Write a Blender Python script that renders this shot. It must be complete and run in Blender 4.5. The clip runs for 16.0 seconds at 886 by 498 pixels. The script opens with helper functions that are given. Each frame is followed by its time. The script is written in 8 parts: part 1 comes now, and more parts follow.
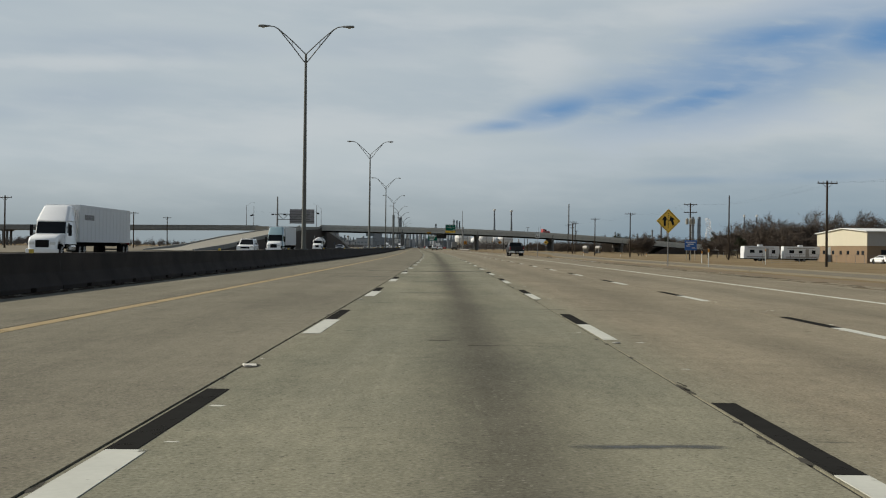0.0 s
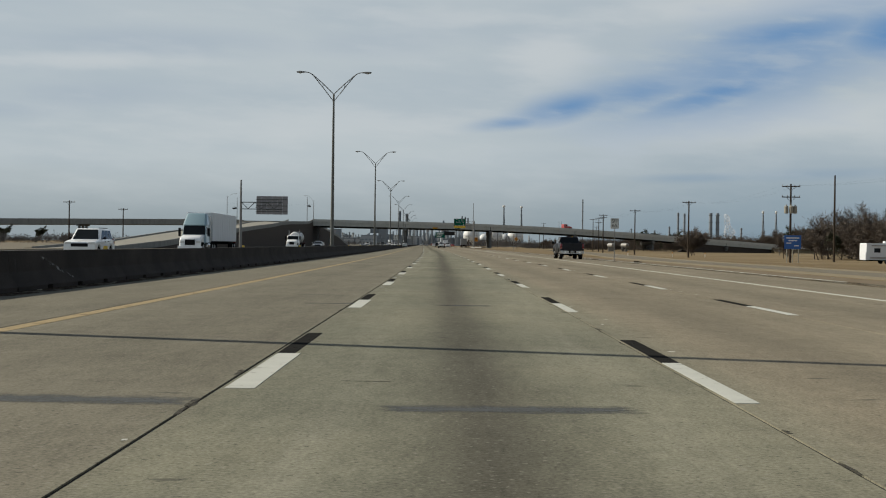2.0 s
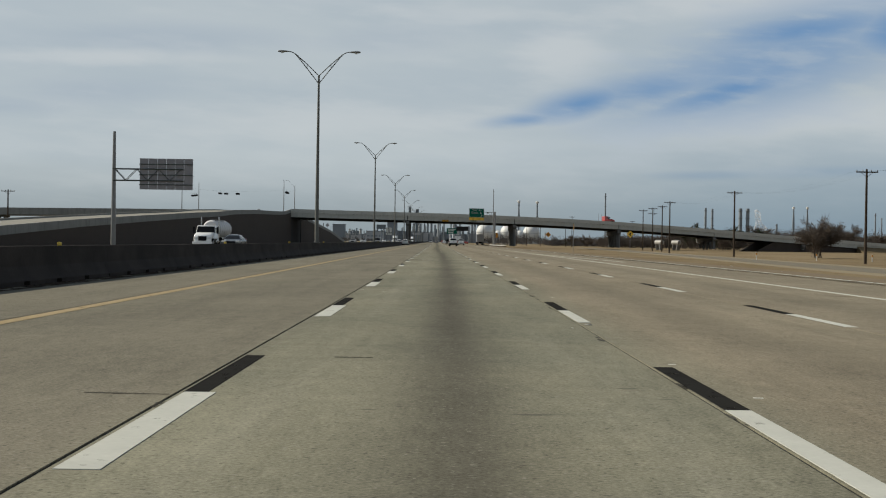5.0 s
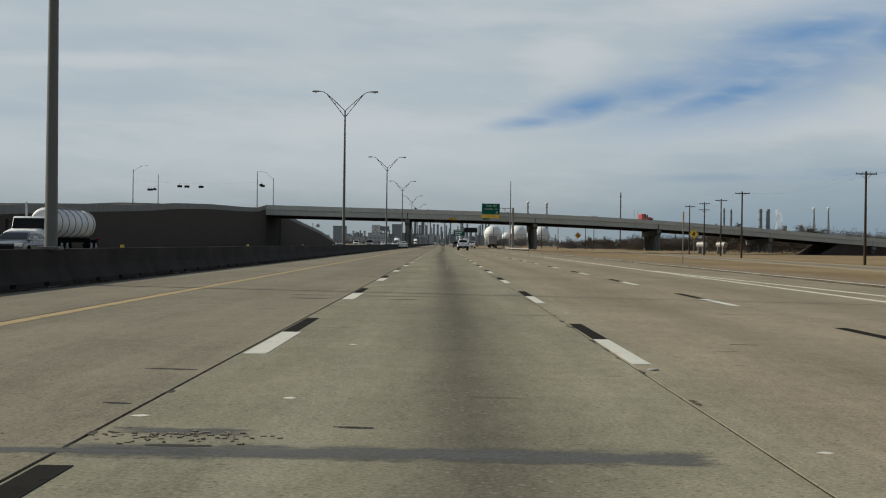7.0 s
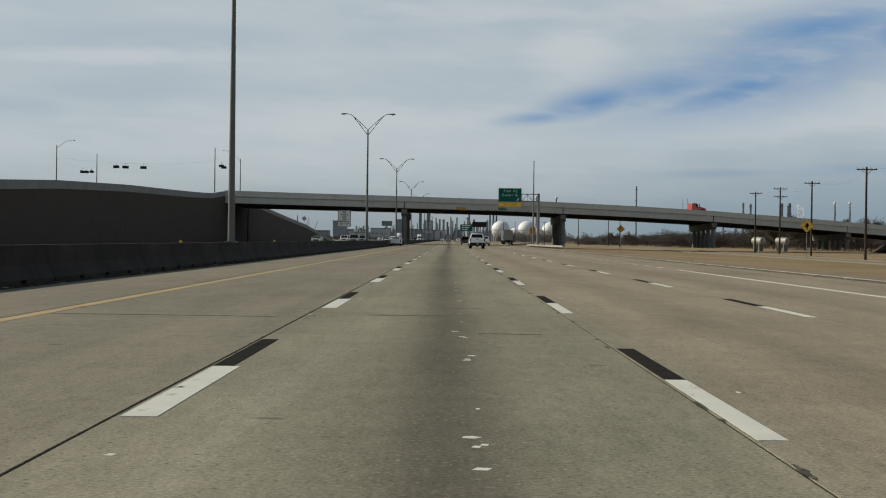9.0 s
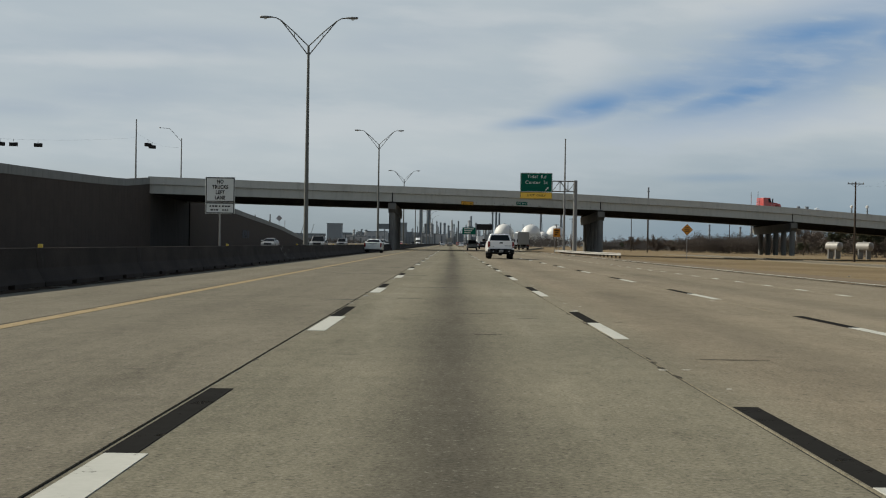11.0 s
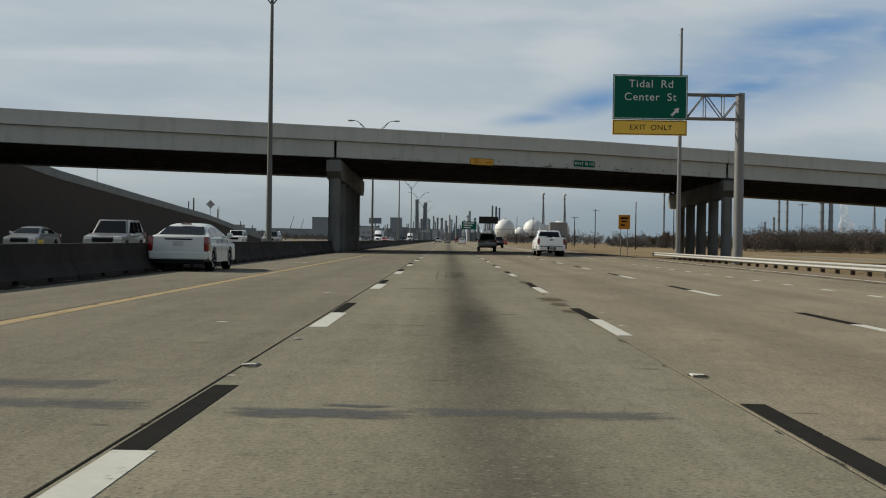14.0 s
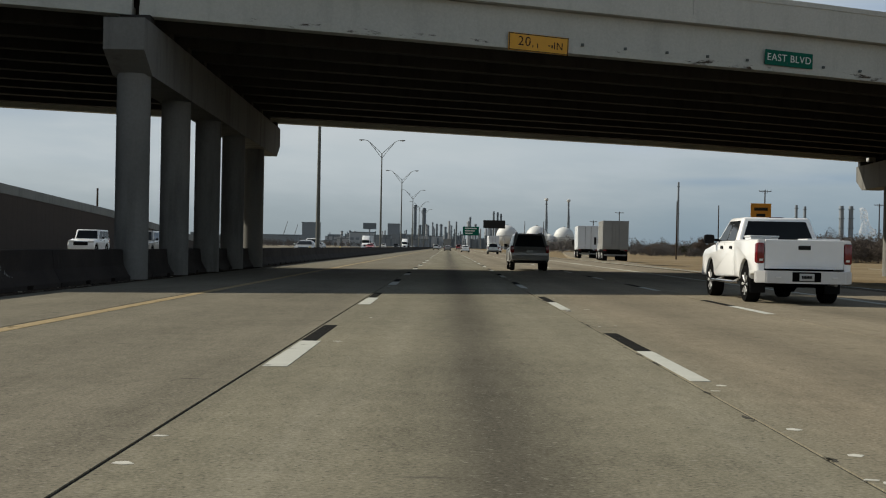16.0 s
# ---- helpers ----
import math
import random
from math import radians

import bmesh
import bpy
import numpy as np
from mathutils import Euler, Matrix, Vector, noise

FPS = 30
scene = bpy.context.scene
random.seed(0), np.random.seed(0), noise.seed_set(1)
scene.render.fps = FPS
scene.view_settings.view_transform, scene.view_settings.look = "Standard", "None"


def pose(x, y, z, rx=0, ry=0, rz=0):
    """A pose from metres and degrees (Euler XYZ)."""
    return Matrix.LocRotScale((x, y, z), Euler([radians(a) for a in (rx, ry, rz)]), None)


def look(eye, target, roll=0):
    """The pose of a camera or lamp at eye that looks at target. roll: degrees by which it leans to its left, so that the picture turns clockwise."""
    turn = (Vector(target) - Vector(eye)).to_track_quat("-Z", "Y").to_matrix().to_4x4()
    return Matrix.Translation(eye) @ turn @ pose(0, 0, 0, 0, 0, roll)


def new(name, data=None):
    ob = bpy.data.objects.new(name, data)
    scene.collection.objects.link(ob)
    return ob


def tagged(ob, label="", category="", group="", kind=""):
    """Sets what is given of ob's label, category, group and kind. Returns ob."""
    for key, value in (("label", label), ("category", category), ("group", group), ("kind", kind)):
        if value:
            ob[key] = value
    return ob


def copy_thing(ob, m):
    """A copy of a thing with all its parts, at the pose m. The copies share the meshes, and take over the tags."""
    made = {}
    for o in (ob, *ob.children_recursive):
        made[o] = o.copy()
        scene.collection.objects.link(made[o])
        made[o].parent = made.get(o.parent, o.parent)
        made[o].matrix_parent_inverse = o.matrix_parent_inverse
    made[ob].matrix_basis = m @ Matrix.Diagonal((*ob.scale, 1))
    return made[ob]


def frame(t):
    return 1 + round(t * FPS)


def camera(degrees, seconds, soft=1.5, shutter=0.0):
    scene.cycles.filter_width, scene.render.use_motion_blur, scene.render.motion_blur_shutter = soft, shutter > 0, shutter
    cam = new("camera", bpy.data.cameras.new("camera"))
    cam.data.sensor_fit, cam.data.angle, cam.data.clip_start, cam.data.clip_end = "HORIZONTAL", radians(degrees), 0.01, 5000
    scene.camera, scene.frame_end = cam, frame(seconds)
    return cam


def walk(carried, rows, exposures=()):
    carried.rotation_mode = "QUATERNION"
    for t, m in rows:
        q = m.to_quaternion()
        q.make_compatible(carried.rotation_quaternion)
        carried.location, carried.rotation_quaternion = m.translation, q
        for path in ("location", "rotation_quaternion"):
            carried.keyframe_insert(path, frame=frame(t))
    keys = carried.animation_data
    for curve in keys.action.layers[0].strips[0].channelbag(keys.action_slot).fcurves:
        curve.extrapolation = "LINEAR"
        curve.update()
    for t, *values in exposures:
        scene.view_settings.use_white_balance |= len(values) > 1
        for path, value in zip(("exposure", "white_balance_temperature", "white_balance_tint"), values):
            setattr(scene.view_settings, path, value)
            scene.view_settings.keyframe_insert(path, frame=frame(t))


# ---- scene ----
cam = camera(37.97, 16.0, soft=1.1)
PATH = [
    (0.0, pose(-2.94, -0.25, 1.08, 89.93, -0.68, -1.18)),
    (0.5, pose(-2.56, 16.84, 1.08, 90.00, -0.60, -1.07)),
    (1.0, pose(-2.25, 33.59, 1.08, 89.97, -0.60, -1.04)),
    (1.5, pose(-1.97, 50.11, 1.08, 89.94, -0.64, -0.89)),
    (2.0, pose(-1.68, 67.08, 1.08, 89.81, -0.72, -0.83)),
    (2.5, pose(-1.42, 83.96, 1.08, 89.84, -0.81, -0.80)),
    (3.0, pose(-1.16, 100.90, 1.08, 89.71, -0.90, -0.86)),
    (3.5, pose(-0.83, 118.02, 1.08, 89.72, -0.73, -0.76)),
    (4.0, pose(-0.60, 134.89, 1.08, 89.70, -0.68, -0.65)),
    (4.5, pose(-0.43, 151.48, 1.08, 89.65, -0.81, -0.40)),
    (7.0, pose(-0.02, 234.90, 1.08, 89.77, -0.73, -0.01)),
    (7.5, pose(0.06, 251.10, 1.08, 89.68, -0.68, 0.19)),
    (8.0, pose(0.06, 267.45, 1.08, 89.66, -0.73, 0.21)),
    (8.5, pose(0.03, 284.13, 1.08, 89.74, -0.98, 0.17)),
    (9.0, pose(0.02, 300.56, 1.08, 89.58, -0.76, 0.26)),
    (11.5, pose(-0.25, 382.07, 1.08, 89.78, -0.92, 0.31)),
    (12.0, pose(-0.28, 398.38, 1.08, 89.58, -0.80, 0.33)),
    (12.5, pose(-0.34, 414.68, 1.08, 89.89, -1.05, 0.21)),
    (13.0, pose(-0.31, 430.93, 1.08, 89.75, -0.95, 0.11)),
    (13.5, pose(-0.31, 447.07, 1.08, 89.77, -0.86, -0.01)),
    (14.0, pose(-0.27, 463.32, 1.08, 89.59, -0.95, 0.19)),
    (14.5, pose(-0.29, 479.63, 1.08, 89.70, -0.84, 0.12)),
    (15.0, pose(-0.27, 495.99, 1.08, 90.10, -0.92, 0.22)),
    (15.5, pose(-0.30, 512.53, 1.08, 89.80, -0.94, 0.26)),
    (16.0, pose(-0.32, 528.51, 1.08, 89.90, -1.09, 0.17)),
]
walk(cam, PATH, exposures=((0.0, 0.0), (16.0, 0.0)))

# ---- light ----
SUN_WAY = Vector((1.41, -0.45, -1.0)).normalized()      # the way the sunlight travels
SUN_UP = math.asin(-SUN_WAY.z)
sun = new("sun", bpy.data.lights.new("sun", "SUN"))
sun.data.energy, sun.data.angle, sun.data.color = 5.0, radians(0.53), (1.0, 0.93, 0.78)
sun.matrix_world = look((0, 0, 60), Vector((0, 0, 60)) + SUN_WAY)


class Nodes:
    """A small hand for writing node trees."""

    def __init__(self, tree):
        self.t = tree

    def add(self, kind, **inputs):
        n = self.t.nodes.new(kind)
        for k, v in inputs.items():
            self.put(n.inputs[k.replace("_", " ")], v)
        return n

    def put(self, socket, v):
        if isinstance(v, bpy.types.NodeSocket):
            self.t.links.new(v, socket)
        else:
            socket.default_value = v

    def math(self, op, a, b=None, c=None, clamp=False):
        n = self.t.nodes.new("ShaderNodeMath")
        n.operation, n.use_clamp = op, clamp
        for i, v in enumerate((a, b, c)):
            if v is not None:
                self.put(n.inputs[i], v)
        return n.outputs[0]

    def mix(self, fac, a, b, blend="MIX"):
        n = self.t.nodes.new("ShaderNodeMix")
        n.data_type, n.blend_type = "RGBA", blend
        self.put(n.inputs[0], fac)
        for s, v in ((n.inputs[6], a), (n.inputs[7], b)):
            self.put(s, v if isinstance(v, bpy.types.NodeSocket) else (*v[:3], 1))
        return n.outputs[2]

    def noise(self, vec, scale, detail=4.0, rough=0.55):
        n = self.add("ShaderNodeTexNoise", Scale=scale, Detail=detail, Roughness=rough)
        if vec is not None:
            self.put(n.inputs["Vector"], vec)
        return n.outputs["Fac"]

    def ramp(self, fac, stops):
        n = self.t.nodes.new("ShaderNodeValToRGB")
        self.put(n.inputs[0], fac)
        e = n.color_ramp.elements
        while len(e) < len(stops):
            e.new(0.5)
        for el, (p, v) in zip(e, stops):
            el.position = p
            el.color = (*v, 1) if isinstance(v, tuple) else (v, v, v, 1)
        return n.outputs[0]

    def span(self, v, a, b, c=0.0, d=1.0):
        n = self.add("ShaderNodeMapRange", Value=v, From_Min=a, From_Max=b, To_Min=c, To_Max=d)
        n.interpolation_type = "SMOOTHSTEP"
        return n.outputs[0]

    def xyz(self, x, y, z):
        return self.add("ShaderNodeCombineXYZ", X=x, Y=y, Z=z).outputs[0]


# sky: broken winter cloud with a gap of blue ahead to the right
world = bpy.data.worlds.new("sky")
scene.world = world
world.use_nodes = True
world.node_tree.nodes.clear()
N = Nodes(world.node_tree)
sky = N.add("ShaderNodeTexSky")
sky.sky_type, sky.sun_disc = "NISHITA", False
sky.sun_elevation, sky.sun_rotation = SUN_UP, math.atan2(-SUN_WAY.x, -SUN_WAY.y)
sky.air_density, sky.dust_density = 1.0, 0.6
way = N.add("ShaderNodeTexCoord").outputs["Generated"]
sep = N.add("ShaderNodeSeparateXYZ", Vector=way)
azim = N.math("ARCTAN2", sep.outputs[0], sep.outputs[1])
elev = N.math("ARCSINE", N.math("MINIMUM", N.math("MAXIMUM", sep.outputs[2], -1.0), 1.0))
drift = N.math("MULTIPLY_ADD", azim, 0.05, elev)
banks = N.xyz(N.math("MULTIPLY", azim, 3.2), N.math("MULTIPLY", drift, 22.0), 3.1)
wisps = N.xyz(N.math("MULTIPLY", azim, 16.0), N.math("MULTIPLY", drift, 70.0), 0.7)
bank = N.noise(banks, 1.0, 3.5, 0.5)
wisp = N.noise(wisps, 1.0, 5.0, 0.55)


def gap(a0, e0, wa, we, tilt):
    """An oblong hole in the cloud at azimuth a0 and elevation e0."""
    da = N.math("DIVIDE", N.math("SUBTRACT", azim, a0), wa)
    de = N.math("SUBTRACT", elev, N.math("MULTIPLY_ADD", N.math("SUBTRACT", azim, a0), tilt, e0))
    de = N.math("DIVIDE", de, we)
    return N.math("SUBTRACT", 1.0, N.math("SQRT", N.math("ADD", N.math("MULTIPLY", da, da), N.math("MULTIPLY", de, de))))


def shape(a0, e0, wa, we, tilt, soft=0.9):
    """How far one is inside an oblong patch of the sky, from 0 outside to 1 within, with frayed edges."""
    return N.span(N.math("ADD", gap(a0, e0, wa, we, tilt), fray), -0.10, soft)


def most(*v):
    out_ = v[0]
    for k in v[1:]:
        out_ = N.math("MAXIMUM", out_, k)
    return out_


fray = N.math("ADD", N.math("MULTIPLY", N.math("SUBTRACT", wisp, 0.5), 1.1), N.math("MULTIPLY", N.math("SUBTRACT", bank, 0.5), 0.5))
# rents of blue, deepest high up to the right, under a thin white veil
rents = most(
    N.math("MULTIPLY", shape(0.355, 0.158, 0.075, 0.030, 0.10), 1.0),
    N.math("MULTIPLY", shape(0.275, 0.160, 0.110, 0.020, 0.10), 0.85),
    N.math("MULTIPLY", shape(0.255, 0.138, 0.180, 0.056, 0.26), 0.68),
    N.math("MULTIPLY", shape(0.225, 0.118, 0.100, 0.020, 0.26), 0.88),
    N.math("MULTIPLY", shape(0.165, 0.118, 0.090, 0.024, 0.15), 0.72),
    N.math("MULTIPLY", shape(0.112, 0.108, 0.062, 0.017, 0.20), 0.88),
    N.math("MULTIPLY", shape(0.068, 0.095, 0.045, 0.0080, 0.10), 0.65),
    N.math("MULTIPLY", shape(0.205, 0.053, 0.060, 0.0050, 0.02), 0.32),
    N.math("MULTIPLY", shape(0.300, 0.056, 0.090, 0.0070, 0.03), 0.26))
open_sky = N.math("MULTIPLY", rents, N.span(wisp, 0.40, 0.72, 1.0, 0.55))
# greyer and whiter sheets of the high cloud
grey = most(shape(-0.215, 0.150, 0.150, 0.016, 0.02), shape(-0.255, 0.109, 0.090, 0.015, 0.04), shape(-0.33, 0.095, 0.07, 0.010, 0.0), N.math("MULTIPLY", shape(-0.045, 0.154, 0.080, 0.014, 0.03), 0.7), N.math("MULTIPLY", shape(0.085, 0.160, 0.05, 0.008, 0.1), 0.5))
white = most(shape(-0.26, 0.134, 0.110, 0.008, 0.02), N.math("MULTIPLY", shape(-0.08, 0.092, 0.22, 0.020, 0.03), 0.8), shape(0.095, 0.145, 0.055, 0.030, 0.1), shape(0.235, 0.182, 0.150, 0.013, 0.05), shape(0.250, 0.092, 0.160, 0.022, 0.12), N.math("MULTIPLY", shape(0.02, 0.175, 0.10, 0.010, 0.0), 0.7))
thin = N.span(bank, 0.30, 0.70)
cloud = N.mix(thin, (0.428, 0.496, 0.546), (0.492, 0.550, 0.580))
cloud = N.mix(N.math("MULTIPLY", grey, 0.75), cloud, (0.385, 0.455, 0.525))
cloud = N.mix(N.math("MULTIPLY", white, 0.70), cloud, (0.568, 0.608, 0.628))
cloud = N.mix(N.math("MULTIPLY", N.span(wisp, 0.40, 0.75), 0.30), cloud, (0.562, 0.604, 0.626))
seen_sky = N.mix(open_sky, cloud, (0.105, 0.250, 0.485))
haze_band = N.mix(N.span(N.math("ADD", elev, N.math("MULTIPLY", N.math("SUBTRACT", wisp, 0.5), 0.02)), 0.0, N.span(azim, 0.02, 0.26, 0.070, 0.100)), N.mix(N.span(azim, 0.03, 0.24), (0.275, 0.335, 0.370), (0.215, 0.300, 0.370)), seen_sky)
clear = N.add("ShaderNodeBackground", Color=sky.outputs[0], Strength=0.06)
cover = N.add("ShaderNodeBackground", Color=haze_band, Strength=1.0)
both = N.add("ShaderNodeMixShader", Fac=N.span(elev, 0.24, 0.60, 0.93, 0.18))
N.t.links.new(clear.outputs[0], both.inputs[1])
N.t.links.new(cover.outputs[0], both.inputs[2])
N.t.links.new(both.outputs[0], N.add("ShaderNodeOutputWorld").inputs[0])


# ---- materials ----
def material(name):
    m = bpy.data.materials.new(name)
    m.use_nodes = True
    m.node_tree.nodes.clear()
    n = Nodes(m.node_tree)
    b = n.add("ShaderNodeBsdfPrincipled")
    n.t.links.new(b.outputs[0], n.add("ShaderNodeOutputMaterial").inputs[0])
    return m, n, b


def plain(name, colour, rough=0.6, metal=0.0, vary=0.15, scale=3.0, fine=40.0, bump=0.0, coat=0.0, stretch=(1, 1, 1), per_thing=0.0, gloss=None):
    """A surface with a coarse and a fine variation and, if wanted, relief."""
    m, n, b = material(name)
    tc = n.add("ShaderNodeTexCoord").outputs["Object"]
    vec = n.add("ShaderNodeVectorMath", )
    vec.operation = "MULTIPLY"
    n.put(vec.inputs[0], tc)
    vec.inputs[1].default_value = stretch
    big = n.noise(vec.outputs[0], scale, 5.0)
    small = n.noise(vec.outputs[0], fine, 3.0)
    f = n.math("ADD", n.math("MULTIPLY", n.math("SUBTRACT", big, 0.5), 2 * vary), n.math("MULTIPLY", n.math("SUBTRACT", small, 0.5), vary))
    if per_thing:
        rnd = n.add("ShaderNodeObjectInfo").outputs["Random"]
        f = n.math("ADD", f, n.math("MULTIPLY", n.math("SUBTRACT", rnd, 0.5), per_thing))
    lum = n.math("ADD", f, 1.0)
    col = n.add("ShaderNodeVectorMath")
    col.operation = "SCALE"
    col.inputs[0].default_value = colour
    n.put(col.inputs["Scale"], lum)
    n.put(b.inputs["Base Color"], col.outputs[0])
    n.put(b.inputs["Roughness"], n.math("ADD", n.math("MULTIPLY", n.math("SUBTRACT", big, 0.5), 0.25), rough, clamp=True))
    b.inputs["Metallic"].default_value = metal
    b.inputs["Specular IOR Level"].default_value = gloss if gloss is not None else (0.12 if rough >= 0.6 and not metal else 0.5)
    b.inputs["Coat Weight"].default_value = coat
    b.inputs["Coat Roughness"].default_value = 0.05
    if bump:
        bm_ = n.add("ShaderNodeBump", Strength=bump, Distance=0.02, Height=small)
        n.put(b.inputs["Normal"], bm_.outputs[0])
    return m


def road_material():
    """Worn grey-tan concrete: tined grain, tyre paths, an oil streak down each lane, stains and spots. UV in metres: across, along."""
    m, n, b = material("road_concrete")
    uv = n.add("ShaderNodeUVMap")
    uv.uv_map = "metres"
    s = n.add("ShaderNodeSeparateXYZ", Vector=uv.outputs[0])
    u, v = s.outputs[0], s.outputs[1]
    long_ = n.xyz(n.math("MULTIPLY", u, 1.6), n.math("MULTIPLY", v, 0.05), 0.0)
    cross = n.xyz(n.math("MULTIPLY", u, 0.5), n.math("MULTIPLY", v, 1.6), 2.0)
    blot = n.noise(n.xyz(u, n.math("MULTIPLY", v, 0.45), 1.0), 0.40, 6.0, 0.6)
    lane = n.noise(long_, 1.0, 5.0, 0.6)
    tine = n.noise(cross, 1.0, 5.0, 0.65)
    grit = n.noise(uv.outputs[0], 38.0, 3.0, 0.7)
    pit = n.noise(n.xyz(u, n.math("MULTIPLY", v, 0.35), 4.0), 9.0, 5.0, 0.7)
    warm = n.mix(n.span(blot, 0.35, 0.65), (0.154, 0.152, 0.115), (0.172, 0.165, 0.122))
    warm = n.mix(n.span(v, 170.0, 440.0, 0.0, 0.72), warm, (0.163, 0.148, 0.110))
    right = n.span(u, 1.4, 2.6)
    left = n.span(u, -2.2, -1.7, 1.0, 0.0)
    col = n.mix(n.math("MULTIPLY", right, 0.8), warm, (0.193, 0.165, 0.121))
    col = n.mix(n.math("MULTIPLY", left, 0.8), col, (0.143, 0.130, 0.101))
    # streaks of oil and rubber along the lanes
    wob = n.math("MULTIPLY", n.math("SUBTRACT", n.noise(n.xyz(0.0, n.math("MULTIPLY", v, 0.03), 5.0), 1.0, 3.0), 0.5), 0.22)
    sway = n.math("MULTIPLY", n.math("COSINE", n.math("MULTIPLY", v, 0.0251)), n.span(v, 425.0, 480.0, -0.2, -0.03))
    uu = n.math("ADD", u, n.math("ADD", wob, sway))
    total = None
    for c, w, a in ((0.0, 0.95, 0.42), (0.0, 0.50, 0.26), (3.55, 0.9, 0.22), (7.2, 0.9, 0.22), (-3.8, 0.8, 0.10), (11.2, 0.9, 0.10), (-13.5, 0.9, 0.2), (-17.2, 0.9, 0.2), (-21.0, 0.9, 0.2), (-24.6, 0.9, 0.2)):
        d = n.math("ABSOLUTE", n.math("SUBTRACT", uu, c))
        k = n.span(d, 0.0, w, a, 0.0)
        total = k if total is None else n.math("ADD", total, k)
    total = n.math("MULTIPLY", total, n.math("MULTIPLY_ADD", lane, 0.9, 0.55))
    col = n.mix(n.math("MINIMUM", total, 0.8), col, (0.052, 0.047, 0.039))
    # pale washed strips beside the streak
    wash = n.math("MULTIPLY", n.span(n.math("ABSOLUTE", n.math("SUBTRACT", n.math("ABSOLUTE", uu), 1.15)), 0.0, 0.5, 1.0, 0.0), n.span(lane, 0.45, 0.75))
    col = n.mix(n.math("MULTIPLY", wash, 0.25), col, (0.22, 0.21, 0.175))
    f = n.math("ADD", n.math("MULTIPLY", n.math("SUBTRACT", tine, 0.5), 0.30), n.math("MULTIPLY", n.math("SUBTRACT", grit, 0.5), 1.7))
    f = n.math("ADD", f, n.math("MULTIPLY", n.math("SUBTRACT", lane, 0.5), 0.38))
    f = n.math("ADD", f, n.math("MULTIPLY", n.math("SUBTRACT", pit, 0.5), 0.75))
    f = n.math("ADD", f, n.math("MULTIPLY", n.math("SUBTRACT", blot, 0.5), 0.60))
    f = n.math("ADD", f, n.math("MULTIPLY", n.math("SUBTRACT", n.noise(n.xyz(u, n.math("MULTIPLY", v, 0.16), 7.0), 2.2, 6.0, 0.65), 0.5), 0.45))
    sc = n.add("ShaderNodeVectorMath")
    sc.operation = "SCALE"
    n.put(sc.inputs[0], col)
    n.put(sc.inputs["Scale"], n.math("MULTIPLY", n.math("ADD", f, 1.0), 1.12))
    # pale aggregate and dark pores
    pores = n.noise(uv.outputs[0], 21.0, 2.0, 0.5)
    sp = n.mix(n.span(pores, 0.63, 0.70, 0.0, 0.55), sc.outputs[0], (0.050, 0.047, 0.040))
    sp = n.mix(n.span(pores, 0.31, 0.37, 0.45, 0.0), sp, (0.27, 0.255, 0.215))
    # dark spots of spilt tar
    spots = n.math("MULTIPLY", n.span(n.noise(n.xyz(n.math("MULTIPLY", u, 1.2), n.math("MULTIPLY", v, 2.6), 9.0), 1.0, 2.0), 0.70, 0.76), 0.55)
    col = n.mix(spots, sp, (0.045, 0.044, 0.040))
    n.put(b.inputs["Base Color"], col)
    b.inputs["Specular IOR Level"].default_value = 0.04
    n.put(b.inputs["Roughness"], n.math("MULTIPLY_ADD", pit, 0.1, 0.80))
    n.put(b.inputs["Normal"], n.add("ShaderNodeBump", Strength=0.25, Distance=0.01, Height=grit).outputs[0])
    return m


def ground_material():
    """Dormant winter grass, tan with greener and bare patches."""
    m, n, b = material("winter_grass")
    tc = n.add("ShaderNodeTexCoord").outputs["Object"]
    a = n.noise(tc, 0.035, 6.0, 0.6)
    c = n.noise(tc, 0.5, 6.0, 0.65)
    d = n.noise(tc, 14.0, 4.0, 0.7)
    col = n.mix(n.span(a, 0.38, 0.62), (0.168, 0.124, 0.068), (0.216, 0.165, 0.096))
    col = n.mix(n.math("MULTIPLY", n.span(c, 0.50, 0.75), 0.45), col, (0.118, 0.098, 0.056))
    col = n.mix(n.math("MULTIPLY", n.span(c, 0.30, 0.42, 1.0, 0.0), 0.5), col, (0.27, 0.225, 0.15))
    sc = n.add("ShaderNodeVectorMath")
    sc.operation = "SCALE"
    n.put(sc.inputs[0], col)
    n.put(sc.inputs["Scale"], n.math("MULTIPLY_ADD", d, 0.9, 0.55))
    n.put(b.inputs["Base Color"], sc.outputs[0])
    b.inputs["Roughness"].default_value = 0.95
    b.inputs["Specular IOR Level"].default_value = 0.1
    n.put(b.inputs["Normal"], n.add("ShaderNodeBump", Strength=0.6, Distance=0.06, Height=d).outputs[0])
    return m


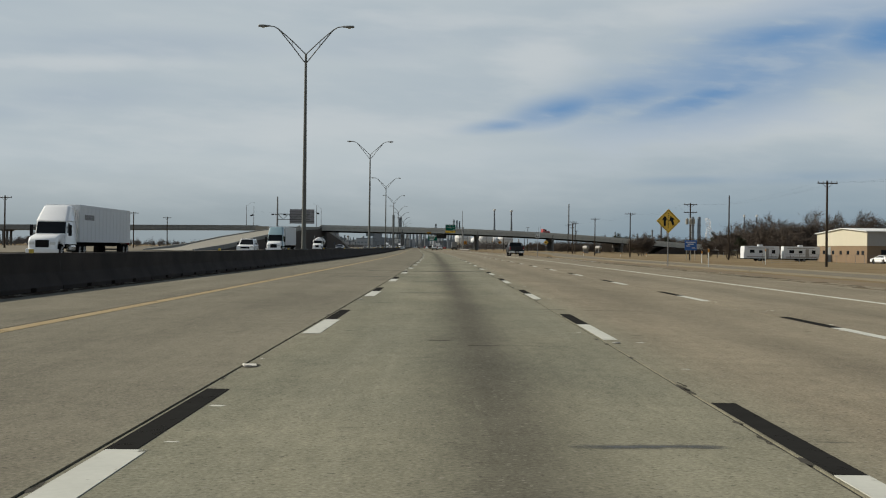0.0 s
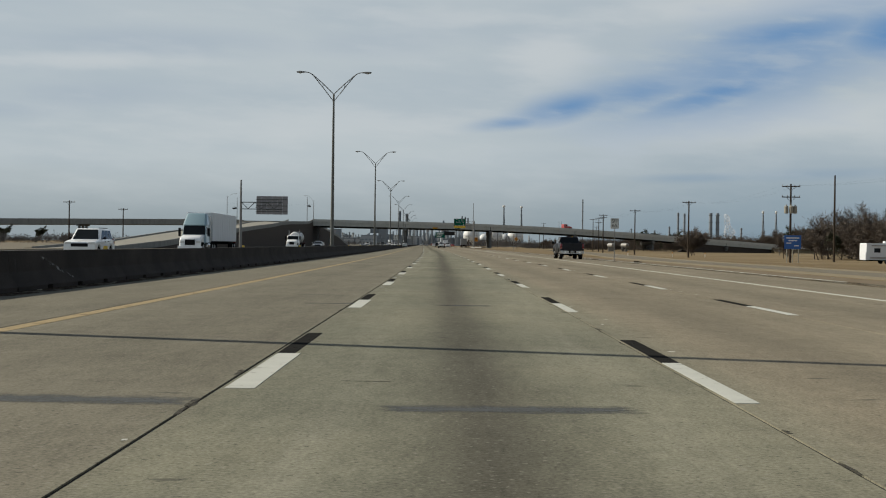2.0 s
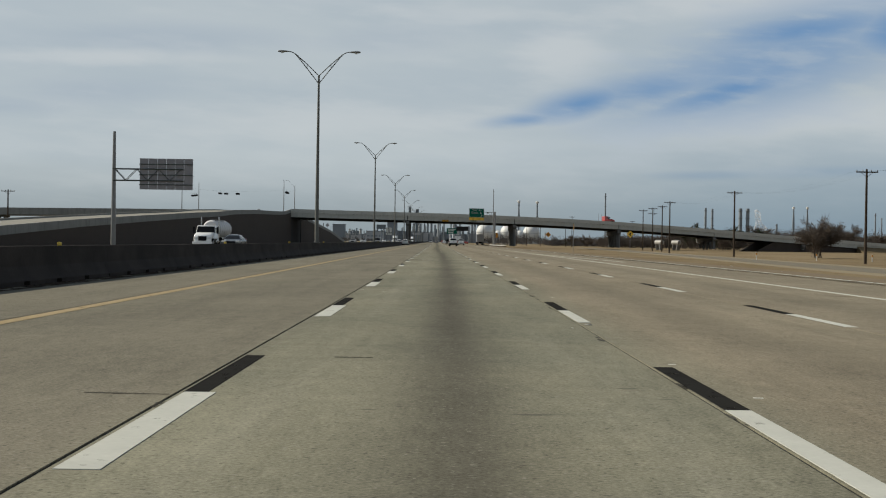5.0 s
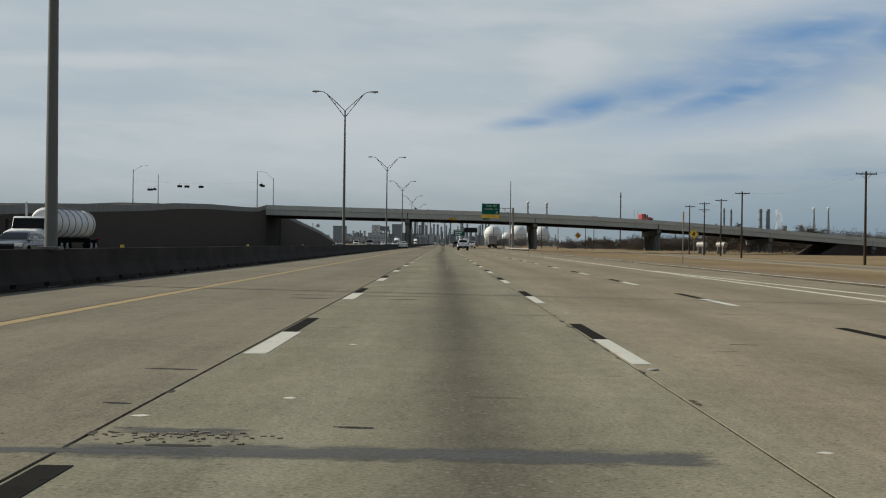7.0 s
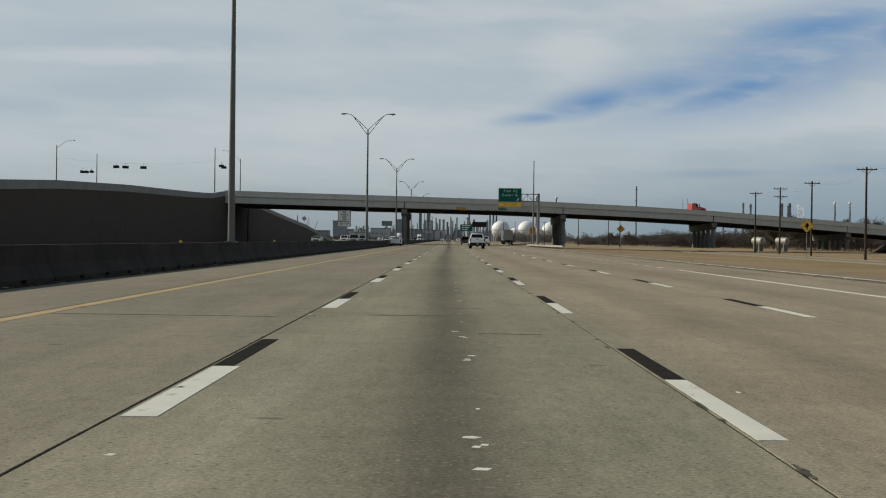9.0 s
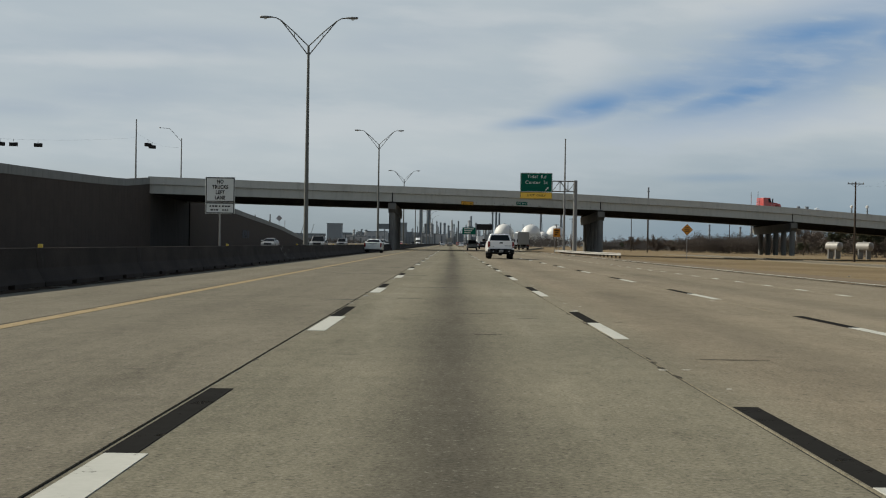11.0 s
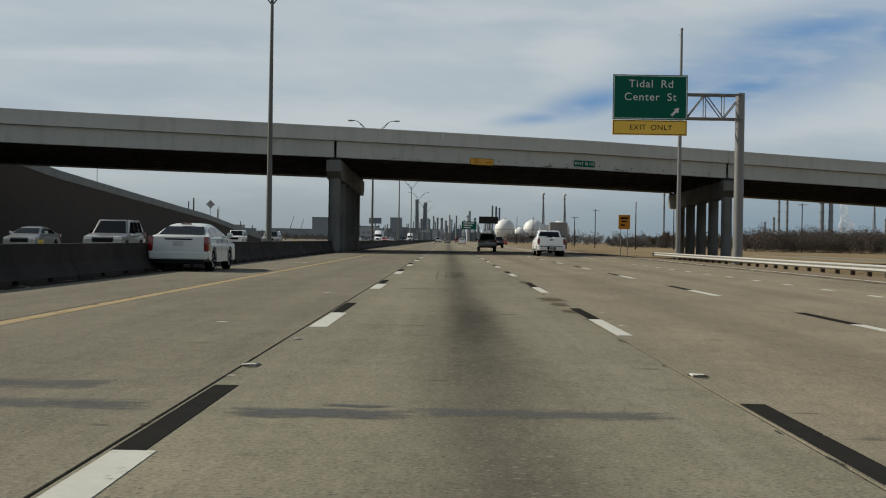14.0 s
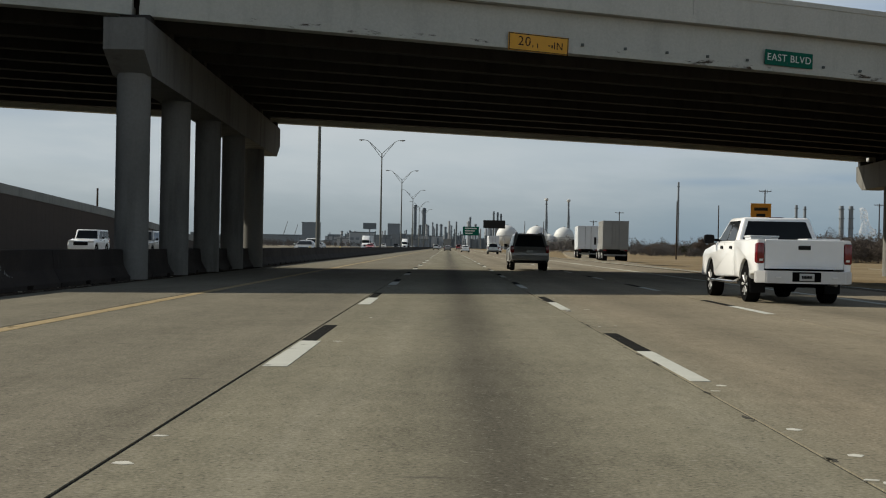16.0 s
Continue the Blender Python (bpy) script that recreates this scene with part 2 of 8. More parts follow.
def barrier_material():
    """Median concrete blackened by rubber and exhaust, with pale scrapes and drips."""
    m, n, b = material("blackened_concrete")
    tc = n.add("ShaderNodeTexCoord").outputs["Object"]
    s = n.add("ShaderNodeSeparateXYZ", Vector=tc)
    drip = n.noise(n.xyz(n.math("MULTIPLY", s.outputs[0], 2.5), n.math("MULTIPLY", s.outputs[1], 2.5), n.math("MULTIPLY", s.outputs[2], 0.5)), 1.0, 5.0, 0.65)
    big = n.noise(tc, 0.45, 5.0, 0.6)
    fine = n.noise(tc, 22.0, 3.0, 0.65)
    col = n.mix(n.span(big, 0.35, 0.7), (0.027, 0.024, 0.022), (0.048, 0.040, 0.036))
    col = n.mix(n.math("MULTIPLY", n.span(drip, 0.60, 0.78), 0.5), col, (0.085, 0.08, 0.073))
    sc = n.add("ShaderNodeVectorMath")
    sc.operation = "SCALE"
    n.put(sc.inputs[0], col)
    n.put(sc.inputs["Scale"], n.math("MULTIPLY_ADD", fine, 0.7, 0.65))
    n.put(b.inputs["Base Color"], sc.outputs[0])
    b.inputs["Roughness"].default_value = 0.9
    b.inputs["Specular IOR Level"].default_value = 0.1
    n.put(b.inputs["Normal"], n.add("ShaderNodeBump", Strength=0.3, Distance=0.02, Height=fine).outputs[0])
    return m


def worn(m, amount, scale, stretch=(1, 1, 1), soft=0.06):
    """Wears holes into a thin coating, so that what lies under it shows."""
    n = Nodes(m.node_tree)
    out = [q for q in m.node_tree.nodes if q.bl_idname == "ShaderNodeOutputMaterial"][0]
    skin = out.inputs[0].links[0].from_socket
    vec = n.add("ShaderNodeVectorMath")
    vec.operation = "MULTIPLY"
    n.put(vec.inputs[0], n.add("ShaderNodeNewGeometry").outputs["Position"])
    vec.inputs[1].default_value = stretch
    keep = n.span(n.noise(vec.outputs[0], scale, 5.0, 0.7), amount - soft, amount + soft)
    mix = n.add("ShaderNodeMixShader", Fac=keep)
    n.t.links.new(n.add("ShaderNodeBsdfTransparent").outputs[0], mix.inputs[1])
    n.t.links.new(skin, mix.inputs[2])
    n.t.links.new(mix.outputs[0], out.inputs[0])
    return m


def feathered(m, most, blend=0.36):
    """A coating that thins out raggedly towards its rim. UV: 0 at the rim, 1 inside, from the ends and from the sides."""
    n = Nodes(m.node_tree)
    out = [q for q in m.node_tree.nodes if q.bl_idname == "ShaderNodeOutputMaterial"][0]
    skin = out.inputs[0].links[0].from_socket
    uv = n.add("ShaderNodeUVMap")
    uv.uv_map = "rim"
    s = n.add("ShaderNodeSeparateXYZ", Vector=uv.outputs[0])
    pos = n.add("ShaderNodeSeparateXYZ", Vector=n.add("ShaderNodeNewGeometry").outputs["Position"])
    ragged = n.noise(n.xyz(n.math("MULTIPLY", pos.outputs[0], 3.6), n.math("MULTIPLY", pos.outputs[1], 9.0), 0.0), 1.0, 6.0, 0.75)
    inside = n.math("MINIMUM", s.outputs[0], s.outputs[1])
    keep = n.span(n.math("ADD", ragged, n.math("MULTIPLY", inside, 0.45)), 0.47, 0.47 + blend, 0.0, most)
    mix = n.add("ShaderNodeMixShader", Fac=keep)
    n.t.links.new(n.add("ShaderNodeBsdfTransparent").outputs[0], mix.inputs[1])
    n.t.links.new(skin, mix.inputs[2])
    n.t.links.new(mix.outputs[0], out.inputs[0])
    return m


def stained(name, light, dark, amount=0.5, rough=0.85):
    """Cast concrete with rain streaks that run down it."""
    m, n, b = material(name)
    tc = n.add("ShaderNodeTexCoord").outputs["Object"]
    s = n.add("ShaderNodeSeparateXYZ", Vector=tc)
    drip = n.noise(n.xyz(n.math("MULTIPLY", s.outputs[0], 1.6), n.math("MULTIPLY", s.outputs[1], 1.6), n.math("MULTIPLY", s.outputs[2], 0.25)), 1.0, 6.0, 0.6)
    big = n.noise(tc, 0.3, 5.0)
    fine = n.noise(tc, 12.0, 4.0, 0.65)
    col = n.mix(n.math("MULTIPLY", n.span(drip, 0.45, 0.75), amount), light, dark)
    col = n.mix(n.math("MULTIPLY", n.span(big, 0.45, 0.75), amount * 0.6), col, dark)
    sc = n.add("ShaderNodeVectorMath")
    sc.operation = "SCALE"
    n.put(sc.inputs[0], col)
    n.put(sc.inputs["Scale"], n.math("MULTIPLY_ADD", fine, 0.36, 0.82))
    n.put(b.inputs["Base Color"], sc.outputs[0])
    b.inputs["Roughness"].default_value = rough
    b.inputs["Specular IOR Level"].default_value = 0.15
    n.put(b.inputs["Normal"], n.add("ShaderNodeBump", Strength=0.2, Distance=0.02, Height=fine).outputs[0])
    return m


def glass_material(name, colour, rough=0.04):
    """Tinted car glass, seen from outside."""
    m, n, b = material(name)
    tc = n.add("ShaderNodeTexCoord").outputs["Object"]
    n.put(b.inputs["Base Color"], n.mix(n.noise(tc, 2.0, 3.0), colour, tuple(c * 1.4 for c in colour)))
    b.inputs["Roughness"].default_value = rough
    b.inputs["IOR"].default_value = 1.4
    b.inputs["Specular IOR Level"].default_value = 0.14
    return m


ROAD = road_material()
GRASS = ground_material()
BARRIER = barrier_material()
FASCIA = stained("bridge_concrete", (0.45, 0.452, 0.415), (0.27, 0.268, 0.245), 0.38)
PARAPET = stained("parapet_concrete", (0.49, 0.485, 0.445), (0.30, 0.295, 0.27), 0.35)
# the bridge concrete again, with the shade under the deck put into its colour
GIRDER = stained("shaded_concrete", (0.050, 0.047, 0.045), (0.020, 0.019, 0.018), 0.6)
# pier tone lowered so the colour holds some of the deck's shade
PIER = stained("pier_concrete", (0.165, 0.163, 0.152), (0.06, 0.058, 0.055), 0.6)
RAMP_CONC = stained("ramp_concrete", (0.235, 0.235, 0.22), (0.13, 0.128, 0.12), 0.55)
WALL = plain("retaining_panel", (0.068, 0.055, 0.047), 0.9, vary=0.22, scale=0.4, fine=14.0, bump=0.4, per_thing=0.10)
LIGHT_CONC = plain("light_concrete", (0.29, 0.275, 0.235), 0.9, vary=0.12, scale=0.3, fine=15.0)
FRONTAGE = plain("frontage_concrete", (0.165, 0.145, 0.108), 0.9, vary=0.12, scale=0.2, fine=12.0)
DIRT = plain("shoulder_dirt", (0.17, 0.134, 0.090), 0.95, vary=0.3, scale=0.6, fine=16.0, bump=0.5)
JOINT = plain("joint_sealant", (0.028, 0.027, 0.025), 0.8, vary=0.3, scale=1.0)
PATCH = feathered(plain("asphalt_patch", (0.098, 0.104, 0.106), 0.85, vary=0.16, scale=1.5, fine=30.0, bump=0.3, gloss=0.05), 0.74)
PATCH_FAINT = feathered(plain("worn_patch", (0.105, 0.113, 0.116), 0.85, vary=0.16, scale=1.5, fine=30.0, bump=0.3, gloss=0.05), 0.50)
PATCH_PALE = feathered(plain("pale_patch", (0.23, 0.235, 0.205), 0.85, vary=0.16, scale=1.5, fine=30.0, bump=0.3, gloss=0.05), 0.7)
OIL = feathered(plain("oil_stain", (0.040, 0.037, 0.032), 0.8, vary=0.2, scale=1.5, fine=20.0, gloss=0.04), 0.45, 0.7)
WHITE_LINE = worn(plain("white_marking", (0.46, 0.465, 0.42), 0.7, vary=0.16, scale=2.5, fine=24.0, gloss=0.05), 0.34, 5.0)
BLACK_LINE = worn(plain("contrast_marking", (0.024, 0.024, 0.023), 0.7, vary=0.25, scale=2.5, fine=24.0, gloss=0.0), 0.36, 4.0)
PATCH_DARK = worn(plain("crack_filler", (0.030, 0.030, 0.028), 0.85, vary=0.3, scale=3.0, fine=30.0), 0.40, 6.0)
CRACK = worn(plain("old_crack_filler", (0.040, 0.039, 0.036), 0.85, vary=0.3, scale=3.0, fine=30.0), 0.47, 5.0, (1.5, 1.5, 1), 0.13)
YELLOW_LINE = worn(plain("yellow_marking", (0.315, 0.245, 0.140), 0.75, vary=0.16, scale=1.2, fine=20.0, gloss=0.05), 0.34, 2.4, (1.5, 0.6, 1), 0.12)
STEEL = plain("galvanised_steel", (0.20, 0.20, 0.197), 0.5, 0.5, vary=0.12, scale=1.5)
DARK_STEEL = plain("dark_steel", (0.075, 0.085, 0.080), 0.55, 0.3, vary=0.15, scale=1.5)
WOOD_POLE = plain("creosoted_wood", (0.050, 0.038, 0.028), 0.9, vary=0.3, scale=2.0, stretch=(6, 6, 0.5))

# ---- building helpers ----
CURVE_SLOPE, CURVE_END = 0.02464, 226.2


def bend(y):
    """How far the road's middle lies from the straight line, left of it where the road still curves."""
    y = max(y, -90.0)
    return -CURVE_SLOPE / (2 * CURVE_END) * (CURVE_END - y) ** 2 if y < CURVE_END else 0.0


def heading(y):
    """The road's turn about z, in degrees."""
    y = max(y, -90.0)
    return -math.degrees(math.atan(CURVE_SLOPE * (1 - y / CURVE_END))) if y < CURVE_END else 0.0


def on_road(across, y, z=0.0, turn=0.0):
    return pose(bend(y) + across, y, z, 0, 0, heading(y) + turn)


def mesh_of(bm, name, mat, smooth=False):
    bmesh.ops.recalc_face_normals(bm, faces=bm.faces)
    me = bpy.data.meshes.new(name)
    bm.to_mesh(me)
    bm.free()
    for m in mat if isinstance(mat, (list, tuple)) else (mat,):
        me.materials.append(m)
    if smooth:
        me.polygons.foreach_set("use_smooth", [True] * len(me.polygons))
        me.set_sharp_from_angle(angle=radians(38))
    return me


def part(name, bm, mat, parent, label="", smooth=False):
    me = bm if isinstance(bm, bpy.types.Mesh) else mesh_of(bm, name, mat, smooth)
    ob = new(name, me)
    ob.parent = parent
    if label:
        tagged(ob, label)
    return ob


def thing(name, label, category, m=None, group="", kind=""):
    ob = new(name)
    ob.empty_display_size = 0.3
    if m is not None:
        ob.matrix_basis = m
    return tagged(ob, label, category, group, kind)


def box(bm, x0, x1, y0, y1, z0, z1, bevel=0.0):
    vs = [bm.verts.new((x, y, z)) for z in (z0, z1) for y in (y0, y1) for x in (x0, x1)]
    fs = [bm.faces.new([vs[i] for i in q]) for q in ((0, 2, 3, 1), (4, 5, 7, 6), (0, 1, 5, 4), (2, 6, 7, 3), (0, 4, 6, 2), (1, 3, 7, 5))]
    if bevel:
        es = list({e for f in fs for e in f.edges})
        bmesh.ops.bevel(bm, geom=es, offset=bevel, segments=2, affect="EDGES", profile=0.5)
    return bm


def tube(bm, a, b, r0, r1=None, sides=10, caps=True):
    """A tapered round bar from a to b."""
    a, b = Vector(a), Vector(b)
    r1 = r0 if r1 is None else r1
    q = (b - a).to_track_quat("Z", "Y")
    rings = []
    for p, r in ((a, r0), (b, r1)):
        rings.append([bm.verts.new(p + q @ Vector((r * math.cos(2 * math.pi * i / sides), r * math.sin(2 * math.pi * i / sides), 0))) for i in range(sides)])
    for i in range(sides):
        j = (i + 1) % sides
        bm.faces.new((rings[0][i], rings[0][j], rings[1][j], rings[1][i]))
    if caps:
        bm.faces.new(rings[0][::-1])
        bm.faces.new(rings[1])
    return bm


def cable(bm, pts, r, sides=4):
    """One thin cable along a row of points."""
    rings = []
    for i, p in enumerate(pts):
        q = (pts[min(i + 1, len(pts) - 1)] - pts[max(i - 1, 0)]).to_track_quat("Z", "Y")
        rings.append([bm.verts.new(p + q @ Vector((r * math.cos(2 * math.pi * k / sides), r * math.sin(2 * math.pi * k / sides), 0))) for k in range(sides)])
    for a, b in zip(rings, rings[1:]):
        for k in range(sides):
            bm.faces.new((a[k], a[(k + 1) % sides], b[(k + 1) % sides], b[k]))
    return bm


def lathe(bm, profile, sides=20, axis="z", at=(0, 0, 0)):
    """Turns a profile of (radius, height) round an axis."""
    rings = []
    for r, h in profile:
        ring = []
        for i in range(sides):
            c, s = r * math.cos(2 * math.pi * i / sides), r * math.sin(2 * math.pi * i / sides)
            p = {"z": (c, s, h), "x": (h, c, s), "y": (c, h, s)}[axis]
            ring.append(bm.verts.new(Vector(p) + Vector(at)))
        rings.append(ring)
    for a, b in zip(rings, rings[1:]):
        for i in range(sides):
            j = (i + 1) % sides
            bm.faces.new((a[i], a[j], b[j], b[i]))
    for ring in (rings[0], rings[-1]):
        bm.faces.new(ring)
    return bm


def strip(across0, across1, y0, y1, z0, z1, step=8.0):
    """A slab along the road between two lines across it, with UVs in metres."""
    bm = bmesh.new()
    uv = bm.loops.layers.uv.new("metres")
    n = max(1, int(math.ceil((y1 - y0) / step))) if y0 < CURVE_END else 1
    rows = []
    for i in range(n + 1):
        y = y0 + (y1 - y0) * i / n
        k = bend(y)
        rows.append(([bm.verts.new((k + x, y, z)) for x, z in ((across0, z0), (across0, z1), (across1, z1), (across1, z0))], y))
    us = (across0, across0, across1, across1)

    def face(vs, uvs):
        f = bm.faces.new(vs)
        for l, c in zip(f.loops, uvs):
            l[uv].uv = c

    for (a, ya), (b, yb) in zip(rows, rows[1:]):
        for i in range(4):
            j = (i + 1) % 4
            face((a[i], a[j], b[j], b[i]), ((us[i], ya), (us[j], ya), (us[j], yb), (us[i], yb)))
    face(rows[0][0], [(u, y0) for u in us])
    face(rows[-1][0][::-1], [(u, y1) for u in us[::-1]])
    return bm


def text_mesh(body, size, mat, name, spacing=1.0, bold=0.0):
    """Lettering in the built-in font as a thin mesh, centred, in the xz plane facing -y."""
    cu = bpy.data.curves.new(name, "FONT")
    cu.body, cu.size, cu.align_x, cu.align_y, cu.extrude, cu.space_character = body, size, "CENTER", "CENTER", 0.004, spacing
    cu.offset = bold
    ob = bpy.data.objects.new(name, cu)
    scene.collection.objects.link(ob)
    me = bpy.data.meshes.new_from_object(ob.evaluated_get(bpy.context.evaluated_depsgraph_get()))
    bpy.data.objects.remove(ob)
    me.transform(Matrix.Rotation(radians(90), 4, "X"))
    me.materials.clear()
    me.materials.append(mat)
    me.name = name
    return me


# ---- ground and road ----
def land(x):
    """The ground's height: the highway lies a little over the fields to its right."""
    return float(np.interp(x, [15.4, 16.5, 19, 22, 35, 50, 320, 1500], [-0.06, -0.28, -0.36, -0.40, -0.62, -0.85, -0.85, -0.3]))


bm = bmesh.new()
ys = [-2500, -300, -60, 0, 60, 120, 200, 300, 400, 500, 600, 700, 900, 1300, 2200, 4800]
xs = [-4500, -900, -300, -120, -60, 15.4, 16.5, 19, 22, 28, 35, 42, 50, 70, 110, 180, 320, 700, 1500, 4500]
grid = [[bm.verts.new((x, y, land(x))) for x in xs] for y in ys]
for a, b in zip(grid, grid[1:]):
    for i in range(len(xs) - 1):
        bm.faces.new((a[i], a[i + 1], b[i + 1], b[i]))
ground = tagged(new("ground", mesh_of(bm, "ground", GRASS)), "tan dormant winter grass beside the highway", "ground", kind="structure")

road = thing("road", "worn grey-tan concrete highway with oil-darkened lanes", "road", kind="structure")
CROSS_JOINTS = [-101.2, -10.2, 66.0, 157.0, 248.0, 339.0, 430.0, 521.0, 612.0, 703.0, 900.0, 1300.0, 2000.0]
LANES = [-9.05, -5.72, -1.97, 1.70, 5.33, 8.98, 13.4]
part("road_bed", strip(-44.0, 13.41, -100, 2000, -0.30, -0.010), JOINT, road, "dark sealed joints between the slabs")
for a, b in zip(LANES, LANES[1:]):
    for y0, y1 in zip(CROSS_JOINTS, CROSS_JOINTS[1:]):
        part("lane_slab", strip(a + 0.014, b - 0.014, y0 + 0.003, y1 - 0.003, -0.2, 0.0), ROAD, road)
FAR_LANES = [-41.5, -37.2, -33.5, -29.8, -26.1, -22.4, -18.7, -15.0, -9.95]
for a, b in zip(FAR_LANES, FAR_LANES[1:]):
    for y0, y1 in zip(CROSS_JOINTS, CROSS_JOINTS[1:]):
        part("far_lane_slab", strip(a + 0.011, b - 0.011, y0 + 0.03, y1 - 0.03, -0.2, 0.0), ROAD, road)
# the exit lane, which leaves the highway beyond the overpass
def exit_x(y):
    return float(np.interp(y, [560, 610, 660, 720, 800, 1000], [13.4, 13.9, 17.2, 21.6, 28.5, 46.0]))


bm = bmesh.new()
uv = bm.loops.layers.uv.new("metres")
rows = []
for k in range(23):
    y = 560 + 20.0 * k
    rows.append((y, [bm.verts.new((x, y, z)) for x, z in ((13.405, -0.35), (13.405, -0.004), (exit_x(y) + 0.02, -0.006), (exit_x(y) + 0.02, -0.5))] if y <= 660 else [bm.verts.new((x, y, z)) for x, z in ((exit_x(y) - 3.8, -0.5), (exit_x(y) - 3.8, -0.004), (exit_x(y), -0.006), (exit_x(y), -0.5))]))
for (ya, a), (yb, b) in zip(rows, rows[1:]):
    for i in range(4):
        j = (i + 1) % 4
        f = bm.faces.new((a[i], a[j], b[j], b[i]))
        for l in f.loops:
            l[uv].uv = (l.vert.co.x - 0.6, l.vert.co.y)
bm.faces.new(rows[0][1])
bm.faces.new(rows[-1][1][::-1])
part("exit_ramp", bm, ROAD, road, "concrete exit lane bearing off to the right")
part("west_frontage", strip(-150.0, -46.0, -100, 228, -0.3, 0.02), FRONTAGE, road, "grey concrete frontage road west of the oncoming lanes")
part("west_frontage", strip(-150.0, -53.2, 228.1, 793.9, -0.3, 0.02), FRONTAGE, road)
part("west_frontage", strip(-150.0, -46.0, 794, 1900, -0.3, 0.02), FRONTAGE, road)
part("gravel_shoulder", strip(13.42, 15.3, -100, 560, -0.2, -0.012), DIRT, road, "dirt and gravel along the pavement's edge")

# painted lines
part("yellow_edge_line", strip(-5.66, -5.44, -90, 2000, 0.0, 0.004), YELLOW_LINE, road, "worn yellow edge line")
part("white_edge_line", strip(9.05, 9.20, -90, 352, 0.0, 0.004), WHITE_LINE, road, "solid white edge line")
part("white_edge_line", strip(9.25, 9.42, 548, 2000, 0.0, 0.004), WHITE_LINE, road, "solid white edge line")
part("white_edge_line", strip(13.10, 13.24, 110, 760, 0.0, 0.004), WHITE_LINE, road, "solid white edge line")
part("white_edge_line", strip(-15.1, -14.95, -90, 2000, 0.0, 0.004), YELLOW_LINE, road)
part("white_edge_line", strip(-37.4, -37.25, -90, 2000, 0.0, 0.004), WHITE_LINE, road)
bm = bmesh.new()
gore = [bm.verts.new(p) for p in ((10.85, 245, 0.004), (11.0, 245, 0.004), (9.36, 291, 0.004), (9.22, 291, 0.004), (10.85, 245, 0), (11.0, 245, 0), (9.36, 291, 0), (9.22, 291, 0))]
for q in ((0, 1, 2, 3), (4, 5, 6, 7), (0, 1, 5, 4), (1, 2, 6, 5), (2, 3, 7, 6), (3, 0, 4, 7)):
    bm.faces.new([gore[i] for i in q])
part("gore_line", bm, WHITE_LINE, road, "white gore line")
CYCLE = 12.19
bm = bmesh.new()
box(bm, -0.085, 0.085, -3.05, 0, 0, 0.004)
WHITE_DASH = mesh_of(bm, "white_dash", WHITE_LINE)
bm = bmesh.new()
box(bm, -0.085, 0.085, 0, 2.9, 0, 0.0035)
BLACK_DASH = mesh_of(bm, "black_dash", BLACK_LINE)
for across, start, y_end in ((1.815, 18.11, 640), (-1.85, 18.71, 640), (5.42, 17.95, 640)):
    y = start - CYCLE * 8
    while y < y_end:
        for nm, me in (("white_dash", WHITE_DASH), ("black_dash", BLACK_DASH)):
            wide = nm == "white_dash" and across < 0
            part(nm, me, None, road).matrix_basis = on_road(across + (0.035 if wide else 0), y) @ Matrix.Diagonal((1.3 if wide else 1, 1, 1, 1))
        y += CYCLE
bm = bmesh.new()
for across in (1.815, -1.85, 5.42):
    y = 18.11 + CYCLE * 52
    while y < 1300:
        box(bm, across - 0.085, across + 0.085, y - 3.05, y, 0, 0.004)
        y += CYCLE
tagged(part("far_dashes", bm, WHITE_LINE, road), kind="stuff")
bm = bmesh.new()
for across in (-18.75, -22.45, -26.15, -29.85, -33.55):
    y = -60.0
    while y < 900:
        k = bend(y)
        box(bm, k + across - 0.07, k + across + 0.07, y, y + 3.05, 0, 0.004)
        y += CYCLE
tagged(part("far_dashes", bm, WHITE_LINE, road), kind="stuff")

bm = bmesh.new()
box(bm, -0.07, 0.07, -0.46, 0.46, 0, 0.004)
DOT = mesh_of(bm, "lane_drop_dash", WHITE_LINE)
for k in range(52):
    part("lane_drop_dash", DOT, None, road).matrix_basis = on_road(9.12, 356.0 + 3.66 * k)

# raised pavement markers beside the lane lines
bm = bmesh.new()
lathe(bm, [(0.050, 0.0), (0.046, 0.008), (0.034, 0.013), (0.005, 0.012)], 10)
BUTTON = mesh_of(bm, "lane_button", plain("marker_ceramic", (0.27, 0.265, 0.24), 0.6, vary=0.35, scale=14), True)
CHIP_MAT = plain("chipped_marker", (0.50, 0.49, 0.44), 0.8, vary=0.3, scale=8)
bm = bmesh.new()
rng = random.Random(21)
for i in range(260):
    y = rng.uniform(3, 600)
    x = bend(y) + rng.choice((1.82, 1.82, -1.86, 5.42)) + rng.gauss(0.12, 0.16)
    a, b, turn = rng.uniform(0.015, 0.06), rng.uniform(0.015, 0.05), rng.uniform(0, 3)
    vs = [bm.verts.new((x + math.cos(turn + k * 1.57 + rng.uniform(-0.3, 0.3)) * a, y + math.sin(turn + k * 1.57) * b, 0.002)) for k in range(4)]
    ws = [bm.verts.new((v.co.x, v.co.y, 0.0)) for v in vs]
    bm.faces.new(vs)
    for k in range(4):
        bm.faces.new((vs[k], vs[(k + 1) % 4], ws[(k + 1) % 4], ws[k]))
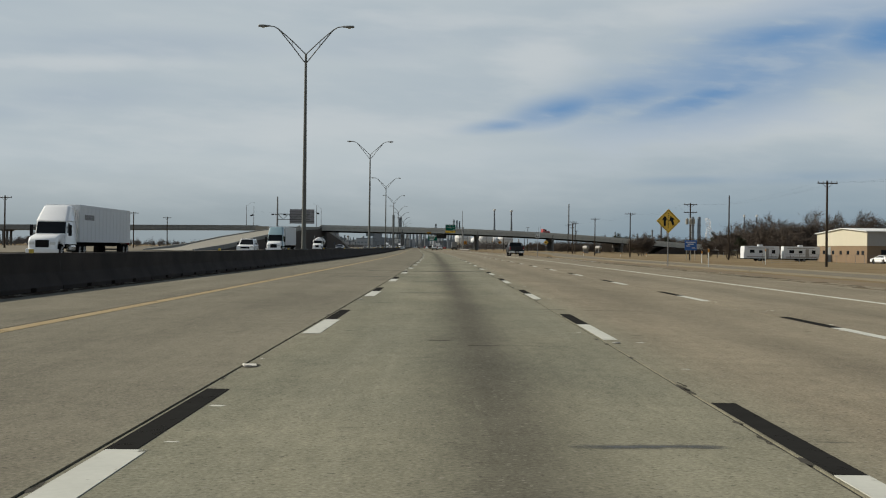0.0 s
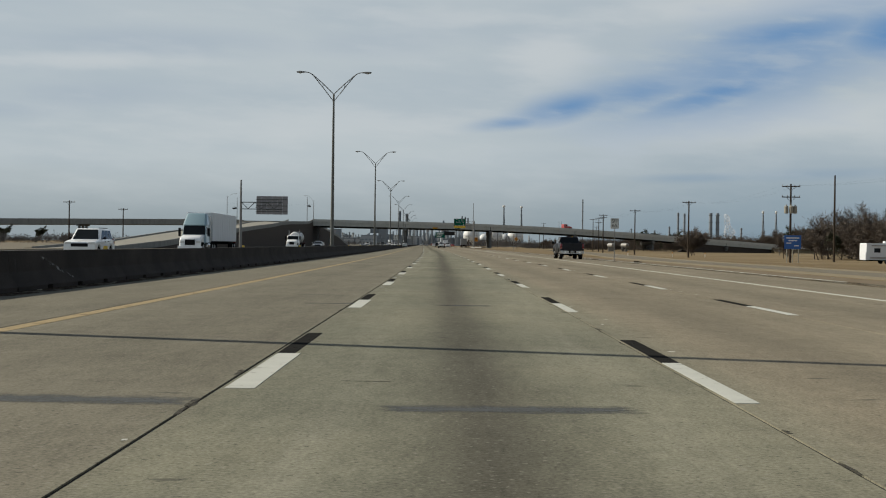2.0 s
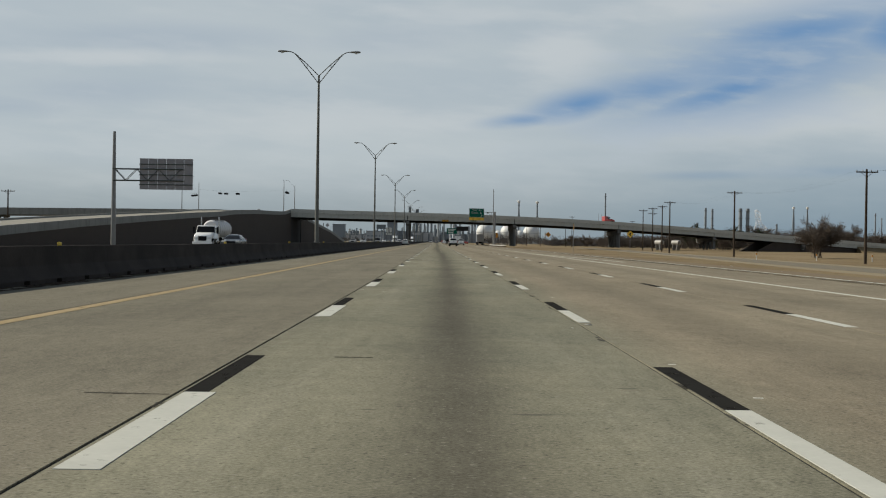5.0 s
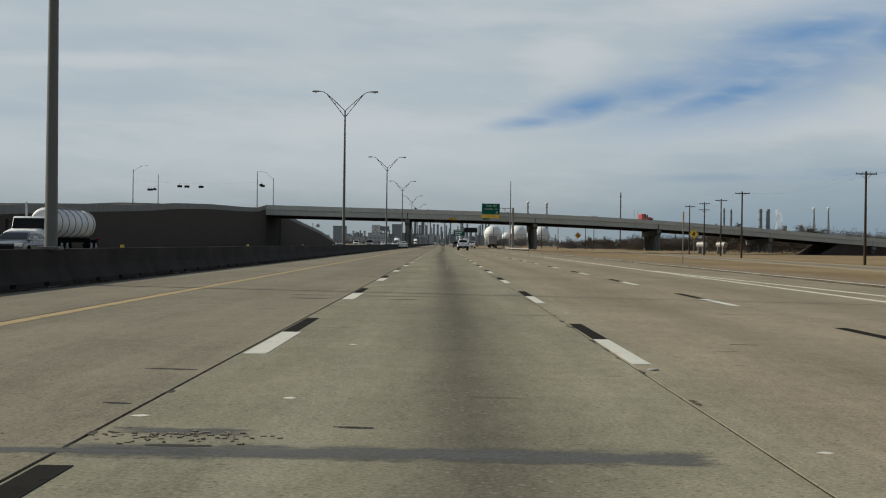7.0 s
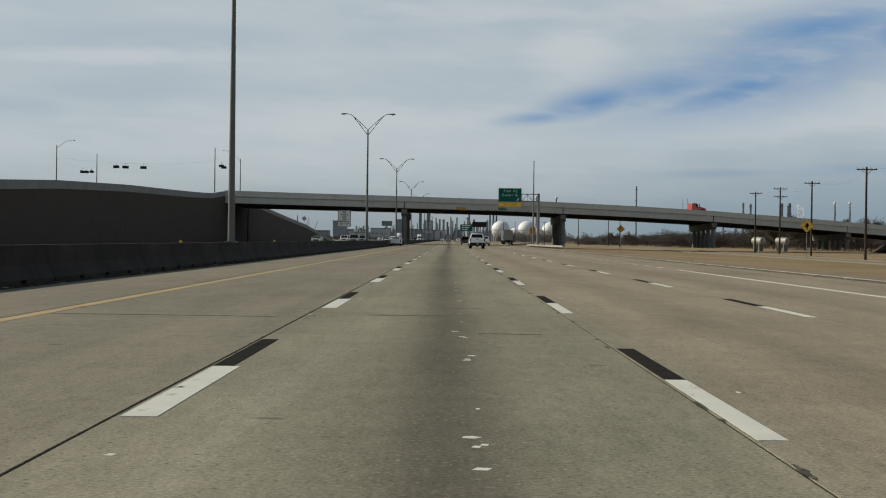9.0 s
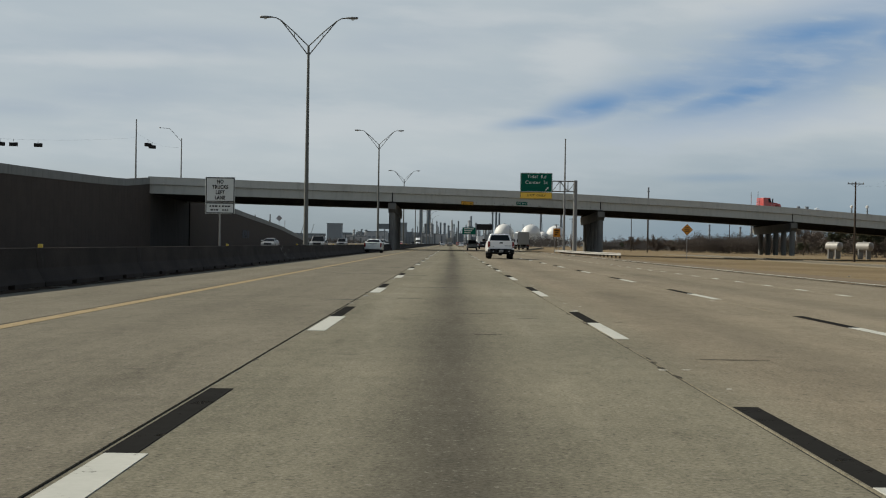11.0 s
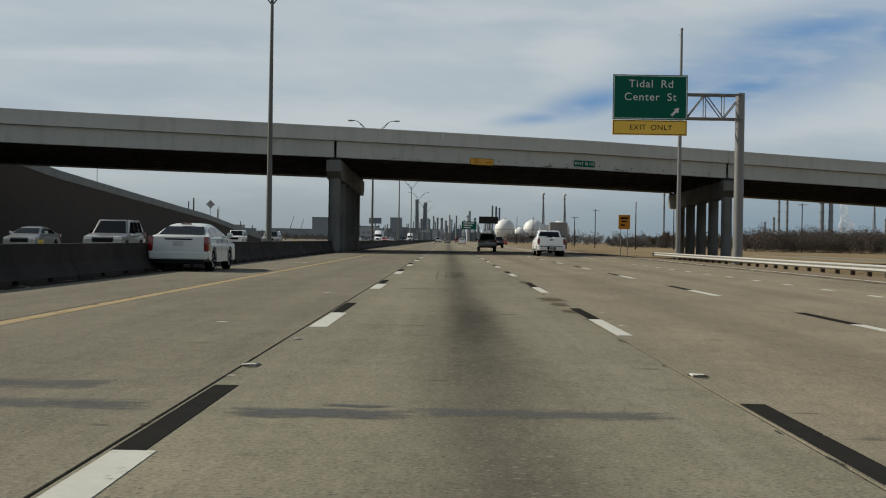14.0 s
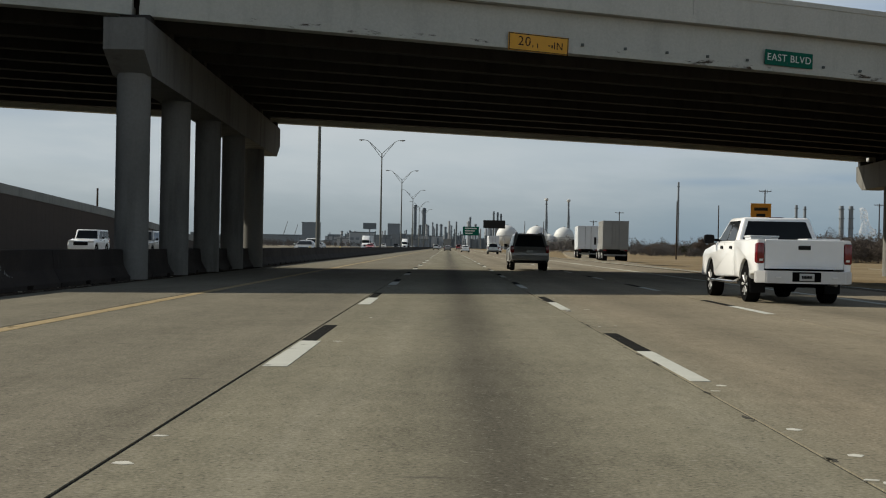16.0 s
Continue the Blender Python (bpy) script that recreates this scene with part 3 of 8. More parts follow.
for i in range(34):
    # a trail of spilt pale paint along the middle of the lane
    y = rng.triangular(287, 345, 300)
    x = bend(y) + 0.20 + rng.gauss(0, 0.02 if i % 4 else 0.06)
    a, b = rng.uniform(0.015, 0.05), rng.uniform(0.01, 0.05)
    vs = [bm.verts.new((x + a * p, y + b * q, 0.0018)) for p, q in ((-1, -0.6), (0.5, -1), (1, 0.5), (-0.4, 1))]
    ws = [bm.verts.new((v.co.x, v.co.y, 0.0)) for v in vs]
    bm.faces.new(vs)
    for k in range(4):
        bm.faces.new((vs[k], vs[(k + 1) % 4], ws[(k + 1) % 4], ws[k]))
for i in range(7):
    # broken markers in a row across the shoulder
    x = bend(518.6) - 8.1 + 0.27 * i + rng.uniform(-0.05, 0.05)
    box(bm, x, x + rng.uniform(0.08, 0.2), 518.4 + 0.05 * i, 518.6 + 0.05 * i, 0, 0.004)
tagged(part("marker_chip", bm, CHIP_MAT, road, "pale chips of broken markers and grit"), kind="stuff")
for x0, wide in ((-0.56, 0.028), (-0.295, 0.018)):
    # dark lengthwise cracks with crumbled edges
    bm = bmesh.new()
    y, x, a = 499.0, bend(500) + x0, 0.01
    while y < 508.0:
        y2, x2 = y + rng.uniform(0.15, 0.5), bend(500) + x0 + rng.uniform(-0.008, 0.008)
        a2 = wide * rng.uniform(0.15, 0.75) * min(1.0, (508.4 - y) / 3)
        lo = [bm.verts.new(p) for p in ((x - a, y, 0.003), (x + a, y, 0.003), (x2 + a2, y2, 0.003), (x2 - a2, y2, 0.003))]
        bm.faces.new(lo)
        x, y, a = x2, y2, a2
    part("crack", bm, CRACK, road, "dark lengthwise crack")
rng = random.Random(4)
for across, start in ((1.82, 18.11 + 8.6), (-1.84, 18.71 + 7.2)):
    y = start - CYCLE * 2
    while y < 620:
        if rng.random() < 0.22:
            part("lane_button", BUTTON, None, road).matrix_basis = on_road(across + rng.uniform(-0.04, 0.04), y, 0.004)
        y += CYCLE


def patch(x0, x1, y0, y1, seed=0, mat=PATCH, kind="repair_patch", label="dark asphalt repair band"):
    """A ragged repair band across the lane."""
    r = random.Random(seed)
    bm_ = bmesh.new()
    n = max(6, int((x1 - x0) / 0.09))
    wave = 0.0
    top, low = [], []
    drop = r.uniform(-0.05, 0.05)
    lift = 0.0015 + 0.00006 * (seed % 40)
    for i in range(n + 1):
        x = x0 + (x1 - x0) * i / n
        e = min(i, n - i, 2) / 2
        wave = 0.8 * wave + r.uniform(-0.03, 0.03) * (y1 - y0)
        mid, half = (y0 + y1) / 2 + drop * (i / n - 0.5) + wave, (y1 - y0) / 2 * (0.72 + 0.28 * e)
        low.append((x, mid - half * r.uniform(0.88, 1.04)))
        top.append((x, mid + half * r.uniform(0.88, 1.04)))
    uv = bm_.loops.layers.uv.new("rim")
    rows = []
    for k, (p, q) in enumerate(zip(low, top)):
        end = min(1.0, min(k, n - k) * (x1 - x0) / n / min(0.35, 0.4 * (x1 - x0)))
        rows.append([(bm_.verts.new((p[0], p[1] + (q[1] - p[1]) * f, lift)), (end, g)) for f, g in ((0, 0), (0.5, 1), (1, 0))])
    for a, b in zip(rows, rows[1:]):
        for k in range(2):
            corner = (a[k], b[k], b[k + 1], a[k + 1])
            face = bm_.faces.new([c[0] for c in corner])
            for loop, c in zip(face.loops, corner):
                loop[uv].uv = c[1]
    return part(kind, bm_, mat, road, label)


for i, p in enumerate((
        (-2.1, -1.2, 6.68, 6.86), (-3.4, 0.15, 56.8, 58.4), (-2.0, -0.2, 75.3, 75.75), (-2.05, 1.42, 241.2, 241.75), (-4.0, -1.2, 241.35, 241.6),
        (-1.95, -0.65, 145.45, 145.75), (-2.6, -0.65, 144.9, 145.15), (-1.6, -0.6, 143.75, 144.0), (-6.2, -1.4, 421.8, 422.35), (-1.5, 0.5, 421.6, 421.8),
        (-1.8, -0.6, 456.8, 457.1), (-3.9, -0.86, 439.5, 439.75), (0.27, 0.77, 438.6, 438.85),
        (-3.6, -0.96, 438.62, 438.96), (-1.5, -0.38, 89.75, 90.2), (-3.9, -2.6, 90.1, 90.4), (-4.4, -3.2, 93.85, 94.05), (-3.1, -2.05, 40.2, 40.45), (-6.2, -3.7, 46.0, 46.4), (-3.4, -2.05, 30.1, 30.3), (-1.4, -0.45, 29.85, 30.0), (-1.9, -1.05, 242.05, 242.35), (-2.6, -1.8, 389.85, 390.1), (-1.35, -0.7, 390.75, 391.05), (-0.1, 1.1, 22.2, 22.32), (-1.5, -0.2, 22.5, 22.62), (-5.2, -2.4, 57.2, 58.0), (-5.3, -3.2, 75.55, 76.1), 
        (-1.3, 0.3, 130.2, 130.45), (0.3, 1.3, 130.0, 130.2), (-1.2, 0.1, 318.6, 318.8), (-1.42, -0.58, 273.65, 274.05), (-1.95, -1.6, 274.65, 274.9), (-1.95, -1.55, 275.6, 275.8), (-1.92, -1.6, 274.08, 274.26), (-2.45, -2.02, 274.65, 274.85), (-1.1, -0.42, 259.4, 259.75), (-1.9, 0.5, 260.9, 261.15), (-1.62, -0.45, 470.95, 471.5), (-1.1, -0.6, 471.5, 471.7), (-2.8, -2.57, 276.33, 276.53), (-2.41, -2.14, 276.35, 276.55), (-2.48, -2.17, 275.7, 275.87), (-4.32, -3.9, 266.78, 266.98),
        (-1.5, 0.2, 397.2, 397.45), (-1.0, 0.6, 505.2, 505.45), (0.2, 1.2, 505.0, 505.15), (-1.4, 0.0, 491.4, 491.6), (-1.8, -0.9, 408.7, 409.1),
        (-5.0, -2.3, 410.2, 410.5), (-1.2, 0.9, 409.5, 409.75), (-5.5, -2.2, 318.0, 318.2))):
    patch(*p, seed=i)
for i, p in enumerate(((-3.4, -2.1, 471.2, 471.8), (-3.7, -2.6, 472.2, 472.9), (-0.5, 1.2, 471.1, 471.6), (-0.58, -0.3, 273.85, 274.1), (-1.12, -0.9, 276.0, 276.2), (-1.35, -0.8, 282.65, 283.05), (-2.69, -2.54, 275.65, 275.85), (-1.76, -0.4, 266.45, 266.75), (-2.95, -2.1, 259.4, 260.0), (-3.2, -2.2, 261.05, 261.45))):
    patch(*p, seed=80 + i, mat=PATCH_FAINT)
for i, p in enumerate(((-3.4, -2.9, 285.95, 286.4), (-2.52, -2.05, 282.6, 283.2), (-3.4, -3.05, 283.1, 283.5), (-4.9, -4.62, 283.0, 283.35), (-1.92, -1.62, 274.85, 275.1), (-0.95, -0.7, 275.4, 275.6))):
    patch(*p, seed=120 + i, mat=PATCH_PALE, kind="pale_patch", label="pale worn spot")
for i, p in enumerate(((-0.35, 0.6, 473.0, 489.5), (-0.3, 0.4, 497.0, 509.0))):
    patch(*p, seed=160 + i, mat=OIL, kind="oil_stain", label="dark oil stain")
SCAR = worn(plain("spalled_scar", (0.066, 0.062, 0.053), 0.9, vary=0.4, scale=4.0, gloss=0.03), 0.45, 7.0, (1, 1, 1), 0.13)
# broken raised markers: a pale chip of ceramic on a ring of dark glue
RING = plain("bleached_adhesive", (0.40, 0.395, 0.355), 0.8, vary=0.2, scale=12, gloss=0.05)


def broken_marker(x, y, size, seed, ring=False):
    r = random.Random(seed)
    m = on_road(x, y)
    if ring:
        bm_ = bmesh.new()
        n = 18
        loops = []
        for k in range(n):
            a = 2 * math.pi * k / n
            o, q = size * r.uniform(0.9, 1.08), size * r.uniform(0.55, 0.80)
            loops.append([bm_.verts.new((math.cos(a) * o, math.sin(a) * o * 2.2, 0.006)), bm_.verts.new((math.cos(a) * q, math.sin(a) * q * 1.8, 0.006)), bm_.verts.new((math.cos(a) * o, math.sin(a) * o * 2.2, 0.0))])
        for k in range(n):
            a, b = loops[k], loops[(k + 1) % n]
            bm_.faces.new((a[0], b[0], b[1], a[1]))
            bm_.faces.new((a[2], b[2], b[0], a[0]))
        part("marker_ring", bm_, RING, road, "pale ring left by a lost marker").matrix_basis = m
        return
    bm_ = bmesh.new()
    n = 14
    pts = [bm_.verts.new((math.cos(2 * math.pi * k / n) * size * r.uniform(0.85, 1.15), math.sin(2 * math.pi * k / n) * size * 2.4 * r.uniform(0.85, 1.15), 0.0045)) for k in range(n)]
    bm_.faces.new(pts)
    part("glue_spot", bm_, SCAR, road, "dark glue where a marker broke off").matrix_basis = m
    bm_ = bmesh.new()
    box(bm_, -size * 0.8, size * 0.6, -size * 0.8, size * 0.9, 0.0, 0.020, 0.006)
    for v in bm_.verts:
        v.co.x += r.uniform(-0.15, 0.15) * size
        v.co.y += r.uniform(-0.3, 0.3) * size
        v.co.z *= r.uniform(0.6, 1.1)
    part("broken_marker", bm_, CHIP_MAT, road, "broken pale road marker").matrix_basis = m @ Matrix.Rotation(r.uniform(-0.4, 0.4), 4, "Z")


for i, (x, y) in enumerate(((-1.89, 59.62), (-1.86, 157.41), (-1.86, 108.42), (1.79, 107.79), (-1.89, 11.29), (-1.89, 474.1), (1.80, 473.84), (1.80, 425.3), (1.80, 522.4), (-1.88, 523.1))):
    broken_marker(x, y, 0.08, 300 + i)
for i, (x, y) in enumerate(((-1.88, 56.48), (-1.90, 58.45))):
    broken_marker(x, y, 0.085, 340 + i, True)
# thin pale shards and flakes of old paint
bm = bmesh.new()
r_ = random.Random(31)
for x, y, w_ in ((-1.96, 60.29, 0.06), (-1.94, 61.84, 0.07), (-1.06, 243.8, 0.07), (-1.86, 242.81, 0.09), (-0.96, 248.56, 0.06), (1.92, 538.93, 0.06), (1.83, 536.41, 0.07), (1.90, 535.43, 0.07), (1.82, 534.61, 0.08), (1.87, 533.58, 0.08), (1.84, 532.72, 0.06), (-1.87, 534.76, 0.08), (-2.63, 488.75, 0.10), (-3.08, 479.52, 0.12), (0.16, 307.59, 0.08), (0.25, 312.56, 0.06), (1.61, 428.6, 0.07), (1.86, 387.0, 0.09), (-1.95, 388.6, 0.07)):
    x += bend(y)
    w_ *= 0.7
    pts = [(x - w_, y - 0.02), (x + w_ * 0.2, y - 0.05), (x + w_, y + r_.uniform(-0.03, 0.03)), (x + w_ * 0.1, y + 0.05), (x - w_ * 0.8, y + 0.03)]
    vs, ws = [bm.verts.new((*p, 0.0025)) for p in pts], [bm.verts.new((*p, 0.0)) for p in pts]
    bm.faces.new(vs)
    for k in range(5):
        bm.faces.new((vs[k], vs[(k + 1) % 5], ws[(k + 1) % 5], ws[k]))
tagged(part("paint_flake", bm, CHIP_MAT, road, "pale flakes of old paint"), kind="stuff")
# single dark gouges
for i, (x, y, w_) in enumerate(((-1.45, 67.0, 0.28), (-1.42, 156.4, 0.20), (-0.33, 154.1, 0.22), (-0.53, 242.4, 0.24), (-2.16, 243.4, 0.20), (-2.29, 245.7, 0.45), (-1.40, 241.66, 0.35), (1.14, 110.07, 0.45), (0.74, 106.65, 0.12), (0.32, 481.95, 0.3), (0.63, 482.2, 0.3), (0.37, 532.5, 0.12), (0.10, 531.8, 0.35), (0.06, 533.1, 0.35), (0.65, 521.55, 0.25), (1.03, 521.44, 0.12), (-0.85, 154.0, 0.12), (-1.68, 155.0, 0.10))):
    patch(bend(y) + x - w_ / 2, bend(y) + x + w_ / 2, y - 0.03, y + 0.05, seed=400 + i, mat=PATCH_DARK)
# crumbled concrete by the repair band
RUBBLE = plain("crumbled_concrete", (0.16, 0.140, 0.108), 0.95, vary=0.4, scale=6.0)
bm = bmesh.new()
for k in range(80):
    x, y = r_.gauss(-1.45, 0.28), r_.gauss(242.0, 0.12)
    a, b = r_.uniform(0.004, 0.016), r_.uniform(0.006, 0.022)
    box(bm, x - a, x + a, y - b, y + b, -0.004, r_.uniform(0.003, 0.009))
tagged(part("rubble", bm, RUBBLE, road, "crumbled concrete beside the repair band"), kind="stuff")
# damp brown stains along the lane joint
STAINED = feathered(plain("brown_stain", (0.115, 0.096, 0.070), 0.9, vary=0.25, scale=2.0, gloss=0.05), 0.65)
for i, (x0, x1, y0, y1) in enumerate(((1.42, 1.95, 486.2, 488.4), (1.5, 1.85, 484.4, 486.3), (1.5, 1.85, 482.6, 484.0), (1.6, 2.0, 496.0, 498.2))):
    patch(x0, x1, y0, y1, seed=440 + i, mat=STAINED, kind="damp_stain", label="damp brown stain")
rng = random.Random(11)
for i in range(110):
    y = rng.uniform(4, 560)
    lane = rng.choice((-3.8, 0, 0, 0, 3.5, 7.2))
    x = bend(y) + lane + rng.uniform(-1.5, 1.3)
    patch(x, x + rng.uniform(0.15, 0.75), y, y + rng.uniform(0.03, 0.10), seed=100 + i, mat=SCAR)

# broken concrete along the joints between the lanes
bm = bmesh.new()
for i in range(520):
    y = rng.uniform(3, 420) if i < 400 else rng.uniform(420, 600)
    x = bend(y) + rng.choice((1.70, 1.70, -1.97)) + rng.gauss(0, 0.025)
    long_, wide = rng.uniform(0.06, 0.5), rng.uniform(0.012, 0.045)
    n = 5
    side = [[bm.verts.new((x + s * wide * rng.uniform(0.3, 1.0) * (0.3 if k in (0, n) else 1), y + long_ * k / n, 0.001)) for k in range(n + 1)] for s in (-1, 1)]
    for k in range(n):
        bm.faces.new((side[0][k], side[1][k], side[1][k + 1], side[0][k + 1]))
tagged(part("joint_spall", bm, SCAR, road, "ragged broken edges along the lane joints"), kind="stuff")

# ---- median barrier ----
barrier = thing("median_barrier", "low concrete median barrier blackened by rubber and dirt", "barrier", kind="structure")
SEG = 9.1


def barrier_segment():
    bm_ = bmesh.new()
    prof = [(-0.36, 0.09), (-0.30, 0.16), (-0.17, 0.40), (-0.12, 0.84), (0.12, 0.84), (0.17, 0.40), (0.30, 0.16), (0.36, 0.09)]
    ends = [[bm_.verts.new((x, y, z)) for x, z in prof] for y in (0.012, SEG - 0.012)]
    for i in range(len(prof)):
        j = (i + 1) % len(prof)
        bm_.faces.new((ends[0][i], ends[0][j], ends[1][j], ends[1][i]))
    bm_.faces.new(ends[0])
    bm_.faces.new(ends[1][::-1])
    y = 0.012
    for i in range(4):                      # feet between the drain slots
        y1 = y + 1.95
        box(bm_, -0.36, 0.36, y, min(y1, SEG - 0.012), -0.05, 0.09)
        y = y1 + 0.40
    return mesh_of(bm_, "barrier_segment", BARRIER)


SEGMENT = barrier_segment()
y = -70.0
while y < 800:
    part("barrier_segment", SEGMENT, None, barrier).matrix_basis = on_road(-9.45, y)
    y += SEG
bm = strip(-9.62, -9.28, y, 1900, -0.05, 0.84)
part("barrier_segment", bm, BARRIER, barrier)
bm = bmesh.new()
box(bm, -0.05, 0.05, -0.04, 0.04, 0, 0.09, 0.01)
DELINEATOR = mesh_of(bm, "reflector", plain("reflector_plastic", (0.60, 0.42, 0.06), 0.4))
y = -20.0
while y < 640:
    part("reflector", DELINEATOR, None, barrier, "yellow reflector on the barrier's top").matrix_basis = on_road(-9.45, y, 0.84)
    y += 24.4
DRIFT = worn(plain("shoulder_grit", (0.060, 0.047, 0.036), 0.95, vary=0.3, scale=1.5, fine=30.0, gloss=0.0), 0.47, 1.8, (1.6, 0.5, 1))
part("dirt_drift", strip(-9.08, -8.55, -80, 700, 0.0, 0.003), DRIFT, road, "dark grit drifted against the barrier")
part("dirt_drift", strip(12.3, 13.4, -80, 700, 0.0, 0.003), worn(plain("verge_grit", (0.16, 0.130, 0.092), 0.95, vary=0.3, scale=1.5, fine=30.0, gloss=0.0), 0.55, 1.2, (1.4, 0.4, 1)), road, "tan grit drifted over the pavement's edge")
LITTER = plain("windblown_litter", (0.30, 0.28, 0.23), 0.9, vary=0.4, scale=4)
bm = bmesh.new()
rng = random.Random(8)
for i in range(300):
    y = rng.uniform(5, 600)
    x = bend(y) + (-9.02 + abs(rng.gauss(0, 0.35)) if rng.random() < 0.55 else 13.3 + rng.gauss(0.9, 0.9))
    s = 0.012 + 0.045 * rng.random() ** 2
    box(bm, x - s, x + s, y - s * rng.uniform(0.4, 1.6), y + s, -0.01, s * rng.uniform(0.2, 0.6))
tagged(new("litter", mesh_of(bm, "litter", LITTER)), "scraps of debris along the shoulders", "litter", kind="stuff")


# ---- twin-arm lamp posts on the median ----
POST_GREY = plain("weathered_post", (0.115, 0.118, 0.108), 0.6, 0.2, vary=0.14, scale=1.5)


def lamp_post():
    t = thing("street_lamp", "tall galvanised lamp post with two raised arms, on the median barrier", "street lamp", group="lamp posts on the median")
    bm_ = bmesh.new()
    tube(bm_, (0, 0, 0.8), (0, 0, 13.5), 0.155, 0.075, 14)
    part("pole", bm_, POST_GREY, t, "tapered steel pole", True)
    bm_ = bmesh.new()
    box(bm_, -0.24, 0.24, -0.24, 0.24, 0.82, 0.90, 0.015)
    part("base_plate", bm_, POST_GREY, t)
    head = plain("lamp_head_grey", (0.16, 0.165, 0.165), 0.5, vary=0.1) if "lamp_head_grey" not in bpy.data.materials else bpy.data.materials["lamp_head_grey"]
    lens = plain("lamp_lens", (0.55, 0.56, 0.54), 0.2, vary=0.05) if "lamp_lens" not in bpy.data.materials else bpy.data.materials["lamp_lens"]
    for s in (-1, 1):
        bm_ = bmesh.new()
        up = [(0.0, 13.45), (0.9, 14.32), (1.75, 15.05), (2.05, 15.22), (2.35, 15.27)]
        lo = [(0.0, 12.85), (0.9, 14.0), (1.62, 14.88), (1.80, 15.08)]
        for pts in (up, lo):
            for (a, za), (b, zb) in zip(pts, pts[1:]):
                tube(bm_, (s * a, 0, za), (s * b, 0, zb), 0.035, 0.035, 8)
        tube(bm_, (s * 0.9, 0, 14.32), (s * 0.9, 0, 14.0), 0.022, 0.022, 6)
        arm = part("arm", bm_, POST_GREY, t, "truss arm of two thin tubes")
        bm_ = bmesh.new()
        lathe(bm_, [(0.03, 2.25), (0.10, 2.40), (0.16, 2.75), (0.14, 3.05), (0.05, 3.12)], 12, "x")
        for v in bm_.verts:
            v.co.x *= s
            v.co.z = v.co.z * 0.55 + 15.27
        hd = part("lamp_head", bm_, head, arm, "grey cobra-head lamp", True)
        bm_ = bmesh.new()
        lathe(bm_, [(0.11, 0.0), (0.09, -0.05), (0.03, -0.07)], 12, "z", (s * 2.78, 0, 15.2))
        part("lens", bm_, lens, hd)
    return t


LAMP = lamp_post()
LAMP.matrix_basis = on_road(-9.45, -4.0)
copy_thing(LAMP, on_road(-9.12, 83.2))
copy_thing(LAMP, on_road(-9.2, 174.1))
for x, y in ((-9.36, 265.6), (-9.36, 356.0), (-9.36, 447.4), (-9.36, 528.8), (-9.36, 618.5), (-9.30, 702.0), (-9.0, 771.0), (-9.1, 854.0), (-9.3, 938.0), (-9.3, 1022.0)):
    copy_thing(LAMP, on_road(x, y))

# ---- overpass ----
DECK = [(-260, 7.4), (-180, 8.4), (-120, 9.4), (-80, 10.0), (-45, 10.1), (-27, 9.95), (-9.2, 9.85), (0, 9.78), (12, 9.68), (24.5, 9.4), (42, 8.95), (60, 8.3), (88, 6.85), (119, 4.95), (160, 2.6), (205, 0.6)]
SKEW, FRONT, BACK, FALL = 0.39, 568.2, 596.0, 0.015


def deck_top(x):
    return float(np.interp(x, [p[0] for p in DECK], [p[1] for p in DECK]))


def deck_strip(bm_, x0, x1, y0, y1, drop_top, drop_low, step=8.0):
    """A bar along the skewed deck, between two drops below the parapet's top."""
    n = max(1, int(math.ceil((x1 - x0) / step)))
    rows = []
    for i in range(n + 1):
        x = x0 + (x1 - x0) * i / n
        z = deck_top(x)
        fall = [FALL * max(0.0, min(y, BACK) - FRONT) for y in (y0, y1)]
        rows.append([bm_.verts.new((x, y + SKEW * x, z - f - h)) for y, f, h in ((y0, fall[0], drop_low), (y1, fall[1], drop_low), (y1, fall[1], drop_top), (y0, fall[0], drop_top))])
    for a, b in zip(rows, rows[1:]):
        for i in range(4):
            j = (i + 1) % 4
            bm_.faces.new((a[i], a[j], b[j], b[i]))
    bm_.faces.new(rows[0])
    bm_.faces.new(rows[-1][::-1])
    return bm_


overpass = thing("overpass", "long grey concrete girder overpass crossing the highway at a skew", "bridge", kind="structure")
PIERS = [-9.2, 24.5, 59.7, 94.0, 128.0]
SPANS = [-43.8] + PIERS + [162.0]
part("deck_slab", deck_strip(bmesh.new(), -44.5, 205, FRONT + 0.35, BACK - 0.35, 0.86, 1.12), GIRDER, overpass, "deck slab coloured dark for its shaded underside")
for y0 in (FRONT - 0.20, BACK - 0.15):
    for a, b in zip(SPANS, SPANS[1:] + [205]):
        bm = deck_strip(bmesh.new(), a + 0.03, b - 0.03, y0 - 0.04 if y0 < FRONT else y0 - 0.20, y0 + 0.55 if y0 < FRONT else y0 + 0.39, 0.86, 1.10)
        part("deck_edge", bm, PARAPET, overpass)
        n_ = max(1, round((b - a) / 8.75))
        for k in range(n_):
            p0, p1 = a + (b - a) * k / n_, a + (b - a) * (k + 1) / n_
            bm = deck_strip(bmesh.new(), p0 + 0.006, p1 - 0.006, y0, y0 + 0.35, 0.17, 0.86)
            rail_top = part("parapet", bm, PARAPET, overpass, "weathered concrete parapet")
            part("coping", deck_strip(bmesh.new(), p0 + 0.006, p1 - 0.006, y0 - 0.03, y0 + 0.38, 0.0, 0.17), PARAPET, rail_top)
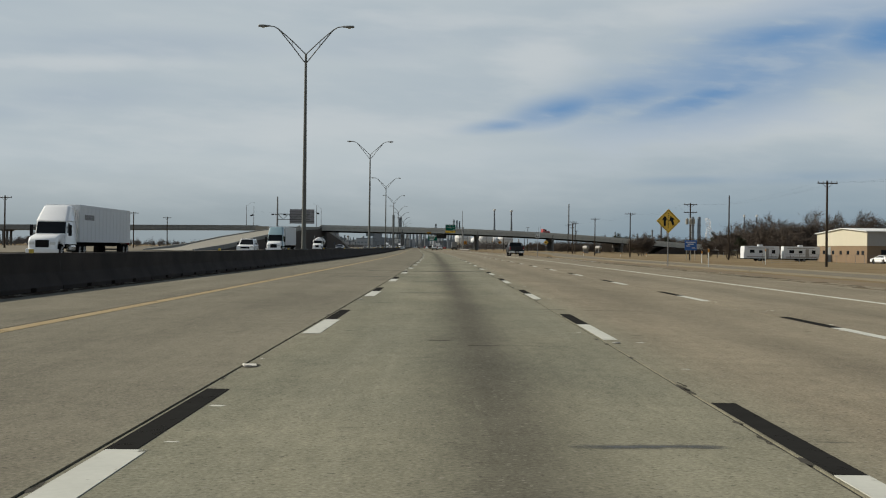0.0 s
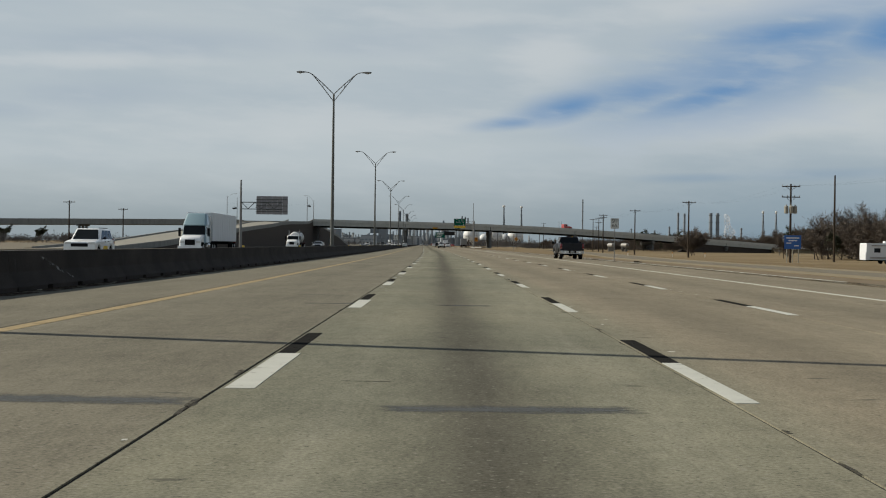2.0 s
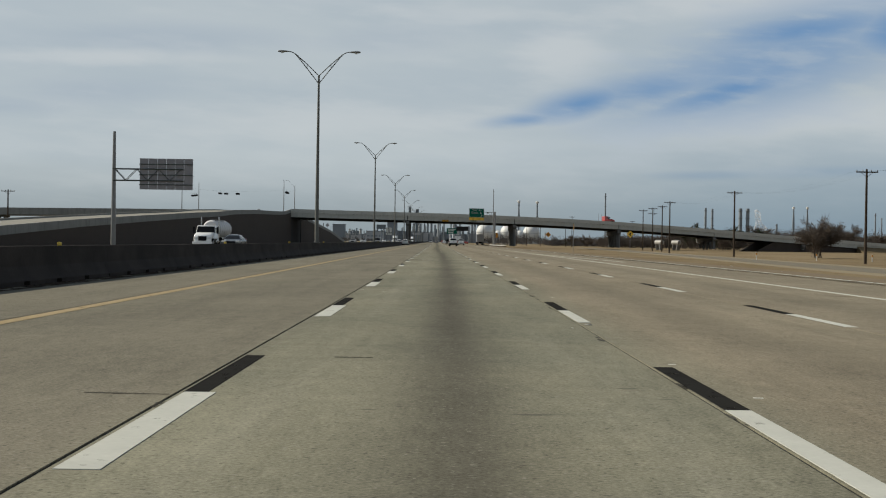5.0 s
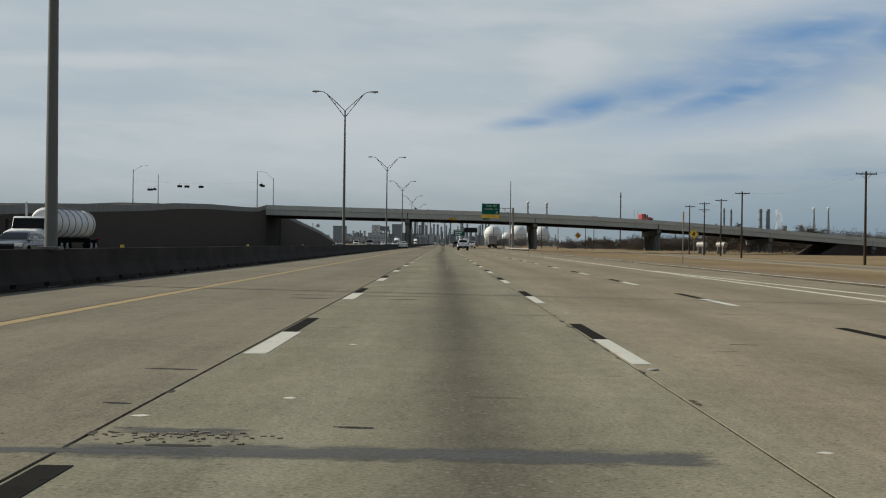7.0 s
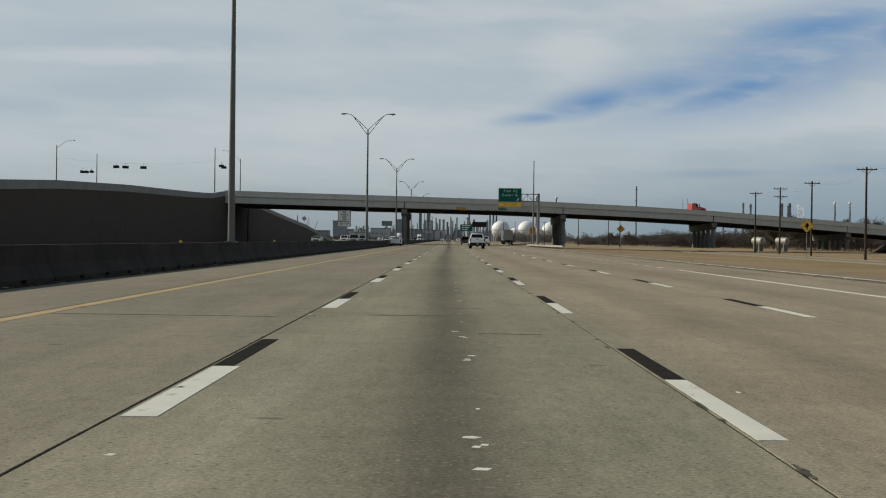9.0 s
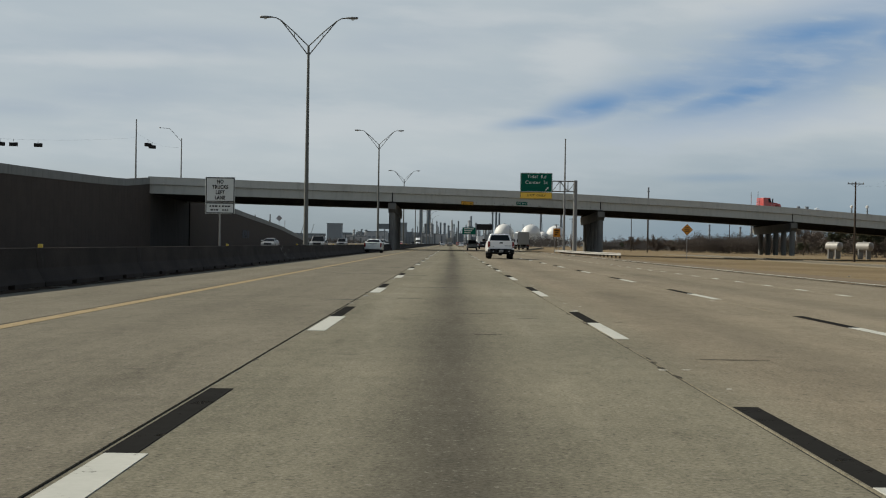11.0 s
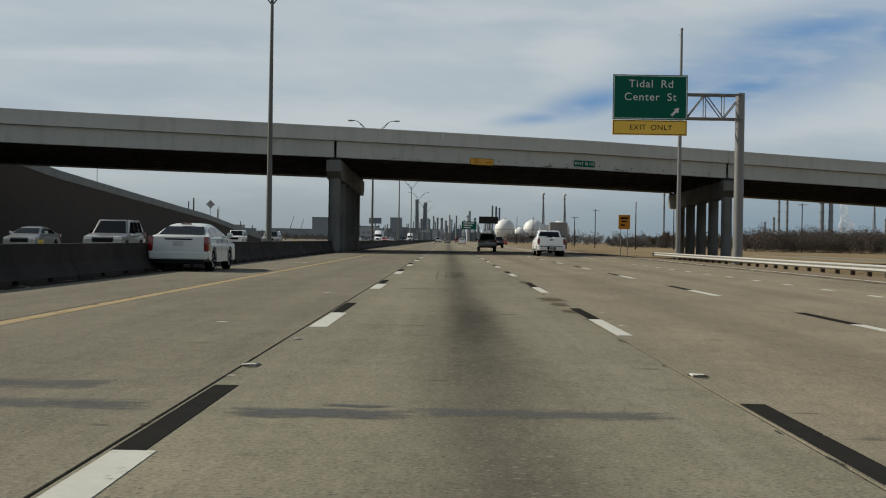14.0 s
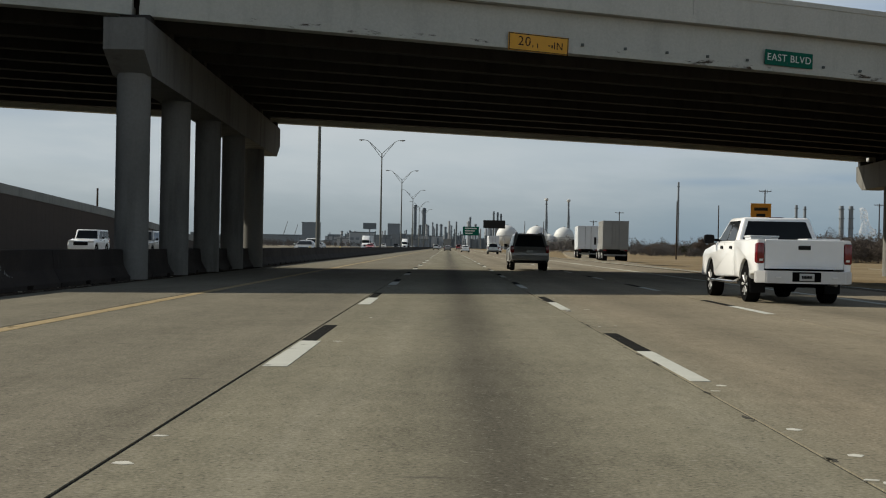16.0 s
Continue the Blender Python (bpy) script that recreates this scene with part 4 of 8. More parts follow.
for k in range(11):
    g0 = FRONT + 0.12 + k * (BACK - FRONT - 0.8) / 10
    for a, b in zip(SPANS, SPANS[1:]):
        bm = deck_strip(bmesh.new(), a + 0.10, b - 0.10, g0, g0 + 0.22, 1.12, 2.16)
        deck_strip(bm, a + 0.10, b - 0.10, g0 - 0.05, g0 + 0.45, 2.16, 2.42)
        # outer girders keep the pale concrete, inner ones get the shade-darkened copy
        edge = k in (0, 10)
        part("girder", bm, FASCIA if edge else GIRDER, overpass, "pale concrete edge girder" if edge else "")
STAIN = worn(plain("rust_dirt_stain", (0.07, 0.052, 0.04), 0.9, vary=0.4, scale=1.0, gloss=0.0), 0.60, 0.9, (1.0, 1.0, 4.0))
for a, b in ((-6.6, 3.5), (5.0, 17.5)):
    part("flange_stain", deck_strip(bmesh.new(), a, b, FRONT + 0.066, FRONT + 0.071, 2.22, 2.418, 2.0), STAIN, overpass, "dark broken stain along the girder's foot")
# anchor bolts along the edge girder's foot
bm = bmesh.new()
box(bm, -0.05, 0.05, -0.06, 0.0, -0.04, 0.05, 0.01)
BOLT = mesh_of(bm, "girder_bolt", DARK_STEEL)
for k in range(14):
    x = 3.9 + 1.45 * k
    part("girder_bolt", BOLT, None, overpass).matrix_basis = pose(x, FRONT + 0.06 + SKEW * x, deck_top(x) - 2.13)


def bent(x, n, spacing, first, last):
    """A row of round columns under a cap that runs along the road."""
    b_ = thing("bridge_pier", "row of concrete columns under a cap beam", "pier", pose(x, 0, 0), "piers of the overpass")
    zt = deck_top(x) - 2.70
    y_mid = FRONT + SKEW * x
    bm_ = bmesh.new()
    prof = [(-0.56, zt - 1.45), (-0.56, zt), (0.56, zt), (0.56, zt - 1.45)]
    y0, y1 = y_mid + first, y_mid + last
    ends = [[bm_.verts.new((px, y, (z if (k == 1 or z == zt) else z + 0.58) - FALL * max(0.0, y - y_mid))) for px, z in prof] for k, y in ((0, y0), (1, y0 + 1.05), (1, y1 - 1.05), (0, y1))]
    for a, c in zip(ends, ends[1:]):
        for i in range(4):
            j = (i + 1) % 4
            bm_.faces.new((a[i], a[j], c[j], c[i]))
    bm_.faces.new(ends[0])
    bm_.faces.new(ends[-1][::-1])
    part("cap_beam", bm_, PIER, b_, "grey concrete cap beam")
    for k in range(11):
        yy = 0.25 + k * (BACK - FRONT - 0.8) / 10
        put_block = box(bmesh.new(), -0.42, 0.42, y_mid + yy - 0.2, y_mid + yy + 0.3, zt - FALL * yy - 0.01, zt + 0.29 - FALL * yy)
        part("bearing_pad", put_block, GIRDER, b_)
    for i in range(n):
        bm_ = bmesh.new()
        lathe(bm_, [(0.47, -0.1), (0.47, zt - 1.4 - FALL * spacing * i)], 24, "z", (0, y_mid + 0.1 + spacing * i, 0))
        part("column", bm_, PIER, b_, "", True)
    return b_


for x in PIERS:
    if deck_top(x) > 4.4:
        bent(x, 5, 5.65, -1.15, 27.4)

# viaduct that carries the crossing road on to the west
viaduct = thing("viaduct", "distant grey concrete viaduct west of the ramps", "bridge", kind="structure")
part("deck", deck_strip(bmesh.new(), -520, -72, FRONT + 20, BACK + 8, 0.0, 2.0, 20), RAMP_CONC, viaduct)
for x in (-128, -170, -212, -254, -300, -350, -400):
    bm = bmesh.new()
    zt = deck_top(x) - 2.0
    for k in range(3):
        lathe(bm, [(0.5, -0.1), (0.5, zt)], 12, "z", (x, FRONT + 22 + SKEW * x + 5 * k, 0))
    box(bm, x - 0.7, x + 0.7, FRONT + 20.5 + SKEW * x, FRONT + 34 + SKEW * x, zt - 0.9, zt)
    part("pier", bm, PIER, viaduct)

# ---- ramps with dark panelled retaining walls, west of the oncoming lanes ----
RAMP = [(236, 0.2), (280, 1.35), (325, 3.15), (362, 4.4), (391, 5.35), (425, 6.35), (444, 7.15), (475, 7.95), (505, 8.4), (525, 8.75), (538, 9.1), (551, 9.95), (583, 9.6), (604, 8.2), (640, 6.9), (666, 6.0), (695, 5.0), (733, 3.0), (752, 2.0), (790, 0.2)]
WALL_X, RAMP_W = -43.6, 9.0


def ramp_z(y):
    return float(np.interp(y, [p[0] for p in RAMP], [p[1] for p in RAMP]))


def side_strip(bm_, x0, x1, y0, y1, top, low, step=6.0):
    """A bar along the ramp, between two heights given as functions of y."""
    n = max(1, int(math.ceil((y1 - y0) / step)))
    rows = []
    for i in range(n + 1):
        y_ = y0 + (y1 - y0) * i / n
        rows.append([bm_.verts.new(p) for p in ((x0, y_, low(y_)), (x1, y_, low(y_)), (x1, y_, top(y_)), (x0, y_, top(y_)))])
    for a, b in zip(rows, rows[1:]):
        for i in range(4):
            j = (i + 1) % 4
            bm_.faces.new((a[i], a[j], b[j], b[i]))
    bm_.faces.new(rows[0])
    bm_.faces.new(rows[-1][::-1])
    return bm_


ramps = thing("ramp_embankment", "ramps between dark retaining walls that climb to the overpass", "ramp", kind="structure")
for y0, y1 in ((236, 549.5), (584, 790)):
    part("ramp_fill", side_strip(bmesh.new(), WALL_X - RAMP_W, WALL_X - 0.25, y0, y1, lambda q: max(ramp_z(q) - 0.95, 0.0), lambda q: -0.2), LIGHT_CONC, ramps, "pale concrete ramp surface")
    for x in (WALL_X, WALL_X - RAMP_W):
        part("ramp_parapet", side_strip(bmesh.new(), x - 0.30, x + 0.05, y0, y1, lambda q: ramp_z(q), lambda q: max(ramp_z(q) - 0.95, -0.05)), RAMP_CONC, ramps, "grey concrete ramp parapet")
# the south ramp's surface banks up to its outer side
bm = bmesh.new()
rows = []
for k in range(32):
    q = 240.0 + 300.0 * k / 31
    bank = 0.72 * min(1.0, (q - 240.0) / 40.0, (540.0 - q) / 50.0)
    z = max(ramp_z(q) - 0.93, 0.02)
    rows.append((bm.verts.new((WALL_X - 0.28, q, z)), bm.verts.new((WALL_X - RAMP_W + 0.03, q, z + bank))))
for a, b in zip(rows, rows[1:]):
    bm.faces.new((a[0], b[0], b[1], a[1]))
part("ramp_surface", bm, LIGHT_CONC, ramps, "pale banked concrete ramp surface")
part("ramp_fill", side_strip(bmesh.new(), WALL_X - 28, WALL_X - 0.25, 549.5, 584, lambda q: deck_top(WALL_X) - 0.9, lambda q: -0.2), LIGHT_CONC, ramps)
part("ramp_parapet", side_strip(bmesh.new(), WALL_X - 0.3, WALL_X + 0.05, 549.5, 552.0, lambda q: ramp_z(q), lambda q: ramp_z(q) - 0.95), RAMP_CONC, ramps)
# wall panels, each proud of the dark joint behind it
for y0, y1 in ((236, 552.0), (580.5, 790)):
    part("wall_core", side_strip(bmesh.new(), WALL_X - 0.25, WALL_X - 0.03, y0, y1, lambda q: max(ramp_z(q) - 0.95, 0.0), lambda q: -0.2), JOINT, ramps)
PANEL = 1.52
REST = bmesh.new()
for y0, y1 in ((236, 552.0), (580.5, 790)):
    y = y0
    col = 0
    while y < y1 - 0.2:
        top = ramp_z(y + PANEL / 2) - 0.95
        z = -0.1 if col % 2 == 0 else -0.86
        while z < top - 0.05:
            bm = bmesh.new()
            zt = min(z + PANEL - 0.02, top)
            za = max(z, -0.1)
            tl = min(z + PANEL - 0.012, ramp_z(y) - 0.95)
            tr = min(z + PANEL - 0.012, ramp_z(y + PANEL) - 0.95)
            if min(tl, tr) > za + 0.03:
                y_b = min(y + PANEL - 0.012, y1)
                vs = [bm.verts.new(p) for p in ((WALL_X - 0.03, y, za), (WALL_X - 0.03, y_b, za), (WALL_X - 0.03, y_b, tr), (WALL_X - 0.03, y, tl))]
                ws = [bm.verts.new((WALL_X - 0.018, v.co.y + (0.004 if i in (0, 3) else -0.004), v.co.z + (0.004 if i < 2 else -0.004))) for i, v in enumerate(vs)]
                bm.faces.new(ws)
                for i in range(4):
                    j = (i + 1) % 4
                    bm.faces.new((vs[i], vs[j], ws[j], ws[i]))
                if 455 < y < 552:
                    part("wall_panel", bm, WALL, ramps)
                else:
                    me = mesh_of(bm, "wall_panel", WALL)
                    REST.from_mesh(me)
                    bpy.data.meshes.remove(me)
            else:
                bm.free()
            z += PANEL
        y += PANEL
        col += 1
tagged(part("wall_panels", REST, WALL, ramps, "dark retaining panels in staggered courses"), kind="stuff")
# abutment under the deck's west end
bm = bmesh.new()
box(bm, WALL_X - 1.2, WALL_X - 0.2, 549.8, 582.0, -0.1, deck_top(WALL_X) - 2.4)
part("abutment", bm, GIRDER, ramps, "abutment wall coloured dark for the deck's shade")

# grass bank that carries the crossing road down to the east
bank = thing("embankment", "dark walled and tan grass bank under the eastern approach", "embankment", kind="structure")
for kind, xs_, lean, inset, mat, label in (("abutment_wall", (110, 119, 127, 135, 143, 150), 0.03, 1.2, WALL, "dark retaining wall under the approach"), ("slope", range(150, 214, 8), 2.6, 1.0, GRASS, "dry grass slope")):
    bm = bmesh.new()
    rows = []
    for x in xs_:
        toe = land(x) - 0.1
        top = max(deck_top(x) - 1.4, -0.7) if x > 112 else toe + 0.05
        run = lean * max(top - toe, 0.0)
        rows.append([bm.verts.new((x, y_ + SKEW * x, z)) for y_, z in ((FRONT + inset - run, toe), (FRONT + inset, top), (BACK - inset, top), (BACK - inset + run, toe))])
    for a, b in zip(rows, rows[1:]):
        for i in range(4):
            j = (i + 1) % 4
            bm.faces.new((a[i], a[j], b[j], b[i]))
    bm.faces.new(rows[0])
    bm.faces.new(rows[-1][::-1])
    part(kind, bm, mat, bank, label)

# grey panels of overpaint on the wall, scuffs on the median barrier
OVERPAINT = worn(plain("grey_overpaint", (0.075, 0.078, 0.085), 0.9, vary=0.15, scale=1.0), 0.40, 1.2)
for y0, y1, z0, z1 in ((634.5, 641.2, 1.62, 3.3), (641.9, 643.9, 1.65, 3.2)):
    bm = bmesh.new()
    box(bm, WALL_X - 0.004, WALL_X + 0.002, y0, y1, z0, z1)
    part("overpaint", bm, OVERPAINT, ramps, "grey painted-over panel on the wall")
SCUFF = worn(plain("pale_scuff", (0.17, 0.165, 0.16), 0.9, vary=0.3, scale=3.0), 0.50, 3.0)
for y0, y1, z0, z1 in ((434.75, 436.9, 0.83, 0.10), (438.2, 439.5, 0.68, 0.12), (435.6, 437.2, 0.80, 0.30), (542.5, 543.7, 0.55, 0.14), (553.6, 554.8, 0.76, 0.28), (322.0, 323.2, 0.8, 0.2), (508.0, 513.0, 0.5, 0.2), (96.0, 98.0, 0.7, 0.2), (251.0, 252.4, 0.8, 0.3)):
    bm = bmesh.new()
    face = []
    for i in range(7):
        f_ = i / 6
        z = z0 + (z1 - z0) * f_
        x = float(np.interp(z, [0.09, 0.16, 0.40, 0.84], [-9.08, -9.14, -9.275, -9.325])) + 0.004
        y = y0 + (y1 - y0) * f_
        wide = 0.35 * (0.35 + 0.65 * math.sin(math.pi * (0.15 + 0.75 * f_)))
        face.append([bm.verts.new((bend(y) + x, y - wide / 2, z)), bm.verts.new((bend(y) + x, y + wide / 2, z))])
    for a, b in zip(face, face[1:]):
        bm.faces.new((a[0], a[1], b[1], b[0]))
    part("scuff", bm, SCUFF, barrier, "pale scrape on the dark concrete")

# ---- vehicles ----
def paint(name, colour, coat=0.6, rough=0.35, metal=0.0):
    return plain(name, colour, rough, metal, vary=0.05, scale=1.2, fine=8.0, coat=coat)


PAINT_WHITE = paint("white_car_paint", (0.84, 0.85, 0.85))
PAINT_PEARL = paint("pearl_car_paint", (0.56, 0.59, 0.57))
PAINT_SILVER = paint("silver_car_paint", (0.25, 0.25, 0.24), metal=0.35)
PAINT_GREY = plain("grey_car_paint", (0.013, 0.014, 0.018), 0.4, vary=0.05, scale=1.2, fine=8.0, coat=0.12, gloss=0.2)
PAINT_BLACK = paint("black_car_paint", (0.018, 0.019, 0.022))
PAINT_RED = paint("red_truck_paint", (0.42, 0.05, 0.04))
PAINT_TEAL = paint("teal_truck_paint", (0.22, 0.32, 0.36))
BOX_WHITE = plain("trailer_white", (0.62, 0.64, 0.66), 0.55, vary=0.10, scale=0.6, fine=9.0, stretch=(1, 1, 0.4))
BOX_GREY = plain("trailer_grey", (0.24, 0.24, 0.23), 0.6, vary=0.16, scale=0.6)
GLASS = glass_material("tinted_glass", (0.012, 0.014, 0.016))
TRIM = plain("black_trim", (0.013, 0.013, 0.014), 0.6, vary=0.2, gloss=0.06)
UNDER = plain("underbody", (0.006, 0.006, 0.006), 0.9, vary=0.2, gloss=0.0)
RUBBER = plain("tyre_rubber", (0.010, 0.010, 0.010), 0.85, vary=0.2, scale=6, gloss=0.0)
CHROME = plain("chrome", (0.55, 0.55, 0.55), 0.18, 0.95, vary=0.05)
ALLOY = plain("wheel_alloy", (0.45, 0.45, 0.45), 0.4, 0.3, vary=0.1)
TAIL_RED = plain("tail_lamp_red", (0.17, 0.007, 0.009), 0.2, vary=0.1, coat=0.6)
LAMP_CLEAR = plain("headlamp_clear", (0.70, 0.70, 0.68), 0.12, vary=0.05, coat=0.5)
PLATE = plain("number_plate", (0.42, 0.43, 0.43), 0.5, vary=0.05)
BADGE = plain("badge_dark", (0.015, 0.015, 0.015), 0.5, vary=0.1, gloss=0.1)
LAMP_DARK = plain("smoked_lamp_red", (0.06, 0.006, 0.007), 0.2, vary=0.1, coat=0.4)


def arch(cy, cz, r, n=9, a0=12, a1=168):
    """The points of a wheel arch, from the front of the opening to its back."""
    return [(cy + r * math.cos(radians(a0 + (a1 - a0) * i / (n - 1))), cz + r * math.sin(radians(a0 + (a1 - a0) * i / (n - 1)))) for i in range(n)]


def shrunk(pts, d, low=-9.0):
    n, out = len(pts), []
    area = sum(pts[i][0] * pts[(i + 1) % n][1] - pts[(i + 1) % n][0] * pts[i][1] for i in range(n))
    s = 1 if area > 0 else -1
    for i in range(n):
        a, b, c = Vector(pts[i - 1]), Vector(pts[i]), Vector(pts[(i + 1) % n])
        e1, e2 = (b - a).normalized(), (c - b).normalized()
        nrm = Vector((-(e1.y + e2.y), e1.x + e2.x))
        if nrm.length < 1e-6:
            nrm = Vector((-e1.y, e1.x))
        out.append(tuple(b + nrm.normalized() * (min(d, 0.02) if b.y < low else d) * s))
    return out


def prism(bm_, outline, x0, x1, bevel=0.05, inner=True, low=-9.0):
    """A side view pushed out from x0 to x1, with rounded shoulders."""
    b = bevel
    secs = []
    if inner:
        secs.append((x0, shrunk(outline, b, low)))
        secs.append((x0 + b * 0.35 * (1 if x1 > x0 else -1), shrunk(outline, b * 0.3, low)))
    secs.append((x0 + b * (1 if x1 > x0 else -1) if inner else x0, outline))
    secs.append((x1 - b * (1 if x1 > x0 else -1), outline))
    secs.append((x1 - b * 0.35 * (1 if x1 > x0 else -1), shrunk(outline, b * 0.3, low)))
    secs.append((x1, shrunk(outline, b, low)))
    rows = [[bm_.verts.new((x, y, z)) for y, z in o] for x, o in secs]
    n = len(outline)
    for a, c in zip(rows, rows[1:]):
        for i in range(n):
            j = (i + 1) % n
            bm_.faces.new((a[i], a[j], c[j], c[i]))
    bm_.faces.new(rows[0])
    bm_.faces.new(rows[-1][::-1])
    return bm_


def frustum(bm_, base, top, z0, z1, bevel=0.04):
    """A greenhouse: (half width, back, front) at its foot and at the roof."""
    lo = [(-base[0], base[1]), (base[0], base[1]), (base[0], base[2]), (-base[0], base[2])]
    hi = [(-top[0], top[1]), (top[0], top[1]), (top[0], top[2]), (-top[0], top[2])]
    a = [bm_.verts.new((*p, z0)) for p in lo]
    b = [bm_.verts.new((*p, z1)) for p in hi]
    fs = [bm_.faces.new((a[i], a[(i + 1) % 4], b[(i + 1) % 4], b[i])) for i in range(4)]
    fs += [bm_.faces.new(b), bm_.faces.new(a[::-1])]
    bmesh.ops.recalc_face_normals(bm_, faces=fs)
    es = [e for e in bm_.edges if max(v.co.z for v in e.verts) > z0 + 0.01]
    bmesh.ops.bevel(bm_, geom=es, offset=bevel * 1.6, segments=3, affect="EDGES", profile=0.5)
    return [Vector((*p, z0)) for p in lo], [Vector((*p, z1)) for p in hi]


def pane(c00, c10, c11, c01, u0, u1, v0, v1, out, thick=0.012, u2=None, u3=None):
    """A panel set on a four-cornered face; u2 and u3 are the ends of its upper edge."""
    u2, u3 = u0 if u2 is None else u2, u1 if u3 is None else u3

    def at(u, v):
        return c00.lerp(c10, u).lerp(c01.lerp(c11, u), v)
    q = [at(u0, v0), at(u1, v0), at(u3, v1), at(u2, v1)]
    nrm = (q[1] - q[0]).cross(q[3] - q[0]).normalized()
    if nrm.dot(out) < 0:
        nrm = -nrm
    bm_ = bmesh.new()
    lo = [bm_.verts.new(p - nrm * thick) for p in q]
    hi = [bm_.verts.new(p + nrm * thick) for p in q]
    bm_.faces.new(hi)
    bm_.faces.new(lo[::-1])
    for i in range(4):
        bm_.faces.new((lo[i], lo[(i + 1) % 4], hi[(i + 1) % 4], hi[i]))
    bmesh.ops.bevel(bm_, geom=list(bm_.edges), offset=thick * 0.5, segments=1, affect="EDGES")
    return bm_


WHEELS = {}


def wheel_meshes(r, w, spokes, rim_mat):
    key = (r, w, spokes, rim_mat.name)
    if key not in WHEELS:
        bm_ = bmesh.new()
        k = r * 0.66
        lathe(bm_, [(k, -w / 2 + 0.02), (r * 0.93, -w / 2), (r * 0.985, -w / 2 + 0.03), (r, -w / 2 + 0.07), (r, w / 2 - 0.07), (r * 0.985, w / 2 - 0.03), (r * 0.93, w / 2), (k, w / 2 - 0.02)], 28, "x")
        tyre = mesh_of(bm_, "tyre", RUBBER, True)
        bm_ = bmesh.new()
        lathe(bm_, [(k * 1.01, -w / 2 + 0.03), (k * 1.02, w / 2 - 0.02), (k * 0.90, w / 2 - 0.03), (k * 0.88, w / 2 - 0.055), (0.05, w / 2 - 0.060)], 24, "x")
        lathe(bm_, [(k * 0.26, w / 2 - 0.10), (k * 0.24, w / 2 - 0.03), (k * 0.14, w / 2 - 0.02)], 16, "x")
        for i in range(spokes):
            a = 2 * math.pi * i / spokes
            d = Vector((0, math.cos(a), math.sin(a)))
            tube(bm_, Vector((w / 2 - 0.045, 0, 0)) + d * k * 0.15, Vector((w / 2 - 0.035, 0, 0)) + d * k * 0.93, k * 0.10, k * 0.15, 6)
        rim = mesh_of(bm_, "rim", rim_mat)
        WHEELS[key] = (tyre, rim)
    return WHEELS[key]


def add_wheel(t, x, y, r, w, spokes=6, rim_mat=None):
    tyre, rim = wheel_meshes(r, w, spokes, rim_mat or ALLOY)
    wh = part("wheel", tyre, None, t)
    wh.name = "wheel"
    wh.matrix_basis = pose(x, y, r - 0.005, 0, 0, 180 if x < 0 else 0)
    part("rim", rim, None, wh, "metal wheel rim")
    return wh


def put_box(t, name, mat, x0, x1, y0, y1, z0, z1, bevel=0.02, label=""):
    return part(name, box(bmesh.new(), x0, x1, y0, y1, z0, z1, bevel), mat, t, label)


def bars(t, y, x0, x1, z, h, n, mat=BADGE, name="badge"):
    """Lettering or a maker's mark as one row of plain bars on a face that looks back."""
    step = (x1 - x0) / n
    for i in range(n):
        bm_ = bmesh.new()
        box(bm_, x0 + step * (i + 0.1), x0 + step * (i + 0.8), y - 0.006, y + 0.01, z - h / 2, z + h / 2)
        part(name, bm_, mat, t)


